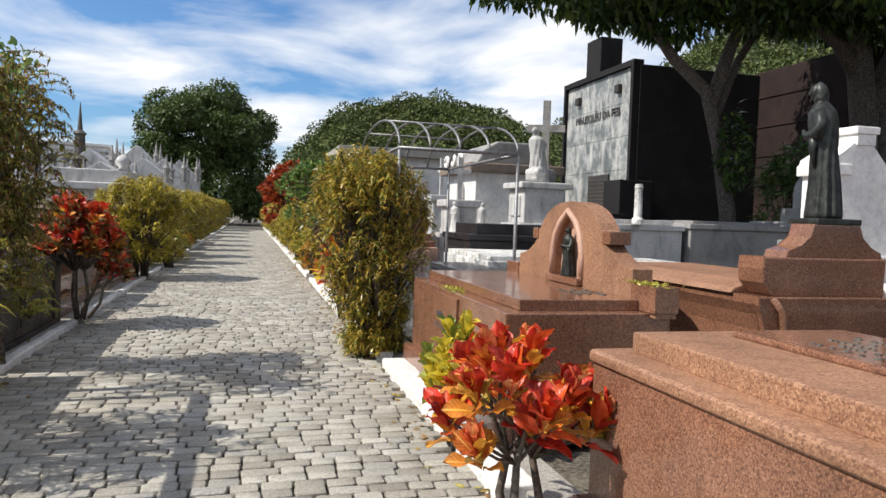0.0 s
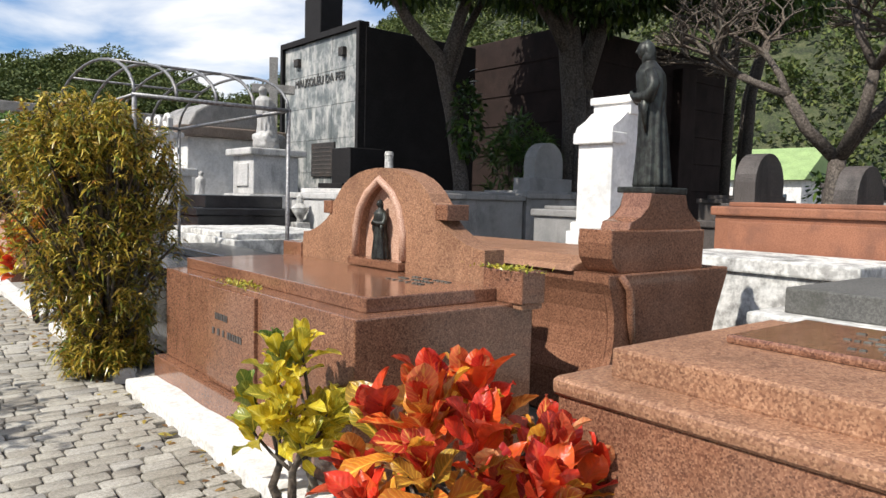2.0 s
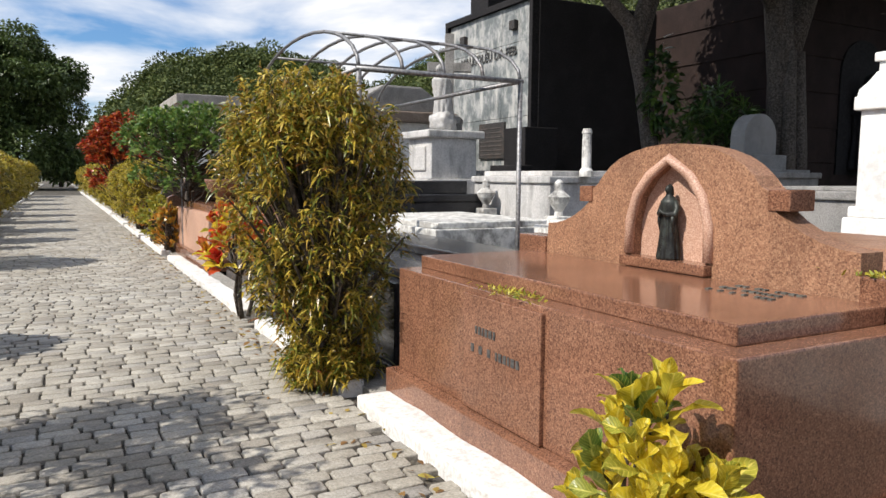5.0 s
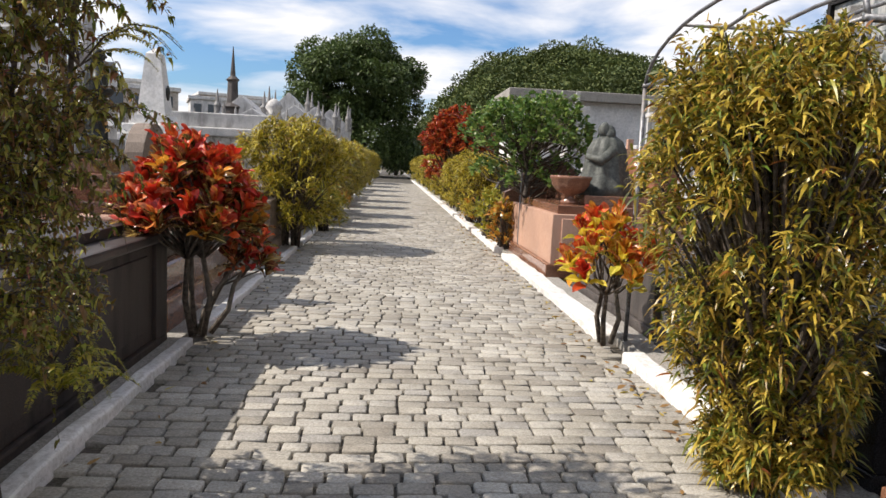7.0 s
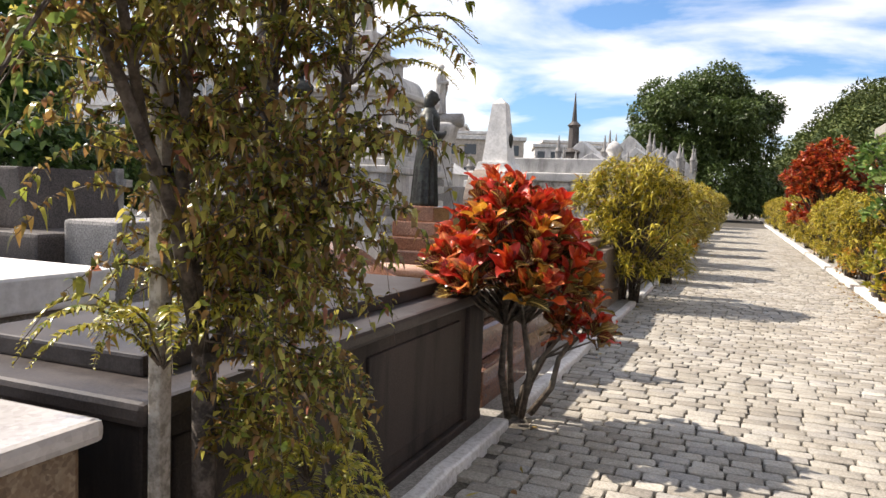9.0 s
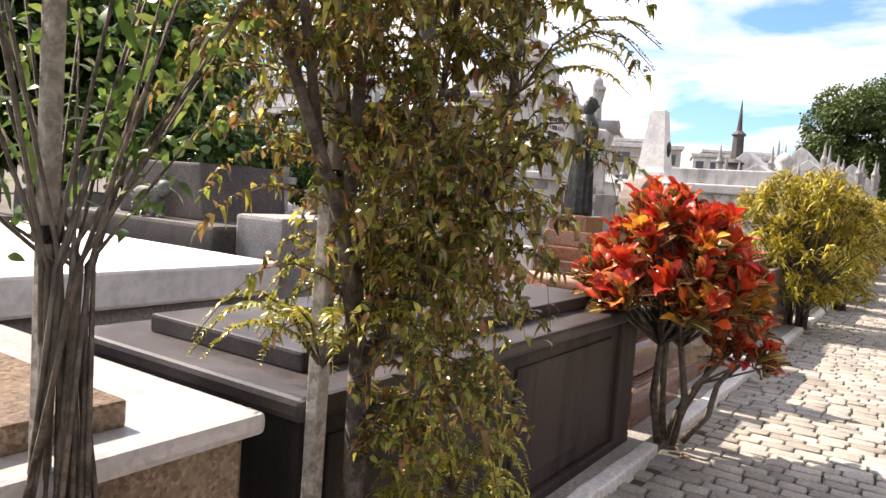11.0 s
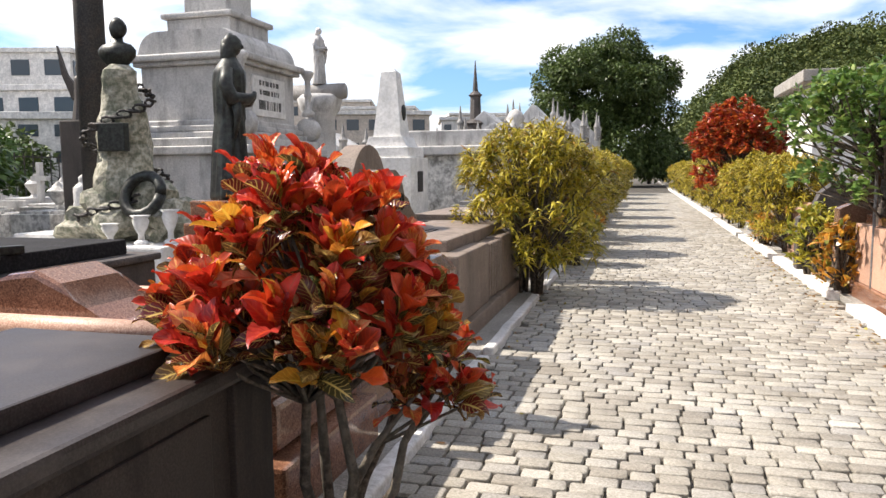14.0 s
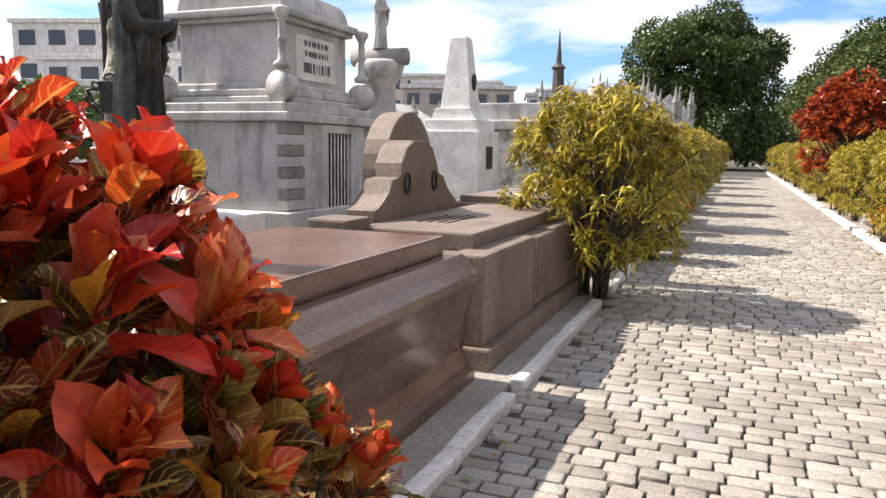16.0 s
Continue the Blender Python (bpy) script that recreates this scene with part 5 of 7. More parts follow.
part("capital", tube(NB(), [(-0.66, 0, 3.52), (0.66, 0, 3.52)], 0.19, 14), "grey_stone", Q2, "", True)
statue(-8.45, 23.6, 3.7, 1.36, 170, "white marble robed woman standing on a column", "white_marble", 13, 0.0, 0.85)
wing = thing("angel_statue", -11.3, 19.0, 0, "small dark winged angel on a pillar", "statue")
bm = NB()
box(bm, -0.3, -0.3, 0, 0.3, 0.3, 2.6, 0.03)
lathe(bm, [(0.2, 2.6), (0.14, 3.0), (0.12, 3.4), (0.05, 3.5)], 0, 0, 12)
lump(bm, 0, 0, 3.6, 0.09, 0.09, 0.11, 0.1, 2)
for s in (-1, 1):
    prism(bm, [(s * 0.05, 3.2), (s * 0.3, 3.5), (s * 0.5, 4.05), (s * 0.42, 3.5), (s * 0.2, 3.0)], "y", -0.03, 0.03)
part("figure", bm, "dark_stone", wing)

# obelisk
Ob = thing("obelisk", -7.95, 27.4, 0, "white marble obelisk with wreath on a square pedestal", "obelisk")
part("pedestal", box(NB(), -0.85, -0.85, -0.02, 0.85, 0.85, 2.0, 0.03), "clean_white", Ob)
part("cap", box(NB(), -0.75, -0.75, 2.0, 0.75, 0.75, 2.3, 0.04, 3), "clean_white", Ob)
part("footing", prism(NB(), [(-0.64, 2.3), (0.64, 2.3), (0.5, 2.6), (-0.5, 2.6)], "y", -0.55, 0.55, 0.02), "clean_white", Ob)
bm = NB()
v0 = [bm.verts.new((sx * 0.42, sy * 0.42, 2.6)) for sx, sy in ((-1, -1), (1, -1), (1, 1), (-1, 1))]
v1 = [bm.verts.new((sx * 0.22, sy * 0.22, 4.45)) for sx, sy in ((-1, -1), (1, -1), (1, 1), (-1, 1))]
tip = bm.verts.new((0, 0, 4.65))
bm.faces.new(v0)
for i in range(4):
    bm.faces.new((v0[i], v0[(i + 1) % 4], v1[(i + 1) % 4], v1[i]))
    bm.faces.new((v1[i], v1[(i + 1) % 4], tip))
part("shaft", bm, "clean_white", Ob)
part("wreath", lump(NB(), 0.38, 0, 3.3, 0.06, 0.13, 0.24, 0.1, 2), "bronze", Ob, "dark oval wreath", True)
part("window", box(NB(), 0.84, -0.25, 1.0, 0.87, 0.25, 1.6, 0.01), "iron", Ob)
Wt = thing("chapel_tomb", -6.6, 31.5, 0, "stained white chapel tomb with heavy cornice", "mausoleum")
part("wall", box(NB(), -2.2, -2.0, -0.02, 2.2, 2.0, 2.1, 0.03), "old_white", Wt)
part("cornice", box(NB(), -2.4, -2.2, 2.1, 2.4, 2.2, 2.4, 0.06, 3), "white_marble", Wt)
part("attic", box(NB(), -2.1, -1.9, 2.4, 2.1, 1.9, 2.9, 0.05, 3), "white_marble", Wt)
part("corner_urn", lathe(NB(), [(0.25, 2.9), (0.15, 3.0), (0.3, 3.2), (0.2, 3.4), (0.05, 3.5)], 1.9, -1.7, 12), "white_marble", Wt, "", True)
for i, (x, y, h) in enumerate(((-6.8, 38, 3.6), (-5.6, 43, 4.2), (-8.5, 44, 4.6), (-5.2, 49, 4.6), (-7.2, 52, 5.6), (-4.9, 56, 5.0), (-11, 40, 3.4), (-13, 34, 3.2))):
    g = thing("chapel_tomb", x, y, 0, "grey-white stained chapel tomb with pinnacles", "mausoleum", "pinnacled chapel tombs")
    part("wall", box(NB(), -1.3, -1.3, -0.02, 1.3, 1.3, h * 0.75, 0.04), "white_marble", g)
    part("gable", prism(NB(), [(-1.4, h * 0.75), (1.4, h * 0.75), (0, h)], "y", -1.3, 1.3, 0.03), "white_marble", g)
    for sx in (-1, 1):
        for sy in (-1, 1):
            part("pinnacle", lathe(NB(), [(0.16, h * 0.7), (0.16, h * 0.85), (0.2, h * 0.88), (0.1, h * 0.92), (0.02, h * 1.06)], sx * 1.2, sy * 1.2, 8), "grey_stone", g)
sp = thing("spire", -8.97, 43, 0, "slender dark iron spire", "spire")
part("shaft", lathe(NB(), [(0.5, 0), (0.5, 3.9), (0.6, 4.0), (0.3, 4.2), (0.26, 5.3), (0.36, 5.4), (0.14, 5.6), (0.05, 6.7), (0.02, 7.1)], 0, 0, 8), "dark_stone", sp)

# scattered small graves at the far left
rr = random.Random(5)
for i in range(46):
    x, y = rr.uniform(-26, -9.6), rr.uniform(12.5, 34)
    if (x + 9.3) ** 2 / 6 + (y - 20.6) ** 2 / 8 < 1 or (x > -11.5 and 17.5 < y < 24):
        continue
    m = rr.choice(("white_marble", "white_marble", "old_white", "grey_stone", "clean_white"))
    h = rr.uniform(0.4, 0.9)
    tomb("small stained stone grave in a dense row", x - 0.5, y - 0.8, x + 0.5, y + 0.8, h, m, slab_h=0.06, group="small graves")
    k = rr.random()
    if k < 0.55:
        g = part("stone_cross", cross(NB(), rr.uniform(0.8, 1.5), 0.6, 0.14, 0, 0, 0, "x"), m)
        g.matrix_basis = pose(x, y + 0.3, h + 0.05, 0, 0, rr.uniform(-20, 40))
        tagged(g, "stained stone cross on a grave", "cross", "stone crosses")
    elif k < 0.75:
        statue(x, y + 0.3, h + 0.06, rr.uniform(0.8, 1.2), rr.uniform(0, 360), "small weathered stone figure on a grave", m, i, 0.05, 1.2, "small stone figures")
    else:
        g = thing("stone_urn", x, y, h + 0.06, "small weathered stone urn on a grave", "urn", "small stone urns")
        part("bowl", lathe(NB(), [(0.14, 0), (0.06, 0.1), (0.2, 0.3), (0.24, 0.4), (0.1, 0.5), (0.03, 0.6)], 0, 0, 12), m, g)
Dm = thing("monument", -6.15, 9.5, 0, "dark stained stepped stone monument behind the white tomb", "monument")
part("step", box(NB(), -1.0, -0.7, -0.02, 1.0, 0.6, 1.12, 0.03), "dark_stone", Dm)
part("block", prism(NB(), [(-0.6, 1.12), (0.55, 1.12), (0.48, 1.58), (-0.5, 1.58)], "y", -0.45, 0.45, 0.02), "dark_stone", Dm)
part("side_wing", box(NB(), 1.0, -0.5, -0.02, 1.5, 0.5, 1.22, 0.03), "grey_stone", Dm)
bm = NB()
lump(bm, 0, 0, 0.17, 0.17, 0.09, 0.1, 0.2, 2)
lump(bm, 0.17, 0, 0.24, 0.07, 0.06, 0.07, 0.15, 2)
for sx in (-0.1, 0.1):
    for sy in (-0.05, 0.05):
        tube(bm, [(sx, sy, 0.12), (sx, sy, -0.01)], 0.022, 6)
lamb = part("lamb_statue", bm, "bronze_green", None, "", True)
lamb.matrix_basis = pose(-6.1, 8.9, 1.115, 0, 0, 10)
tagged(lamb, "small mossy green stone lamb on the monument's ledge", "statue")
for x, y, h in ((-9.8, 8.4, 2.1), (-8.9, 6.6, 1.7)):
    g = thing("monument", x, y, 0, "dark stepped stone monument with tapering block", "monument", "dark stepped monuments")
    part("step", box(NB(), -0.9, -0.9, -0.02, 0.9, 0.9, 0.9, 0.03), "dark_stone", g)
    part("block", prism(NB(), [(-0.6, 0.9), (0.6, 0.9), (0.4, h), (-0.4, h)], "y", -0.5, 0.5, 0.02), "grey_stone", g)
Pl = thing("planter", -4.95, 10.2, 0, "dark tapered stone planter on a square foot", "planter")
part("foot", box(NB(), -0.22, -0.22, -0.02, 0.22, 0.22, 0.98, 0.02), "dark_stone", Pl)
part("bowl", prism(NB(), [(-0.22, 0.98), (0.22, 0.98), (0.36, 1.38), (0.39, 1.42), (-0.39, 1.42), (-0.36, 1.38)], "y", -0.32, 0.32, 0.02), "dark_stone", Pl)
# iron fence and street pole at the far left
F = thing("iron_fence", -27.5, 25, 0, "dark green iron railing fence", "fence")
for k in range(60):
    part("bar", box(NB(), -0.02, -15 + k * 0.5, 0, 0.02, -14.96 + k * 0.5, 2.6, 0), "iron", F)
for z in (0.3, 2.4):
    part("rail", box(NB(), -0.03, -15, z, 0.03, 15, z + 0.06, 0), "iron", F)
pl = thing("utility_pole", -9.3, 17.0, 0, "thick dark grey-green metal pole", "pole")
part("shaft", tube(NB(), [(0, 0, 0), (0, 0, 9)], [0.24, 0.2], 16), "iron", pl, "", True)


def block(x, y, w, d, h, mat, label, floors, cols, rz=0):
    g = thing("apartment_building", x, y, 0, label, "building", "city buildings", rz)
    part("wall", box(NB(), -w / 2, -d / 2, -0.5, w / 2, d / 2, h, 0.05), mat, g)
    part("roof_slab", box(NB(), -w / 2 - 0.3, -d / 2 - 0.3, h, w / 2 + 0.3, d / 2 + 0.3, h + 0.5, 0.05), "plaster", g)
    fh = h / floors
    for f in range(floors):
        for c in range(cols):
            cx = -w / 2 + (c + 0.5) * w / cols
            ww = w / cols * 0.55
            part("window", box(NB(), cx - ww / 2, -d / 2 - 0.06, f * fh + fh * 0.35, cx + ww / 2, -d / 2 + 0.1, f * fh + fh * 0.8, 0), "window_glass", g)
            cy = -d / 2 + (c + 0.5) * d / cols
            dw = d / cols * 0.55
            part("window", box(NB(), w / 2 - 0.1, cy - dw / 2, f * fh + fh * 0.35, w / 2 + 0.06, cy + dw / 2, f * fh + fh * 0.8, 0), "window_glass", g)
    return g


for i, (x, y, w, d, h, m) in enumerate(((-54, 66, 16, 14, 9, "plaster"), (-72, 78, 18, 14, 15, "plaster"), (-36, 100, 14, 12, 9, "plaster_tan"), (-45, 125, 14, 12, 12, "plaster"), (-27, 120, 10, 10, 9.5, "plaster"),
                                       (-33, 150, 12, 12, 12.5, "plaster_tan"), (-22, 150, 9, 9, 10.5, "plaster"), (-60, 140, 16, 12, 15, "plaster_tan"), (-46, 52, 12, 10, 5.5, "plaster"), (-17, 140, 7, 8, 9, "plaster"))):
    block(x, y, w, d, h, m, "pale apartment block with rows of windows behind the cemetery", max(3, int(h / 3.2)), 5, 12 + 5 * (i % 3))


# ---- plants ----
def croton(name, x, y, z, label, stems, reach, h0, h1, mats, leaves_per, llen, seed, group="", rz=0.0, wide=0.46, lean=(0.0, 0.0), aged=0.0):
    """A broad-leaved croton: bare stems, each ending in a rosette of big leaves; the first 300 leaves are parts of their own."""
    r = random.Random(seed)
    t = thing(name, x, y, z, label, "shrub", group, rz)
    meshes = [[big_leaf("leaf", m, llen * k, llen * k * wide * r.uniform(0.88, 1.1), c, seed + 7 * i) for i, (k, c) in enumerate(((1.0, 0.3), (0.9, 0.12), (1.1, 0.45), (0.75, 0.05)))] for m in mats]
    rest = {}
    count = 0
    order = list(range(stems))
    r.shuffle(order)
    for s in order:
        a = 2.39996 * s + r.uniform(-0.2, 0.2)
        q = reach * math.sqrt((s + 0.35) / stems)
        top = Vector((q * math.cos(a), q * math.sin(a), h0 + (h1 - h0) * (1 - 0.85 * (q / reach) ** 2) * r.uniform(0.85, 1.03)))
        if s % 3 == 2:
            top.z = h0 + (top.z - h0) * r.uniform(0.2, 0.7)
        flat = Vector((top.x, top.y, 0))
        top += Vector((lean[0], lean[1], 0))
        root = Vector((0.05 * math.cos(2.1 * (s % 3)), 0.05 * math.sin(2.1 * (s % 3)), 0))
        fork = Vector((lean[0] * 0.45, lean[1] * 0.45, h0 * 0.74)) + root * 1.4
        bend = fork + Vector((flat.x * 0.45, flat.y * 0.45, (top.z - fork.z) * 0.45)) + Vector((lean[0], lean[1], 0)) * 0.3
        if s < 3:
            part("stem", tube(NB(), [root, root * 1.5 + fork * 0.5, fork, bend, top], [0.025, 0.022, 0.018, 0.011, 0.006], 7), "bark", t, "", True)
        else:
            part("branch", tube(NB(), [fork, bend, top], [0.01, 0.008, 0.005], 5), "bark", t, "", True)
        out = flat * 0.6 / max(reach, 0.1) + Vector((0, 0, 1))
        out.normalize()
        side = out.orthogonal().normalized()
        side2 = out.cross(side)
        base_m = r.randrange(len(mats) - 1)
        old = len(mats) - 1 if top.z < h0 + aged * (h1 - h0) and r.random() < 0.75 else base_m
        for k in range(leaves_per):
            f = k / leaves_per
            az = k * 2.39996 + r.uniform(-0.3, 0.3)
            el = radians(84 - 52 * f - 45 * max(0.0, f - 0.6) + r.uniform(-14, 14))
            way = (side * math.cos(az) + side2 * math.sin(az)) * math.cos(el) + out * math.sin(el)
            p = top + out * (0.02 - 0.95 * llen * f)
            if f < 0.6:
                mi = (base_m if f < 0.3 else old) if r.random() < 0.7 else r.randrange(len(mats))
            else:
                mi = len(mats) - 1 if r.random() < 0.5 + 0.1 * (aged > 0) else base_m
            zz = (out - way * out.dot(way)).normalized() if abs(out.dot(way)) < 0.98 else way.orthogonal().normalized()
            rot = Matrix((way, zz.cross(way), zz)).transposed().to_4x4()
            sc = r.uniform(0.85, 1.15) * (0.72 + 0.4 * min(1, f * 2.5))
            m = Matrix.Translation(p) @ rot @ Matrix.Rotation(r.uniform(-0.5, 0.5), 4, "X") @ Matrix.Diagonal((sc, sc, sc, 1))
            me = meshes[mi][r.randrange(4)]
            if count < 300:
                ob = new("leaf", me)
                ob.parent = t
                ob.matrix_basis = m
            else:
                vs, fs, us = rest.setdefault(mats[mi], ([], [], []))
                o = len(vs)
                vs += [tuple(m @ v.co) for v in me.vertices]
                fs += [tuple(o + i for i in g.vertices) for g in me.polygons]
                us += [tuple(u.uv) for u in me.uv_layers[0].data]
            count += 1
    for mat, (vs, fs, us) in rest.items():
        me = bpy.data.meshes.new("inner_foliage")
        me.from_pydata(vs, [], fs)
        lay = me.uv_layers.new(name="UVMap")
        for u, d in zip(us, lay.data):
            d.uv = u
        me.materials.append(M[mat])
        me.shade_smooth()
        ob = new("inner_foliage", me)
        ob.parent = t
        tagged(ob, kind="stuff")
    return t


croton("croton_shrub", 1.24, 2.98, 0.0, "croton with broad glossy red and orange leaves beside the kerb", 22, 0.41, 0.5, 0.94, ["leaf_red", "leaf_ember", "leaf_red", "leaf_orange", "leaf_red", "leaf_ember", "leaf_red", "leaf_orange"], 16, 0.16, 11, wide=0.5)
croton("croton_shrub", 1.33, 4.28, 0.0, "small croton with broad bright yellow leaves before the red tomb", 17, 0.25, 0.3, 0.78, ["leaf_yellow"] * 7 + ["leaf_green", "leaf_yellow"], 13, 0.15, 12)
croton("croton_shrub", -2.05, 9.82, 0.05, "large croton full of broad red, orange and bronze leaves", 74, 0.5, 0.84, 1.53, ["leaf_red", "leaf_red", "leaf_ember", "leaf_red", "leaf_red", "leaf_ember", "leaf_red", "leaf_orange", "leaf_mature"], 20, 0.155, 13, wide=0.46, lean=(-0.02, -0.14), aged=0.38)
croton("croton_shrub", -2.02, 9.92, 0.05, "low side shoot of the red croton with dark red leaves", 9, 0.2, 0.5, 0.86, ["leaf_red", "leaf_ember", "leaf_mature"], 18, 0.14, 14, wide=0.46, lean=(0.3, 0.22), aged=0.5)
croton("croton_shrub", 1.3, 10.05, 0.03, "croton with yellow and orange leaves on bare stems by the kerb", 24, 0.4, 0.58, 1.15, ["leaf_orange", "leaf_ember", "leaf_red", "leaf_orange", "leaf_ember", "leaf_yellow"], 18, 0.16, 15)


def shrub(name, x, y, z, label, h, rad, mat, tufts, per, llen, lwid, seed, low=0.45, curl=0.55, group="", stem_n=9, category="shrub", upright=0.55, square=2.0, lean=(0.0, 0.0), dip=-0.5, fill=0.35, taper=1.0):
    """A bushy shrub: several thin stems that fork, each tip a tuft of leaves."""
    r = np.random.default_rng(seed)
    t = thing(name, x, y, z, label, category, group)
    base, way, ln = [], [], []
    tips = []
    for k in range(tufts):
        a = k * 2.39996
        q = rad * math.sqrt((k + 0.5) / tufts) * r.uniform(0.85, 1.1)
        e = max(0.0, 1 - (q / (rad * 1.12)) ** square) ** (1 / square)
        zz = low * h + (1 - low) * h * (e * r.uniform(fill, 1.0) + 0.02) if k % 3 else low * h + (1 - low) * h * e * r.uniform(0.85, 1.0)
        if k % 5 == 0:
            zz = low * h * r.uniform(0.75, 1.1)
        q *= taper + (1 - taper) * min(1.0, zz / (0.55 * h))
        sway = 0.12 * noise.noise(Vector((math.cos(a) * 1.7, math.sin(a) * 1.7, zz * 2.2 + seed)))
        tips.append((q * math.cos(a) * (1 + 2 * sway) + lean[0] * zz / h, q * math.sin(a) * (1 + 2 * sway) + lean[1] * zz / h, zz * (1 + 0.6 * sway)))
    for k in range(stem_n):
        tx = tips[(k * 7) % tufts]
        sx, sy = r.uniform(-0.12, 0.12, 2)
        part("stem", tube(NB(), [(sx, sy, 0), (sx + tx[0] * 0.25, sy + tx[1] * 0.25, tx[2] * 0.45), (sx + tx[0] * 0.6, sy + tx[1] * 0.6, tx[2] * 0.75), tx], [0.024, 0.019, 0.013, 0.006], 6), "bark", t, "", True)
    bm = NB()
    for k in range(0, tufts, 2):
        tx = tips[k]
        u = 0.5 if stem_n > 1 else 0.72
        v = 0.3 if stem_n > 1 else 0.1
        tube(bm, [(tx[0] * v, tx[1] * v, tx[2] * u), (tx[0] * 0.75, tx[1] * 0.75, tx[2] * 0.85), tx], [0.012, 0.009, 0.004], 4)
    tagged(part("twig_mass", bm, "bark", t), kind="stuff")
    for tx in tips:
        n = per
        out = np.array((tx[0], tx[1], 0.0)) / max(rad, 0.1)
        az = r.uniform(0, 6.283, n)
        el = r.uniform(dip, 1.3, n)
        d = np.stack([np.cos(az) * np.cos(el), np.sin(az) * np.cos(el), np.sin(el)], 1) + out * 0.6 + np.array((0, 0, upright * 0.5))
        base.append(np.array(tx) + np.stack([r.normal(0, 0.02, n), r.normal(0, 0.02, n), r.uniform(-0.16, 0.03, n)], 1))
        way.append(d)
        ln.append(r.uniform(0.6, 1.15, n) * llen)
    base, way, ln = np.concatenate(base), np.concatenate(way), np.concatenate(ln)
    n = len(base)
    leaf_mesh("leaves", base, way, ln, r.uniform(0.7, 1.2, n) * lwid, r.uniform(0.3, 1.3, n) * curl, mat, t, rng=r)
    return t


shrub("croton_shrub", 1.32, 7.42, 0.0, "tall golden-green narrow-leaved croton beside the red tomb", 2.2, 0.6, "fol_gold", 820, 36, 0.085, 0.016, 21, 0.12, 0.8, stem_n=14, square=3.0, lean=(-0.14, 0.0), dip=-0.7, fill=0.08, taper=0.4)
ys = shrub("croton_shrub", -2.2, 16.2, 0.0, "rounded yellow-green narrow-leaved croton beside the lane", 2.15, 0.84, "fol_narrow", 300, 30, 0.2, 0.026, 22, 0.34, 0.9, stem_n=14, square=2.6, dip=-0.15, fill=0.2)
for x, y, k, rz in ((-2.3, 21.0, 0.9, 70), (-2.3, 24.2, 1.0, 160), (-2.25, 28, 0.95, 250), (-2.3, 32, 1.05, 30), (-2.3, 37, 1.0, 110), (-2.3, 43, 1.05, 200), (-2.3, 50, 1.0, 20), (-2.3, 58, 1.1, 20),
                    (1.75, 21.5, 0.85, 40), (1.7, 24.2, 0.9, 130), (1.75, 27.5, 0.85, 220), (1.7, 31, 0.9, 310), (1.7, 35, 0.9, 60), (1.75, 40, 1.0, 100), (1.75, 46, 0.95, 170), (1.75, 53, 1.0, 170), (1.75, 60, 1.0, 70)):
    c = copy_thing(ys, pose(x, y, 0, 0, 0, rz) @ Matrix.Diagonal((k, k, k, 1)))
    c.scale = (k, k, k)
    tagged(c, group="narrow-leaved crotons along the lane")
shrub("croton_shrub", -1.95, 19.3, 0.0, "small yellow croton at the kerb", 1.05, 0.42, "fol_yellow", 60, 14, 0.16, 0.05, 23, 0.3, 0.4)
shrub("croton_shrub", 1.5, 18.2, 0.0, "small yellow croton with bare stems by the kerb", 1.1, 0.36, "fol_yellow", 55, 13, 0.15, 0.05, 24, 0.4, 0.4)
shrub("croton_shrub", 1.5, 16.9, 0.0, "small orange croton by the kerb", 0.95, 0.3, "fol_orange", 40, 12, 0.15, 0.05, 25, 0.4, 0.4)
shrub("croton_shrub", 1.55, 22.8, 0.0, "small red-orange croton by the kerb", 0.7, 0.3, "fol_orange", 30, 12, 0.14, 0.05, 26, 0.4, 0.4)
shrub("croton_tree", 1.65, 29.0, 0.0, "tall dense red croton rising above the shrubs", 3.4, 1.15, "fol_red", 380, 22, 0.22, 0.07, 27, 0.45, 0.4, stem_n=6)
shrub("croton_shrub", -2.0, 23.0, 0.0, "small orange and yellow croton at the kerb", 0.9, 0.35, "fol_orange", 40, 12, 0.15, 0.05, 28, 0.3, 0.4)
# small tree with its stake
tr = shrub("small_tree", 1.75, 16.35, 0.0, "small round leafy tree with fresh green leaves tied to a stake", 2.75, 1.05, "fol_fresh", 330, 16, 0.12, 0.06, 29, 0.62, 0.3, stem_n=1, category="tree")
part("trunk", tube(NB(), [(0, 0, 0), (-0.03, 0.02, 0.9), (0.02, 0, 1.7)], [0.055, 0.045, 0.035], 8), "grey_bark", tr, "", True)
sk = thing("plant_stake", 1.62, 16.2, 0.0, "thin grey metal plant stake", "stake")
part("rod", tube(NB(), [(0, 0, 0), (0, 0, 1.55)], 0.016, 8), "steel", sk)

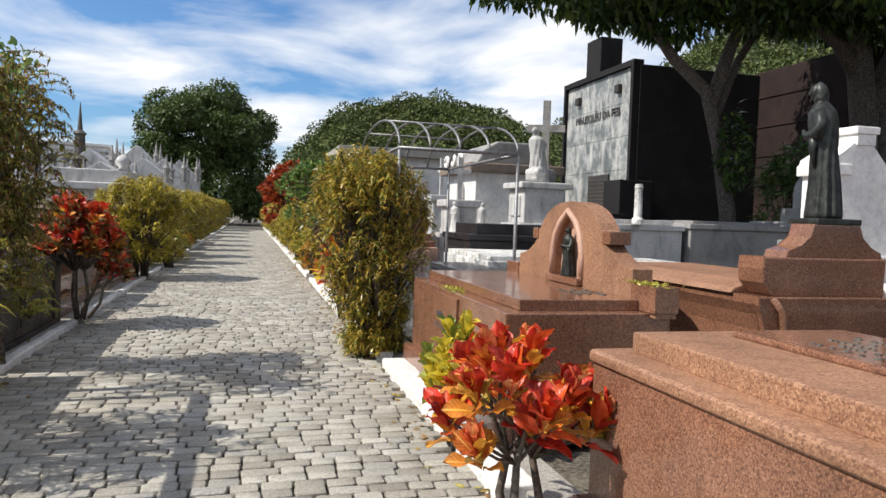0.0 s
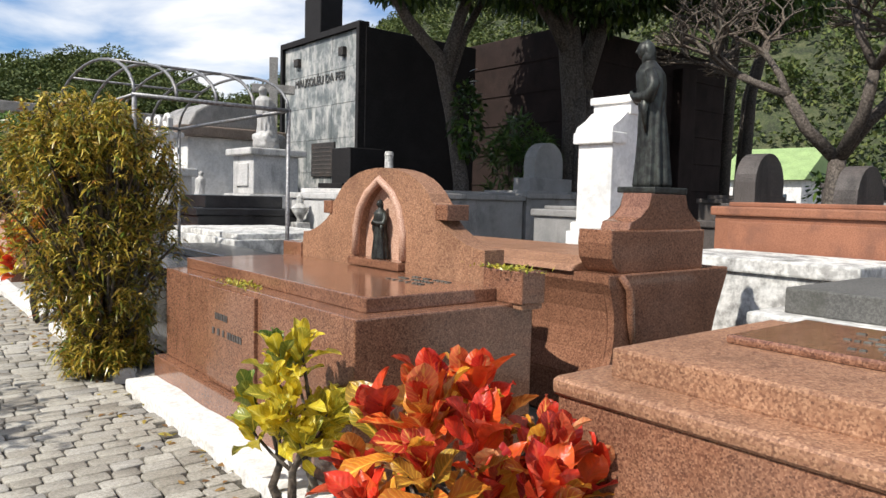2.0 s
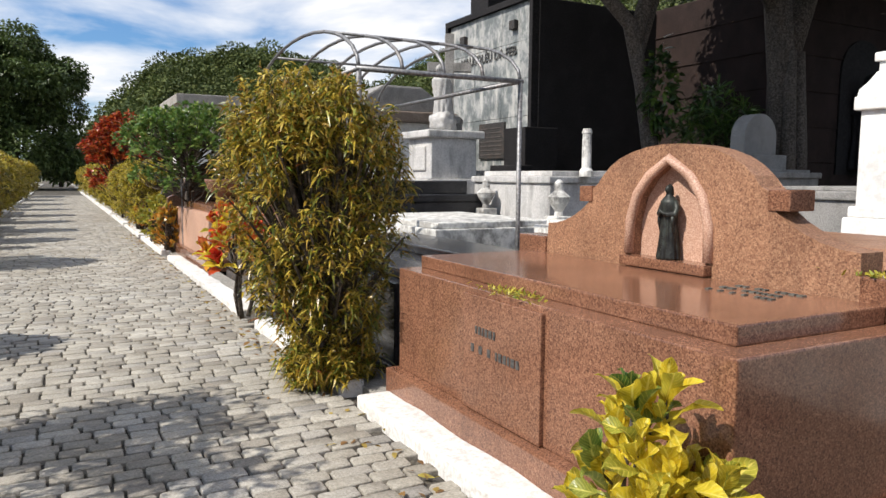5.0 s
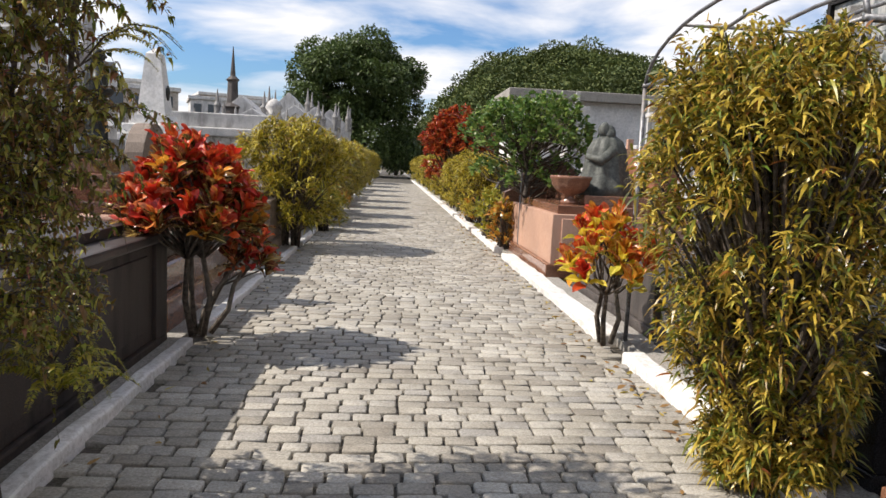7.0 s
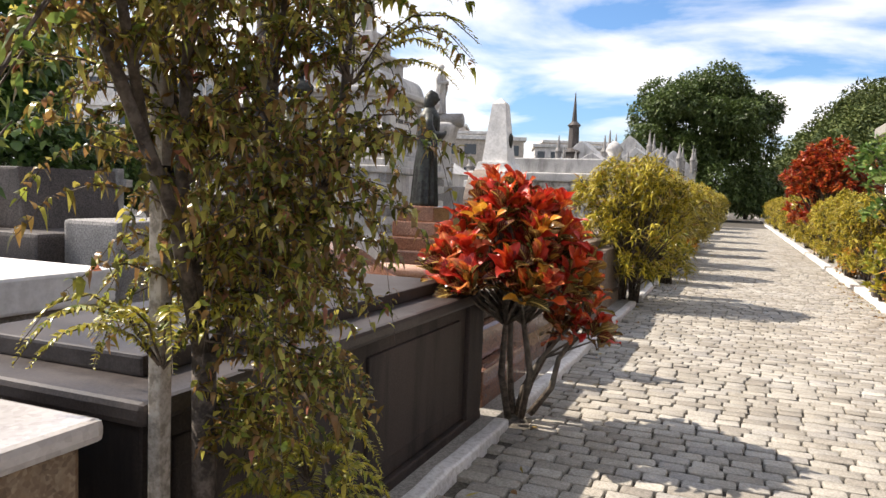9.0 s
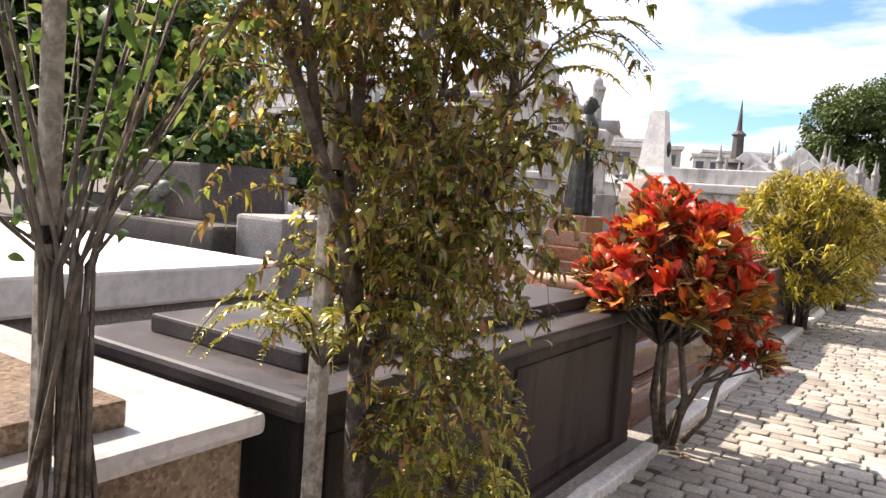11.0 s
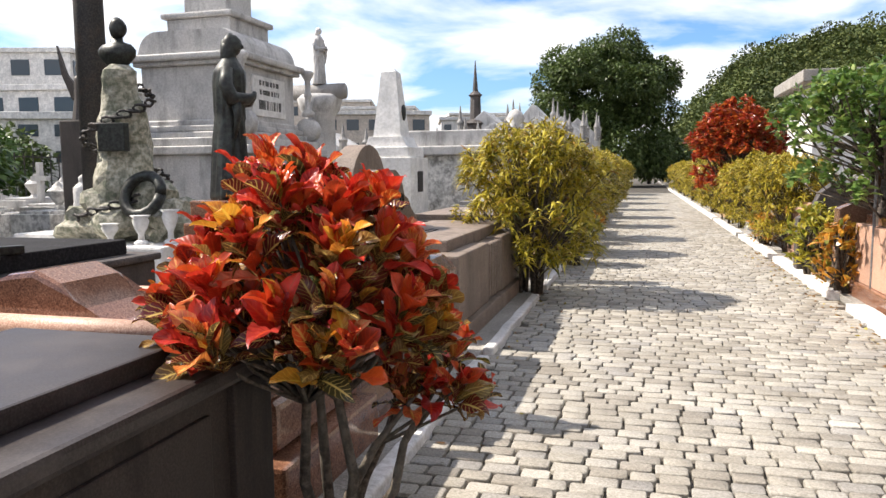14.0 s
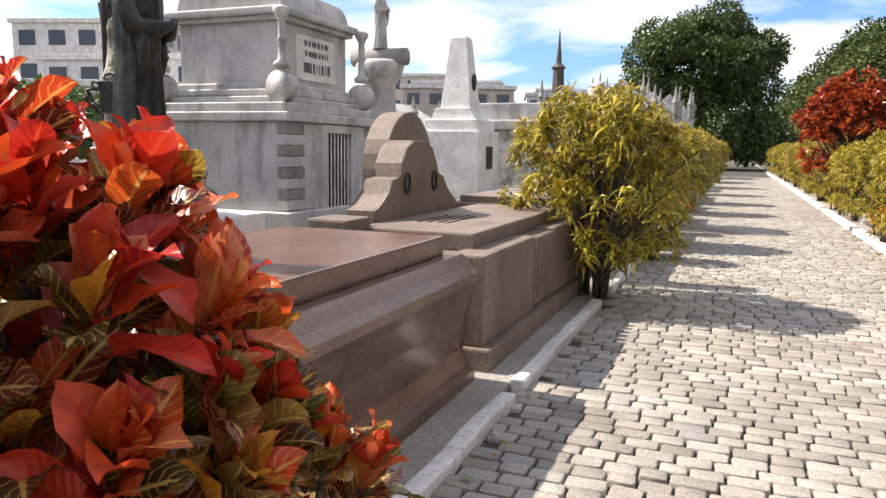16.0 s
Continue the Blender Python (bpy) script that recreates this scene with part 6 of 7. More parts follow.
# weeping croton tree over the left kerb
WT = thing("weeping_croton_tree", -2.12, 6.95, 0.0, "tall bushy croton with twisted brown-green leaves on a forking trunk", "tree")
r = np.random.default_rng(44)
bases, ways, lens = [], [], []
part("trunk", tube(NB(), [(0.03, 0.02, 0), (0.0, -0.02, 0.5), (0.0, -0.03, 1.02)], [0.042, 0.036, 0.034], 9), "grey_bark", WT, "", True)
BOUGHS = [[(0, -0.03, 0.98), (0.02, -0.17, 1.4), (0.0, -0.4, 1.85), (-0.05, -0.8, 2.45)],
         [(0, -0.03, 1.0), (-0.03, -0.09, 1.5), (0.02, -0.12, 1.9), (0.05, -0.2, 2.75)],
         [(0, -0.02, 1.0), (0.1, 0.14, 1.25), (0.2, 0.32, 1.55), (0.22, 0.42, 2.4)],
         [(0.02, 0.1, 1.18), (0.05, 0.17, 1.6), (0.08, 0.2, 2.0), (0.1, 0.3, 2.65)],
         [(0.0, -0.25, 1.6), (0.1, -0.45, 2.0), (0.1, -0.75, 2.25), (0.15, -1.05, 2.5)],
         [(-0.02, -0.08, 1.4), (-0.15, 0.0, 1.8), (-0.2, 0.05, 2.2), (-0.25, 0.1, 2.7)]]
for k, pts in enumerate(BOUGHS):
    rad = 0.023 if k < 3 else 0.014
    part("limb", tube(NB(), pts, [rad, rad * 0.85, rad * 0.65, rad * 0.3], 7), "grey_bark", WT, "", True)
bm = NB()


def arc(p0, p1, p2, p3):
    """Five points along a smooth bent line."""
    return [(1 - s) ** 3 * p0 + 3 * s * (1 - s) ** 2 * p1 + 3 * s * s * (1 - s) * p2 + s ** 3 * p3 for s in (0, 0.25, 0.5, 0.75, 1)]


def spray(p0, p1, p2, p3, n, rad, low, high):
    """One leafy twig along a bent line."""
    tube(bm, arc(p0, p1, p2, p3), [rad, rad * 0.85, rad * 0.65, rad * 0.45, rad * 0.3], 4)
    s = r.uniform(0.08, 1, n)[:, None]
    bases.append((1 - s) ** 3 * p0 + 3 * s * (1 - s) ** 2 * p1 + 3 * s * s * (1 - s) * p2 + s ** 3 * p3)
    ways.append(r.normal(0, 1, (n, 3)) * (0.9, 0.9, 0.7) + (0, 0, -0.1))
    lens.append(r.uniform(low, high, n))


for k in range(640):
    pts = np.array(BOUGHS[k % 6])
    u = r.uniform(0.25, 3.0)
    g = int(min(u, 2))
    p0 = pts[g] + (pts[g + 1] - pts[g]) * (u - g)
    a = r.uniform(0, 6.28)
    d = np.array((math.cos(a), math.sin(a), 0))
    reach, rise = r.uniform(0.16, 0.42), r.uniform(0.06, 0.24)
    if k % 6 == 0:
        p0 = np.array((0.03, r.uniform(-0.1, 0.3), r.uniform(0.75, 1.4)))
        a = r.uniform(-0.3, 2.2)
        d = np.array((math.cos(a), math.sin(a), 0))
        rise = r.uniform(-0.05, 0.1)
    if k % 5 == 2:
        p0 = np.array((r.uniform(-0.25, 0.2), r.uniform(-1.15, 0.5), r.uniform(1.95, 2.5)))
    hang = r.uniform(0.3, 0.6) if k % 7 == 0 and p0[1] > 0 else r.uniform(0.04, 0.22)
    p1 = p0 + d * reach * 0.4 + np.array((0, 0, rise))
    p2 = p0 + d * reach * 0.85 + np.array((0, 0, rise * 0.9))
    spray(p0, p1, p2, p2 + d * 0.07 + np.array((0, 0, -hang)), 50, 0.0035, 0.017, 0.037)
tagged(part("branch_mass", bm, "bark", WT), kind="stuff")
bases, ways, lens = np.concatenate(bases), np.concatenate(ways), np.concatenate(lens)
n = len(bases)
leaf_mesh("leaves", bases, ways, lens, lens * r.uniform(0.4, 0.7, n), r.uniform(-0.4, 1.4, n), "fol_twist", WT, 0.9, rng=r)
# feathery fronds in rosettes: leaflets in two rows on an arching rib
bases, ways, lens = [], [], []
bm = NB()
for cx, cy, cz, ln, cnt in ((0.26, 0.3, 1.8, 0.46, 10), (0.17, 0.27, 0.42, 0.34, 18), (0.14, 0.3, 0.55, 0.3, 10), (-0.06, -0.12, 0.98, 0.36, 12), (-0.05, 0.02, 1.12, 0.3, 8), (0.1, 0.05, 2.0, 0.4, 9)):
    for k in range(cnt):
        a = 6.283 * k / cnt + r.uniform(-0.3, 0.3)
        d, e = np.array((math.cos(a), math.sin(a), 0)), np.array((-math.sin(a), math.cos(a), 0))
        p0 = np.array((cx, cy, cz))
        lk, up = ln * r.uniform(0.75, 1.1), r.uniform(0.12, 0.26)
        p1, p2, p3 = p0 + d * lk * 0.3 + (0, 0, up), p0 + d * lk * 0.75 + (0, 0, up * 1.05), p0 + d * lk + (0, 0, up * 0.3)
        tube(bm, arc(p0, p1, p2, p3), [0.004, 0.0035, 0.003, 0.002, 0.001], 4)
        m = 96
        s = np.repeat(np.linspace(0.12, 1, m // 2), 2)[:, None]
        sg = np.tile([1.0, -1.0], m // 2)[:, None]
        bases.append((1 - s) ** 3 * p0 + 3 * s * (1 - s) ** 2 * p1 + 3 * s * s * (1 - s) * p2 + s ** 3 * p3)
        ways.append(e * sg + d * 0.5 + r.normal(0, 0.2, (m, 3)) + (0, 0, -0.15))
        lens.append((0.012 + 0.024 * np.sin(np.pi * s[:, 0] ** 0.8)) * r.uniform(0.8, 1.1, m))
tagged(part("frond_ribs", bm, "bark", WT), kind="stuff")
bases, ways, lens = np.concatenate(bases), np.concatenate(ways), np.concatenate(lens)
n = len(bases)
leaf_mesh("fronds", bases, ways, lens, lens * 0.28, r.uniform(0, 0.5, n), "fol_yellow", WT, rng=r, label="yellow-green feathery fronds")
n = 130
leaf_mesh("broad_leaves", np.stack([r.uniform(-0.2, 0.35, n), r.uniform(-1.15, 0.55, n), r.uniform(2.1, 2.9, n)], 1), r.normal(0, 1, (n, 3)) + (0, 0, -0.2), r.uniform(0.07, 0.12, n), r.uniform(0.035, 0.055, n), r.uniform(0, 0.4, n), "fol_fresh", WT, rng=r, label="fresh green broad leaves at the top")

# bare-stemmed shrub tied to a second stake
s2 = thing("plant_stake", -2.2, 6.08, 0.0, "slender timber stake with a black tie", "stake")
part("post", box(NB(), -0.016, -0.016, -0.02, 0.016, 0.016, 2.3, 0.004), "stake_wood", s2)
part("tie", box(NB(), -0.021, -0.021, 1.34, 0.021, 0.021, 1.375, 0.004), "black_granite", s2, "black tie round the stake")
TS = thing("tied_shrub", -2.16, 6.1, 0.0, "straggly shrub of bare brown stems with few green leaves", "shrub")
tips = []
for k in range(26):
    a = r.uniform(0, 6.28)
    q = r.uniform(0.01, 0.05)
    tip = np.array((r.uniform(-0.3, 0.3), r.uniform(-0.4, 0.4), r.uniform(1.5, 2.45)))
    p1 = np.array((q * math.cos(a) * 2, q * math.sin(a) * 2, 0.7))
    p2 = np.array((q * math.cos(a + 1.5), q * math.sin(a + 1.5), 1.3))
    part("stem", tube(NB(), [(q * math.cos(a), q * math.sin(a), 0), p1, p2, tip], [0.008, 0.007, 0.005, 0.002], 5), "bark", TS, "", True)
    for u in r.uniform(0.3, 1.05, 26):
        tips.append(p2 + (tip - p2) * u)
tips = np.array(tips)
n = len(tips)
leaf_mesh("leaves", tips + r.normal(0, 0.03, (n, 3)), r.normal(0, 1, (n, 3)) + (0, 0, 0.2), r.uniform(0.03, 0.062, n), r.uniform(0.012, 0.024, n), r.uniform(0, 0.6, n), "fol_fresh", TS, rng=r)
stk = thing("plant_stake", -2.2, 6.84, 0.0, "squared weathered timber stake beside the weeping tree", "stake")
part("post", box(NB(), -0.022, -0.022, -0.02, 0.022, 0.022, 2.7, 0.006), "stake_wood", stk)
part("tie", box(NB(), -0.027, -0.027, 1.5, 0.027, 0.027, 1.53, 0.004), "black_granite", stk, "dark tie round the stake")
shrub("croton_shrub", -2.25, 4.6, 0.0, "narrow-leaved croton at the kerb with drooping leaves", 2.1, 0.8, "fol_narrow", 150, 20, 0.2, 0.022, 45, 0.3, 0.8)
rail = thing("trellis_rail", -2.15, 4.9, 0.0, "timber trellis rail on two posts along the kerb", "trellis")
part("rail", box(NB(), -0.04, -1.35, 1.86, 0.04, 0.95, 1.95, 0.01), "stake_wood", rail)
part("post", box(NB(), -0.04, -1.3, 0, 0.04, -1.22, 1.86, 0.01), "stake_wood", rail)
part("post", box(NB(), -0.04, 0.85, 0, 0.04, 0.93, 1.86, 0.01), "stake_wood", rail)


def tree(name, x, y, z, label, trunk, crown, n, mat, llen, lwid, seed, bark="bark"):
    """trunk: list of (points, radii). crown: list of (x, y, z, rx, ry, rz) masses filled with leaves, denser at their skins."""
    t = thing(name, x, y, z, label, "tree")
    r = np.random.default_rng(seed)
    for pts, rad in trunk:
        part("limb", tube(NB(), pts, rad, 9), bark, t, "", True)
    vol = np.array([c[3] * c[4] * c[5] for c in crown]) ** 0.67
    cnt = (n * vol / vol.sum()).astype(int)
    B, W = [], []
    for c, k in zip(crown, cnt):
        d = r.normal(0, 1, (k, 3))
        d /= np.linalg.norm(d, axis=1, keepdims=True)
        u = r.uniform(0.35, 1.0, k) ** 0.5
        lump_k = np.array([1 + 0.3 * noise.noise(Vector(v) * 2.3 + Vector((seed, c[0], c[1]))) for v in d])
        B.append(np.array(c[:3]) + d * (u * lump_k)[:, None] * np.array(c[3:]))
        W.append(d + r.normal(0, 0.7, (k, 3)) + (0, 0, -0.15))
    B, W = np.concatenate(B), np.concatenate(W)
    k = len(B)
    leaf_mesh("crown", B, W, r.uniform(0.6, 1.2, k) * llen, r.uniform(0.7, 1.2, k) * lwid, r.uniform(0, 0.5, k), mat, t, rng=r, plain=llen > 0.25)
    return t


# great dark tree at the end of the lane
masses = []
rg = np.random.default_rng(50)
for k in range(34):
    a = k * 2.4
    q = 6.6 * math.sqrt((k + 0.5) / 34)
    e = math.sqrt(1 - (q / 7.6) ** 2)
    masses.append((q * math.cos(a), q * math.sin(a), 8.4 + 6.0 * e * rg.uniform(0.4, 1.0) * (1 if k % 3 else -0.25), 2.1, 2.1, 1.7))
for k in range(10):
    a = k * 0.63
    masses.append((5.5 * math.cos(a), 5.5 * math.sin(a), 3.6, 2.2, 2.2, 2.6))
tree("fig_tree", -4.5, 84, 0, "huge round dark-leaved tree closing the lane", [([(0, 0, 0), (0.2, 0, 3), (0, 0, 6)], [1.0, 0.8, 0.7]), ([(0, 0, 5), (3, 1, 8), (5, 1, 10)], [0.5, 0.35, 0.2]), ([(0, 0, 5), (-3, -1, 8), (-5, 0, 10)], [0.5, 0.35, 0.2]), ([(0, 0, 5), (0, 0, 9), (1, 0, 13)], [0.5, 0.35, 0.2])],
     masses, 85000, "fol_dark", 0.34, 0.24, 51)
for k, (x, y, s) in enumerate(((-8.5, 80, 3.2), (3.5, 84, 3.0), (-16, 92, 4.0), (8, 95, 4.0), (-26, 100, 4.5), (0, 100, 4.0), (-13, 60, 3.0), (-17, 66, 3.4), (-32, 62, 4.5), (-40, 44, 4.5), (-34, 36, 4.2))):
    tree("small_tree", x, y, 0, "dark green bushy broadleaf tree", [([(0, 0, 0), (0, 0, s * 0.6)], [0.2, 0.15])], [(0, 0, s * 0.62, s * 0.62, s * 0.62, s * 0.5), (s * 0.4, 0, s * 0.5, s * 0.4, s * 0.4, s * 0.4), (-s * 0.4, 0.2, s * 0.75, s * 0.4, s * 0.4, s * 0.4)], 1800, "fol_dark" if k % 2 else "fol_hedge", 0.5, 0.3, 60 + k)

for k, (x, y, s) in enumerate(((-15, 15, 3.4), (-15.5, 18.8, 2.9), (-18, 12, 3.6), (-19.5, 15.5, 7.2), (-21, 11, 7.6), (-17.5, 8.0, 6.5))):
    tree("garden_tree", x, y, 0, "leafy green garden tree behind the graves", [([(0, 0, 0), (0.1, 0, s * 0.6)], [0.14, 0.1])], [(0, 0, s * 0.68, s * 0.55, s * 0.55, s * 0.36), (s * 0.4, 0, s * 0.6, s * 0.36, s * 0.4, s * 0.26), (-s * 0.4, 0.2, s * 0.75, s * 0.4, s * 0.4, s * 0.25)], int(8000 * (s / 3.4) ** 2), "fol_hedge", 0.15 + 0.012 * s, 0.08 + 0.01 * s, 80 + k)

# fig trees by the mausoleum
tree("fig_tree", 9.8, 13.0, 0, "leaning fig tree with climbing leaves on its trunk",
     [([(0, 0, 0), (-0.05, 0, 1.8), (-0.35, 0, 3.2), (-0.7, 0, 4.3), (-1.5, 0, 4.9), (-2.4, 0, 5.9)], [0.24, 0.17, 0.15, 0.14, 0.12, 0.08]), ([(-0.6, 0, 4.0), (-0.2, 0, 5.2), (0.4, 0, 6.6)], [0.16, 0.13, 0.08]), ([(-0.5, 0, 3.7), (0.2, 0.3, 5.0), (1.2, 0.3, 6.6)], [0.1, 0.09, 0.06])],
     [(-2.6, -0.6, 7.0, 2.6, 2.2, 1.3), (-0.2, -0.3, 7.6, 2.8, 2.2, 1.4), (-1.6, 0, 5.9, 1.0, 1.0, 0.7), (-4.6, -1.2, 6.3, 2.0, 1.8, 0.9), (-0.15, -0.25, 3.1, 0.35, 0.3, 0.85), (-3.0, 0, 6.0, 1.1, 1.0, 0.6), (1.5, -1.0, 6.9, 2.2, 1.8, 1.0), (0.6, -0.6, 6.2, 2.0, 1.6, 0.7), (2.9, -0.8, 6.3, 2.2, 1.8, 0.8), (-1.8, -0.9, 6.3, 1.6, 1.5, 0.7)], 36000, "fol_ficus", 0.2, 0.09, 71, "grey_bark")
tree("fig_tree", 12.7, 12.4, 0, "thick old fig tree with roots grown together",
     [([(0, 0, 0), (0, 0, 2.0), (-0.1, 0, 3.5), (-0.4, 0, 5.3), (-1.2, 0, 6.6)], [0.5, 0.32, 0.28, 0.26, 0.18]), ([(0.25, -0.25, 0), (0.15, -0.3, 2), (0.1, -0.2, 4)], [0.2, 0.15, 0.12]), ([(-0.3, -0.3, 0), (-0.2, -0.3, 2), (-0.15, -0.2, 4)], [0.2, 0.15, 0.12]), ([(0, 0, 4.0), (0.7, 0, 5.6), (1.6, 0, 7.0)], [0.28, 0.22, 0.15]), ([(-0.2, 0, 4.6), (-0.9, 0, 5.4), (-2.2, 0, 6.2)], [0.18, 0.15, 0.1])],
     [(0, 0, 8.2, 3.2, 2.6, 1.6), (2.6, 0, 7.8, 2.4, 2.2, 1.2), (-2.4, 0, 7.4, 2.2, 2.0, 1.2), (4.5, 0, 7.9, 2.4, 2.0, 1.3), (0.8, -1.2, 6.9, 1.8, 1.4, 0.8), (3.6, -1.6, 6.9, 2.4, 1.8, 0.9), (6.6, -1.0, 7.4, 2.6, 2.0, 1.2), (-1.5, -2.2, 6.3, 2.0, 1.6, 0.8)], 34000, "fol_ficus", 0.2, 0.09, 72, "grey_bark")
tree("fig_tree", 21.6, 14.2, 0, "tall dark tree of many upright trunks behind the brown mausoleum",
     [([(dx, dy, 0), (dx * 1.2, dy * 1.2, 5.0), (dx * 2.2, dy * 2.0, 8.6)], [0.2, 0.16, 0.09]) for dx, dy in ((0, 0), (0.7, 0.3), (-0.6, 0.4), (0.4, -0.8), (-0.5, -0.7), (1.1, -0.3))],
     [(0, 0, 10.0, 3.6, 3.4, 1.7), (2.6, -2.6, 9.6, 2.6, 2.6, 1.4), (-2.6, 1.8, 9.8, 2.8, 2.6, 1.5), (1.5, -5.0, 9.3, 2.4, 2.4, 1.1), (0.2, -1.4, 8.8, 2.4, 2.2, 0.8)], 22000, "fol_ficus", 0.24, 0.11, 74, "grey_bark")
# Gold-brown leaves take the hedge's dark green, which stands in for canopy shade.
shrub("dracaena", 11.4, 12.9, 0.0, "dracaena against the mausoleum wall, coloured dark green for tree shade", 3.3, 0.75, "fol_hedge", 60, 18, 0.5, 0.05, 73, 0.55, 0.6, stem_n=4)


def bare_tree(x, y, z, label, height, spread, seed, depth=6, r0=0.28):
    """A leafless frangipani: stout trunk forking again and again into blunt twigs."""
    t = thing("frangipani_tree", x, y, z, label, "tree", "bare frangipani trees")
    rb = random.Random(seed)
    trunk, twigs = NB(), NB()

    def grow(p, d, ln, rad, lev):
        mid = p + d * ln * 0.5 + Vector((rb.uniform(-1, 1), rb.uniform(-1, 1), 0)) * ln * 0.08
        q = p + d * ln
        tube(trunk if lev < 3 else twigs, [p, mid, q], [rad, rad * 0.88, rad * 0.75], 8 if lev < 3 else 5)
        if lev >= depth:
            return
        for k in range(3 if lev in (0, 1, 2, 3, 5) else 2):
            a = rb.uniform(0, 6.28)
            nd = (d + Vector((math.cos(a), math.sin(a), rb.uniform(-0.15, 0.35))) * rb.uniform(0.65, 1.0) * spread).normalized()
            grow(q, nd, ln * rb.uniform(0.6, 0.78), rad * (0.62 if lev < 2 else 0.7), lev + 1)
    grow(Vector((0, 0, 0)), Vector((0.02, 0, 1)), height, r0, 0)
    part("trunk", trunk, "grey_bark", t, "", True)
    tagged(part("twig_mass", twigs, "bark", t), kind="stuff")
    return t


bare_tree(13.0, 6.8, 0, "bare frangipani tree with blunt forking twigs", 2.3, 1.05, 3, 8, 0.19)
bare_tree(11.6, 3.7, 0, "thick bare frangipani tree with spreading blunt twigs", 2.4, 1.15, 8, 8, 0.24)
bare_tree(13.5, -0.5, 0, "thick bare frangipani tree with spreading blunt twigs", 2.4, 1.15, 15, 8, 0.3)
hd = thing("hedge", 20, 1.0, 0, "clipped bright green hedge behind the graves", "hedge")
n = 9000
r = np.random.default_rng(80)
leaf_mesh("leaves", np.stack([r.uniform(-1.2, 1.2, n), r.uniform(-9, 9, n), 2.4 * r.uniform(0.0, 1, n) ** 0.6 - 0.08], 1), r.normal(0, 1, (n, 3)) + (0, 0, 0.3), r.uniform(0.15, 0.3, n), r.uniform(0.1, 0.16, n), r.uniform(0, 0.3, n), "fol_hedge", hd, rng=r)


# ---- hills ----
def hill(name, label, prof, r0, r1, r2, seed, clumps, size):
    """prof: bearing east of the lane's line and elevation of the ridge, in degrees. A slope from r0 up to the ridge at r1, and down to r2."""
    bearings = [p[0] for p in prof]
    elev = [p[1] for p in prof]
    na, nr = 90, 24
    verts, faces = [], []

    def ground_at(a, q):
        top = r1 * math.tan(radians(np.interp(a, bearings, elev)))
        f = (q - r0) / (r1 - r0) if q < r1 else 1 - 0.6 * (q - r1) / (r2 - r1)
        f = max(0.0, min(1.0, f)) ** 0.85
        x, y = q * math.sin(radians(a)), q * math.cos(radians(a))
        return Vector((x, y, top * f * (1 + 0.1 * noise.noise(Vector((x * 0.012, y * 0.012, seed))) + 0.06 * noise.noise(Vector((x * 0.05, y * 0.05, seed)))) - 1.0))
    for i in range(na + 1):
        a = bearings[0] + (bearings[-1] - bearings[0]) * i / na
        for j in range(nr + 1):
            verts.append(ground_at(a, r0 + (r2 - r0) * j / nr))
    for i in range(na):
        for j in range(nr):
            k = i * (nr + 1) + j
            faces.append((k, k + 1, k + nr + 2, k + nr + 1))
    me = bpy.data.meshes.new(name)
    me.from_pydata([tuple(v) for v in verts], [], faces)
    me.materials.append(M["hill_soil"])
    me.shade_smooth()
    tagged(new(name, me), label, "hill", kind="structure")
    r = np.random.default_rng(seed)
    B, W = [], []
    for k in range(clumps):
        a = r.uniform(bearings[0], bearings[-1])
        q = r0 + (r1 * 1.04 - r0) * r.uniform(0, 1) ** 0.7
        c = ground_at(a, q)
        if c.z < 0.6:
            continue
        s = size * min(2.4, 0.75 * math.exp(r.normal(0, 0.42)))
        m = int((190 if r1 < 300 else 62) * (s / size) ** 1.6) + 12
        d = r.normal(0, 1, (m, 3))
        d /= np.linalg.norm(d, axis=1, keepdims=True)
        B.append(np.array(c) + np.array((0, 0, s * 0.4)) + d * s * (0.9, 0.9, 0.75) * r.uniform(0.72, 1.0, (m, 1)))
        W.append(d + r.normal(0, 0.5, (m, 3)))
    B, W = np.concatenate(B), np.concatenate(W)
    n = len(B)
    f = leaf_mesh("forest", B, W, r.uniform(0.6, 1.3, n) * size * (0.3 if r1 < 300 else 0.34), r.uniform(0.6, 1.1, n) * size * (0.23 if r1 < 300 else 0.26), r.uniform(0, 0.4, n), "fol_hill", None, rng=r, plain=True)
    tagged(f, "dense green forest covering the hillside", "forest", kind="stuff")


hill("backdrop_hill_near", "forested hill beyond the cemetery", [(0.5, 0), (3.0, 3.6), (6.9, 6.8), (10, 7.8), (13.6, 8.5), (17, 8.4), (19, 8.0), (22, 5.6), (27, 3.5), (34, 0.5)], 150, 270, 420, 5, 3000, 3.6)
hill("backdrop_hill_far", "high green mountainside with scrub and rock", [(16, 1.0), (20, 5), (26, 8.0), (34, 13), (42, 18), (52, 22), (62, 24), (74, 22), (86, 20), (100, 18), (118, 14)], 150, 420, 700, 9, 8200, 4.2)
rv = random.Random(77)
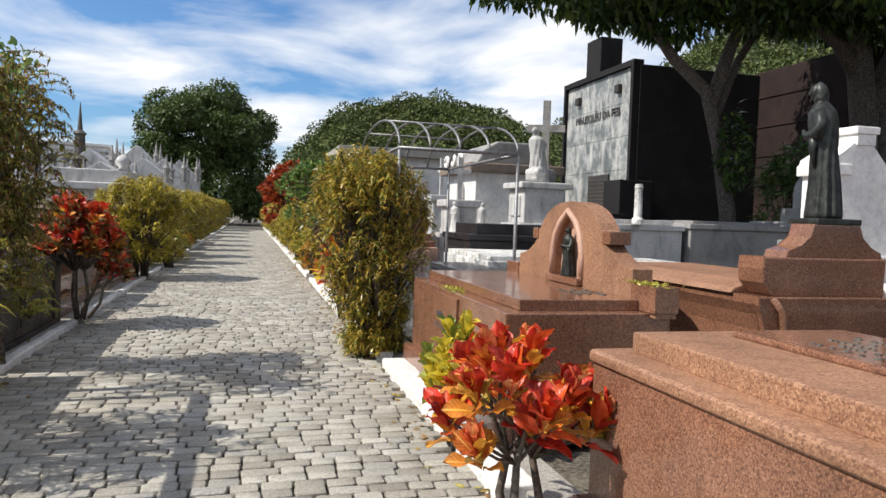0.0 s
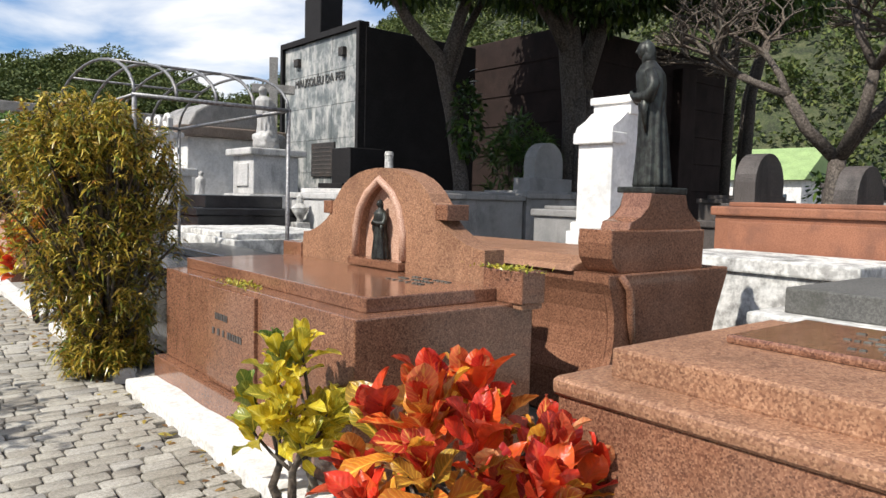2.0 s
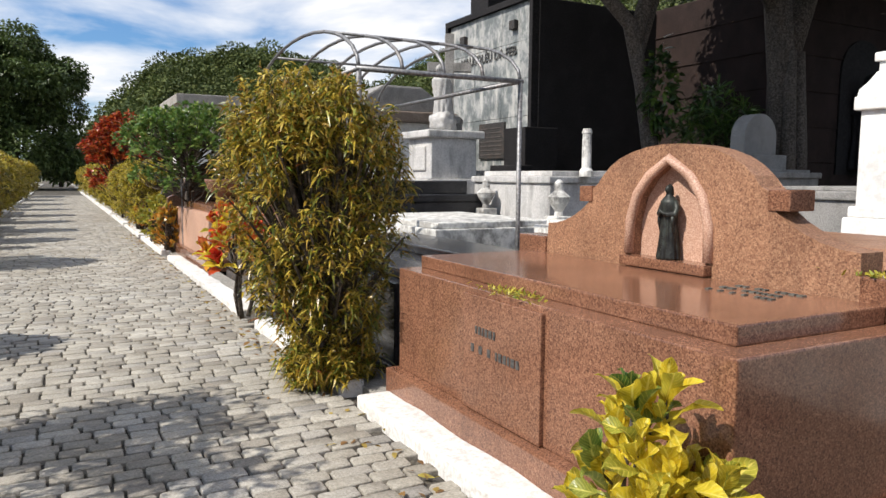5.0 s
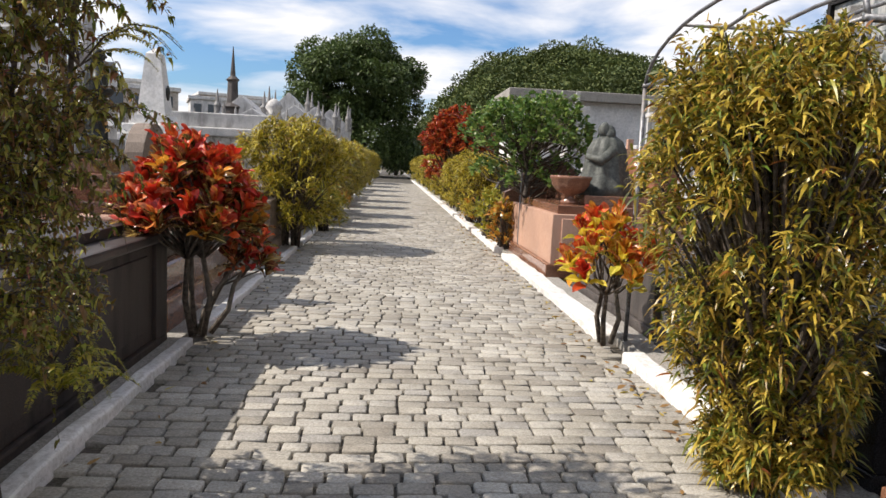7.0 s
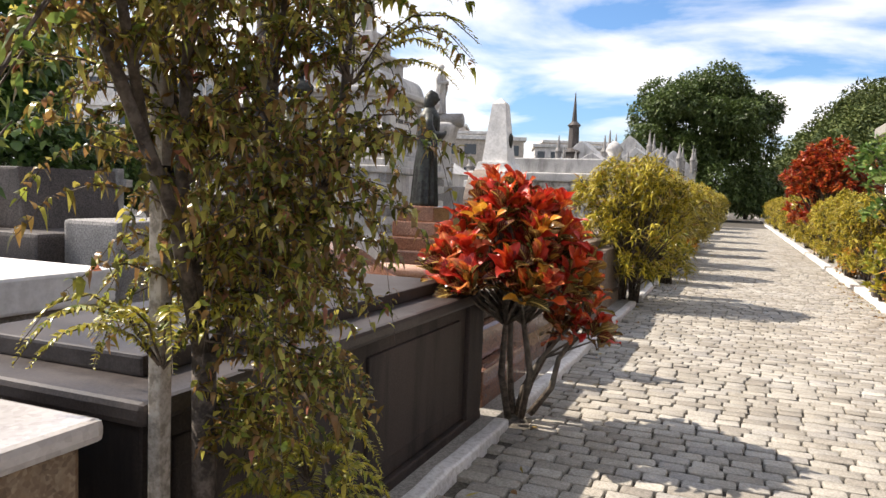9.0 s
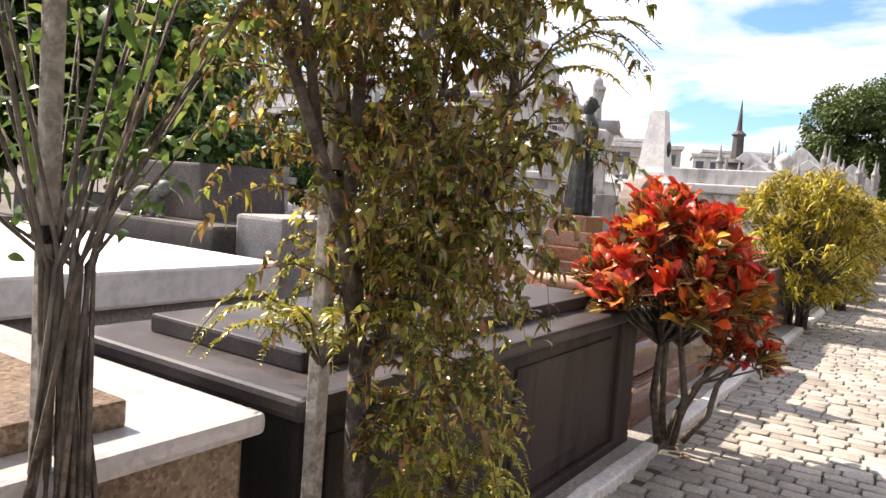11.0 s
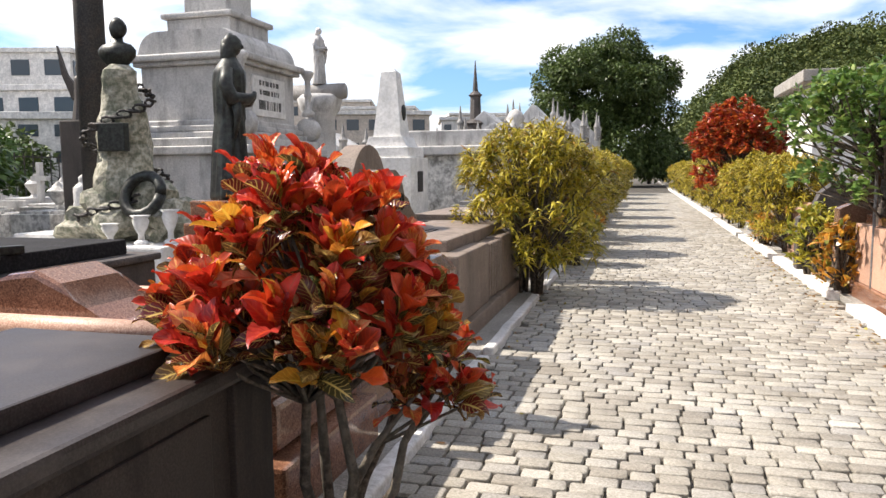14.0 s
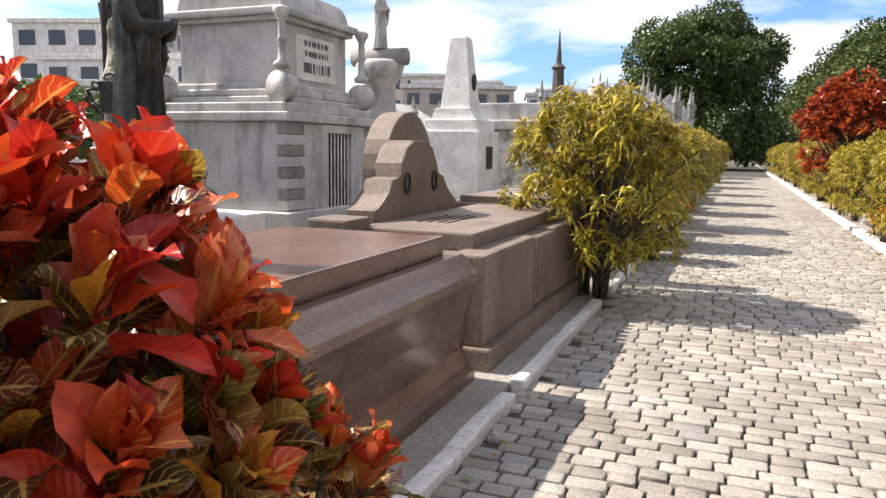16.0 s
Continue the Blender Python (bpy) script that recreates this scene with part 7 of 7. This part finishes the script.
for k in range(26):
    a = radians(rv.uniform(74, 84))
    q = rv.uniform(230, 300)
    zz = (q - 150) / 270 * 420 * math.tan(radians(21.0)) * 0.97
    g = thing("house", q * math.sin(a), q * math.cos(a), zz - 2, "small pale hillside house with flat roof", "house", "hillside houses", rv.uniform(0, 90))
    w, h = rv.uniform(3, 6), rv.uniform(3, 7)
    part("wall", box(NB(), -w, -w, -4, w, w, h, 0.05), rv.choice(("plaster", "plaster_tan", "pale_red")), g)
    part("roof", box(NB(), -w - 0.3, -w - 0.3, h, w + 0.3, w + 0.3, h + 0.5, 0.05), "plaster", g)
    part("window", box(NB(), -w - 0.05, -w * 0.5, h * 0.4, -w + 0.1, w * 0.2, h * 0.75, 0), "window_glass", g)

# ---- fallen leaves, then the cobbles ----
r = np.random.default_rng(90)
n = 420
side = r.random(n) < 0.8
fx = np.where(side, KR - np.abs(r.normal(0, 0.16, n)) - 0.02, KL + np.abs(r.normal(0, 0.2, n)) + 0.02)
lit = tagged(leaf_mesh("leaf_litter", np.stack([fx, r.uniform(0, 22, n), np.full(n, 0.012)], 1), r.normal(0, 1, (n, 3)) * (1, 1, 0.12), r.uniform(0.03, 0.09, n), r.uniform(0.015, 0.035, n), r.uniform(-0.1, 0.2, n), "fallen", None, rng=r), "dry brown leaves fallen along the kerb", "leaf litter", kind="stuff")


def cobble_shape(seed, w, d):
    """A hewn stone with rounded corners and a slightly domed, uneven top."""
    rc = random.Random(seed)
    c = 0.011
    ring = [(-w / 2 + c, -d / 2), (w / 2 - c, -d / 2), (w / 2, -d / 2 + c), (w / 2, d / 2 - c), (w / 2 - c, d / 2), (-w / 2 + c, d / 2), (-w / 2, d / 2 - c), (-w / 2, -d / 2 + c)]
    ring = [(x * rc.uniform(0.94, 1.02), y * rc.uniform(0.92, 1.03)) for x, y in ring]
    v, f = [], []
    for s, z in ((1.0, -0.05), (1.0, -0.003), (0.98, 0.003), (0.93, 0.005)):
        v += [(x * s, y * s, z + (rc.uniform(-0.003, 0.003) if z > 0 else 0)) for x, y in ring]
    for k in range(3):
        for i in range(8):
            f.append((k * 8 + i, k * 8 + (i + 1) % 8, k * 8 + 8 + (i + 1) % 8, k * 8 + 8 + i))
    f.append(tuple(range(24, 32)))
    return v, f


rc = random.Random(101)
SX, SY = 0.178, 0.117
shapes = [[cobble_shape(200 + 10 * k + j, SX * wk - 0.011, SY - 0.012) for j in range(4)] for k, wk in enumerate((0.8, 0.92, 1.0, 1.12, 1.25))]
meshes = []
for row in shapes:
    line = []
    for v, f in row:
        me = bpy.data.meshes.new("cobblestone")
        me.from_pydata(v, [], f)
        me.materials.append(M["cobble"])
        me.shade_smooth()
        line.append(me)
    meshes.append(line)
restv, restf = [], []
count = 0
y = -3.0
while y < 60:
    x = KL + 0.02 + rc.uniform(-0.12, 0.0)
    while x < KR - 0.05:
        k = rc.choice((0, 1, 1, 2, 2, 2, 3, 3, 4))
        w = SX * (0.8, 0.92, 1.0, 1.12, 1.25)[k]
        cx = x + w / 2
        if cx - w / 2 > KL - 0.08 and cx + w / 2 < KR + 0.1:
            wave = 0.03 * math.sin(cx * 2.1 + 0.7 * math.sin(y * 0.4))
            px, py = cx, y + wave + rc.uniform(-0.008, 0.008)
            pz, j, turn = rc.uniform(-0.004, 0.004), rc.randrange(4), rc.uniform(-0.04, 0.04)
            if 6.9 < y < 11.6 and count < 300 and cx > -1.6:
                ob = new("cobblestone", meshes[k][j])
                ob.parent = road
                ob.matrix_basis = Matrix.Translation((px, py, pz)) @ Matrix.Rotation(turn, 4, "Z")
                count += 1
            else:
                v, f = shapes[k][j]
                o = len(restv)
                ct, sn = math.cos(turn), math.sin(turn)
                restv += [(px + a * ct - b * sn, py + a * sn + b * ct, pz + c) for a, b, c in v]
                restf += [tuple(o + i for i in g) for g in f]
        x += w
    y += SY
me = bpy.data.meshes.new("cobblestones")
me.from_pydata(restv, [], restf)
me.materials.append(M["cobble"])
me.shade_smooth()
cs = new("cobblestones", me)
cs.parent = road
tagged(cs, "worn grey granite cobblestones", kind="stuff")
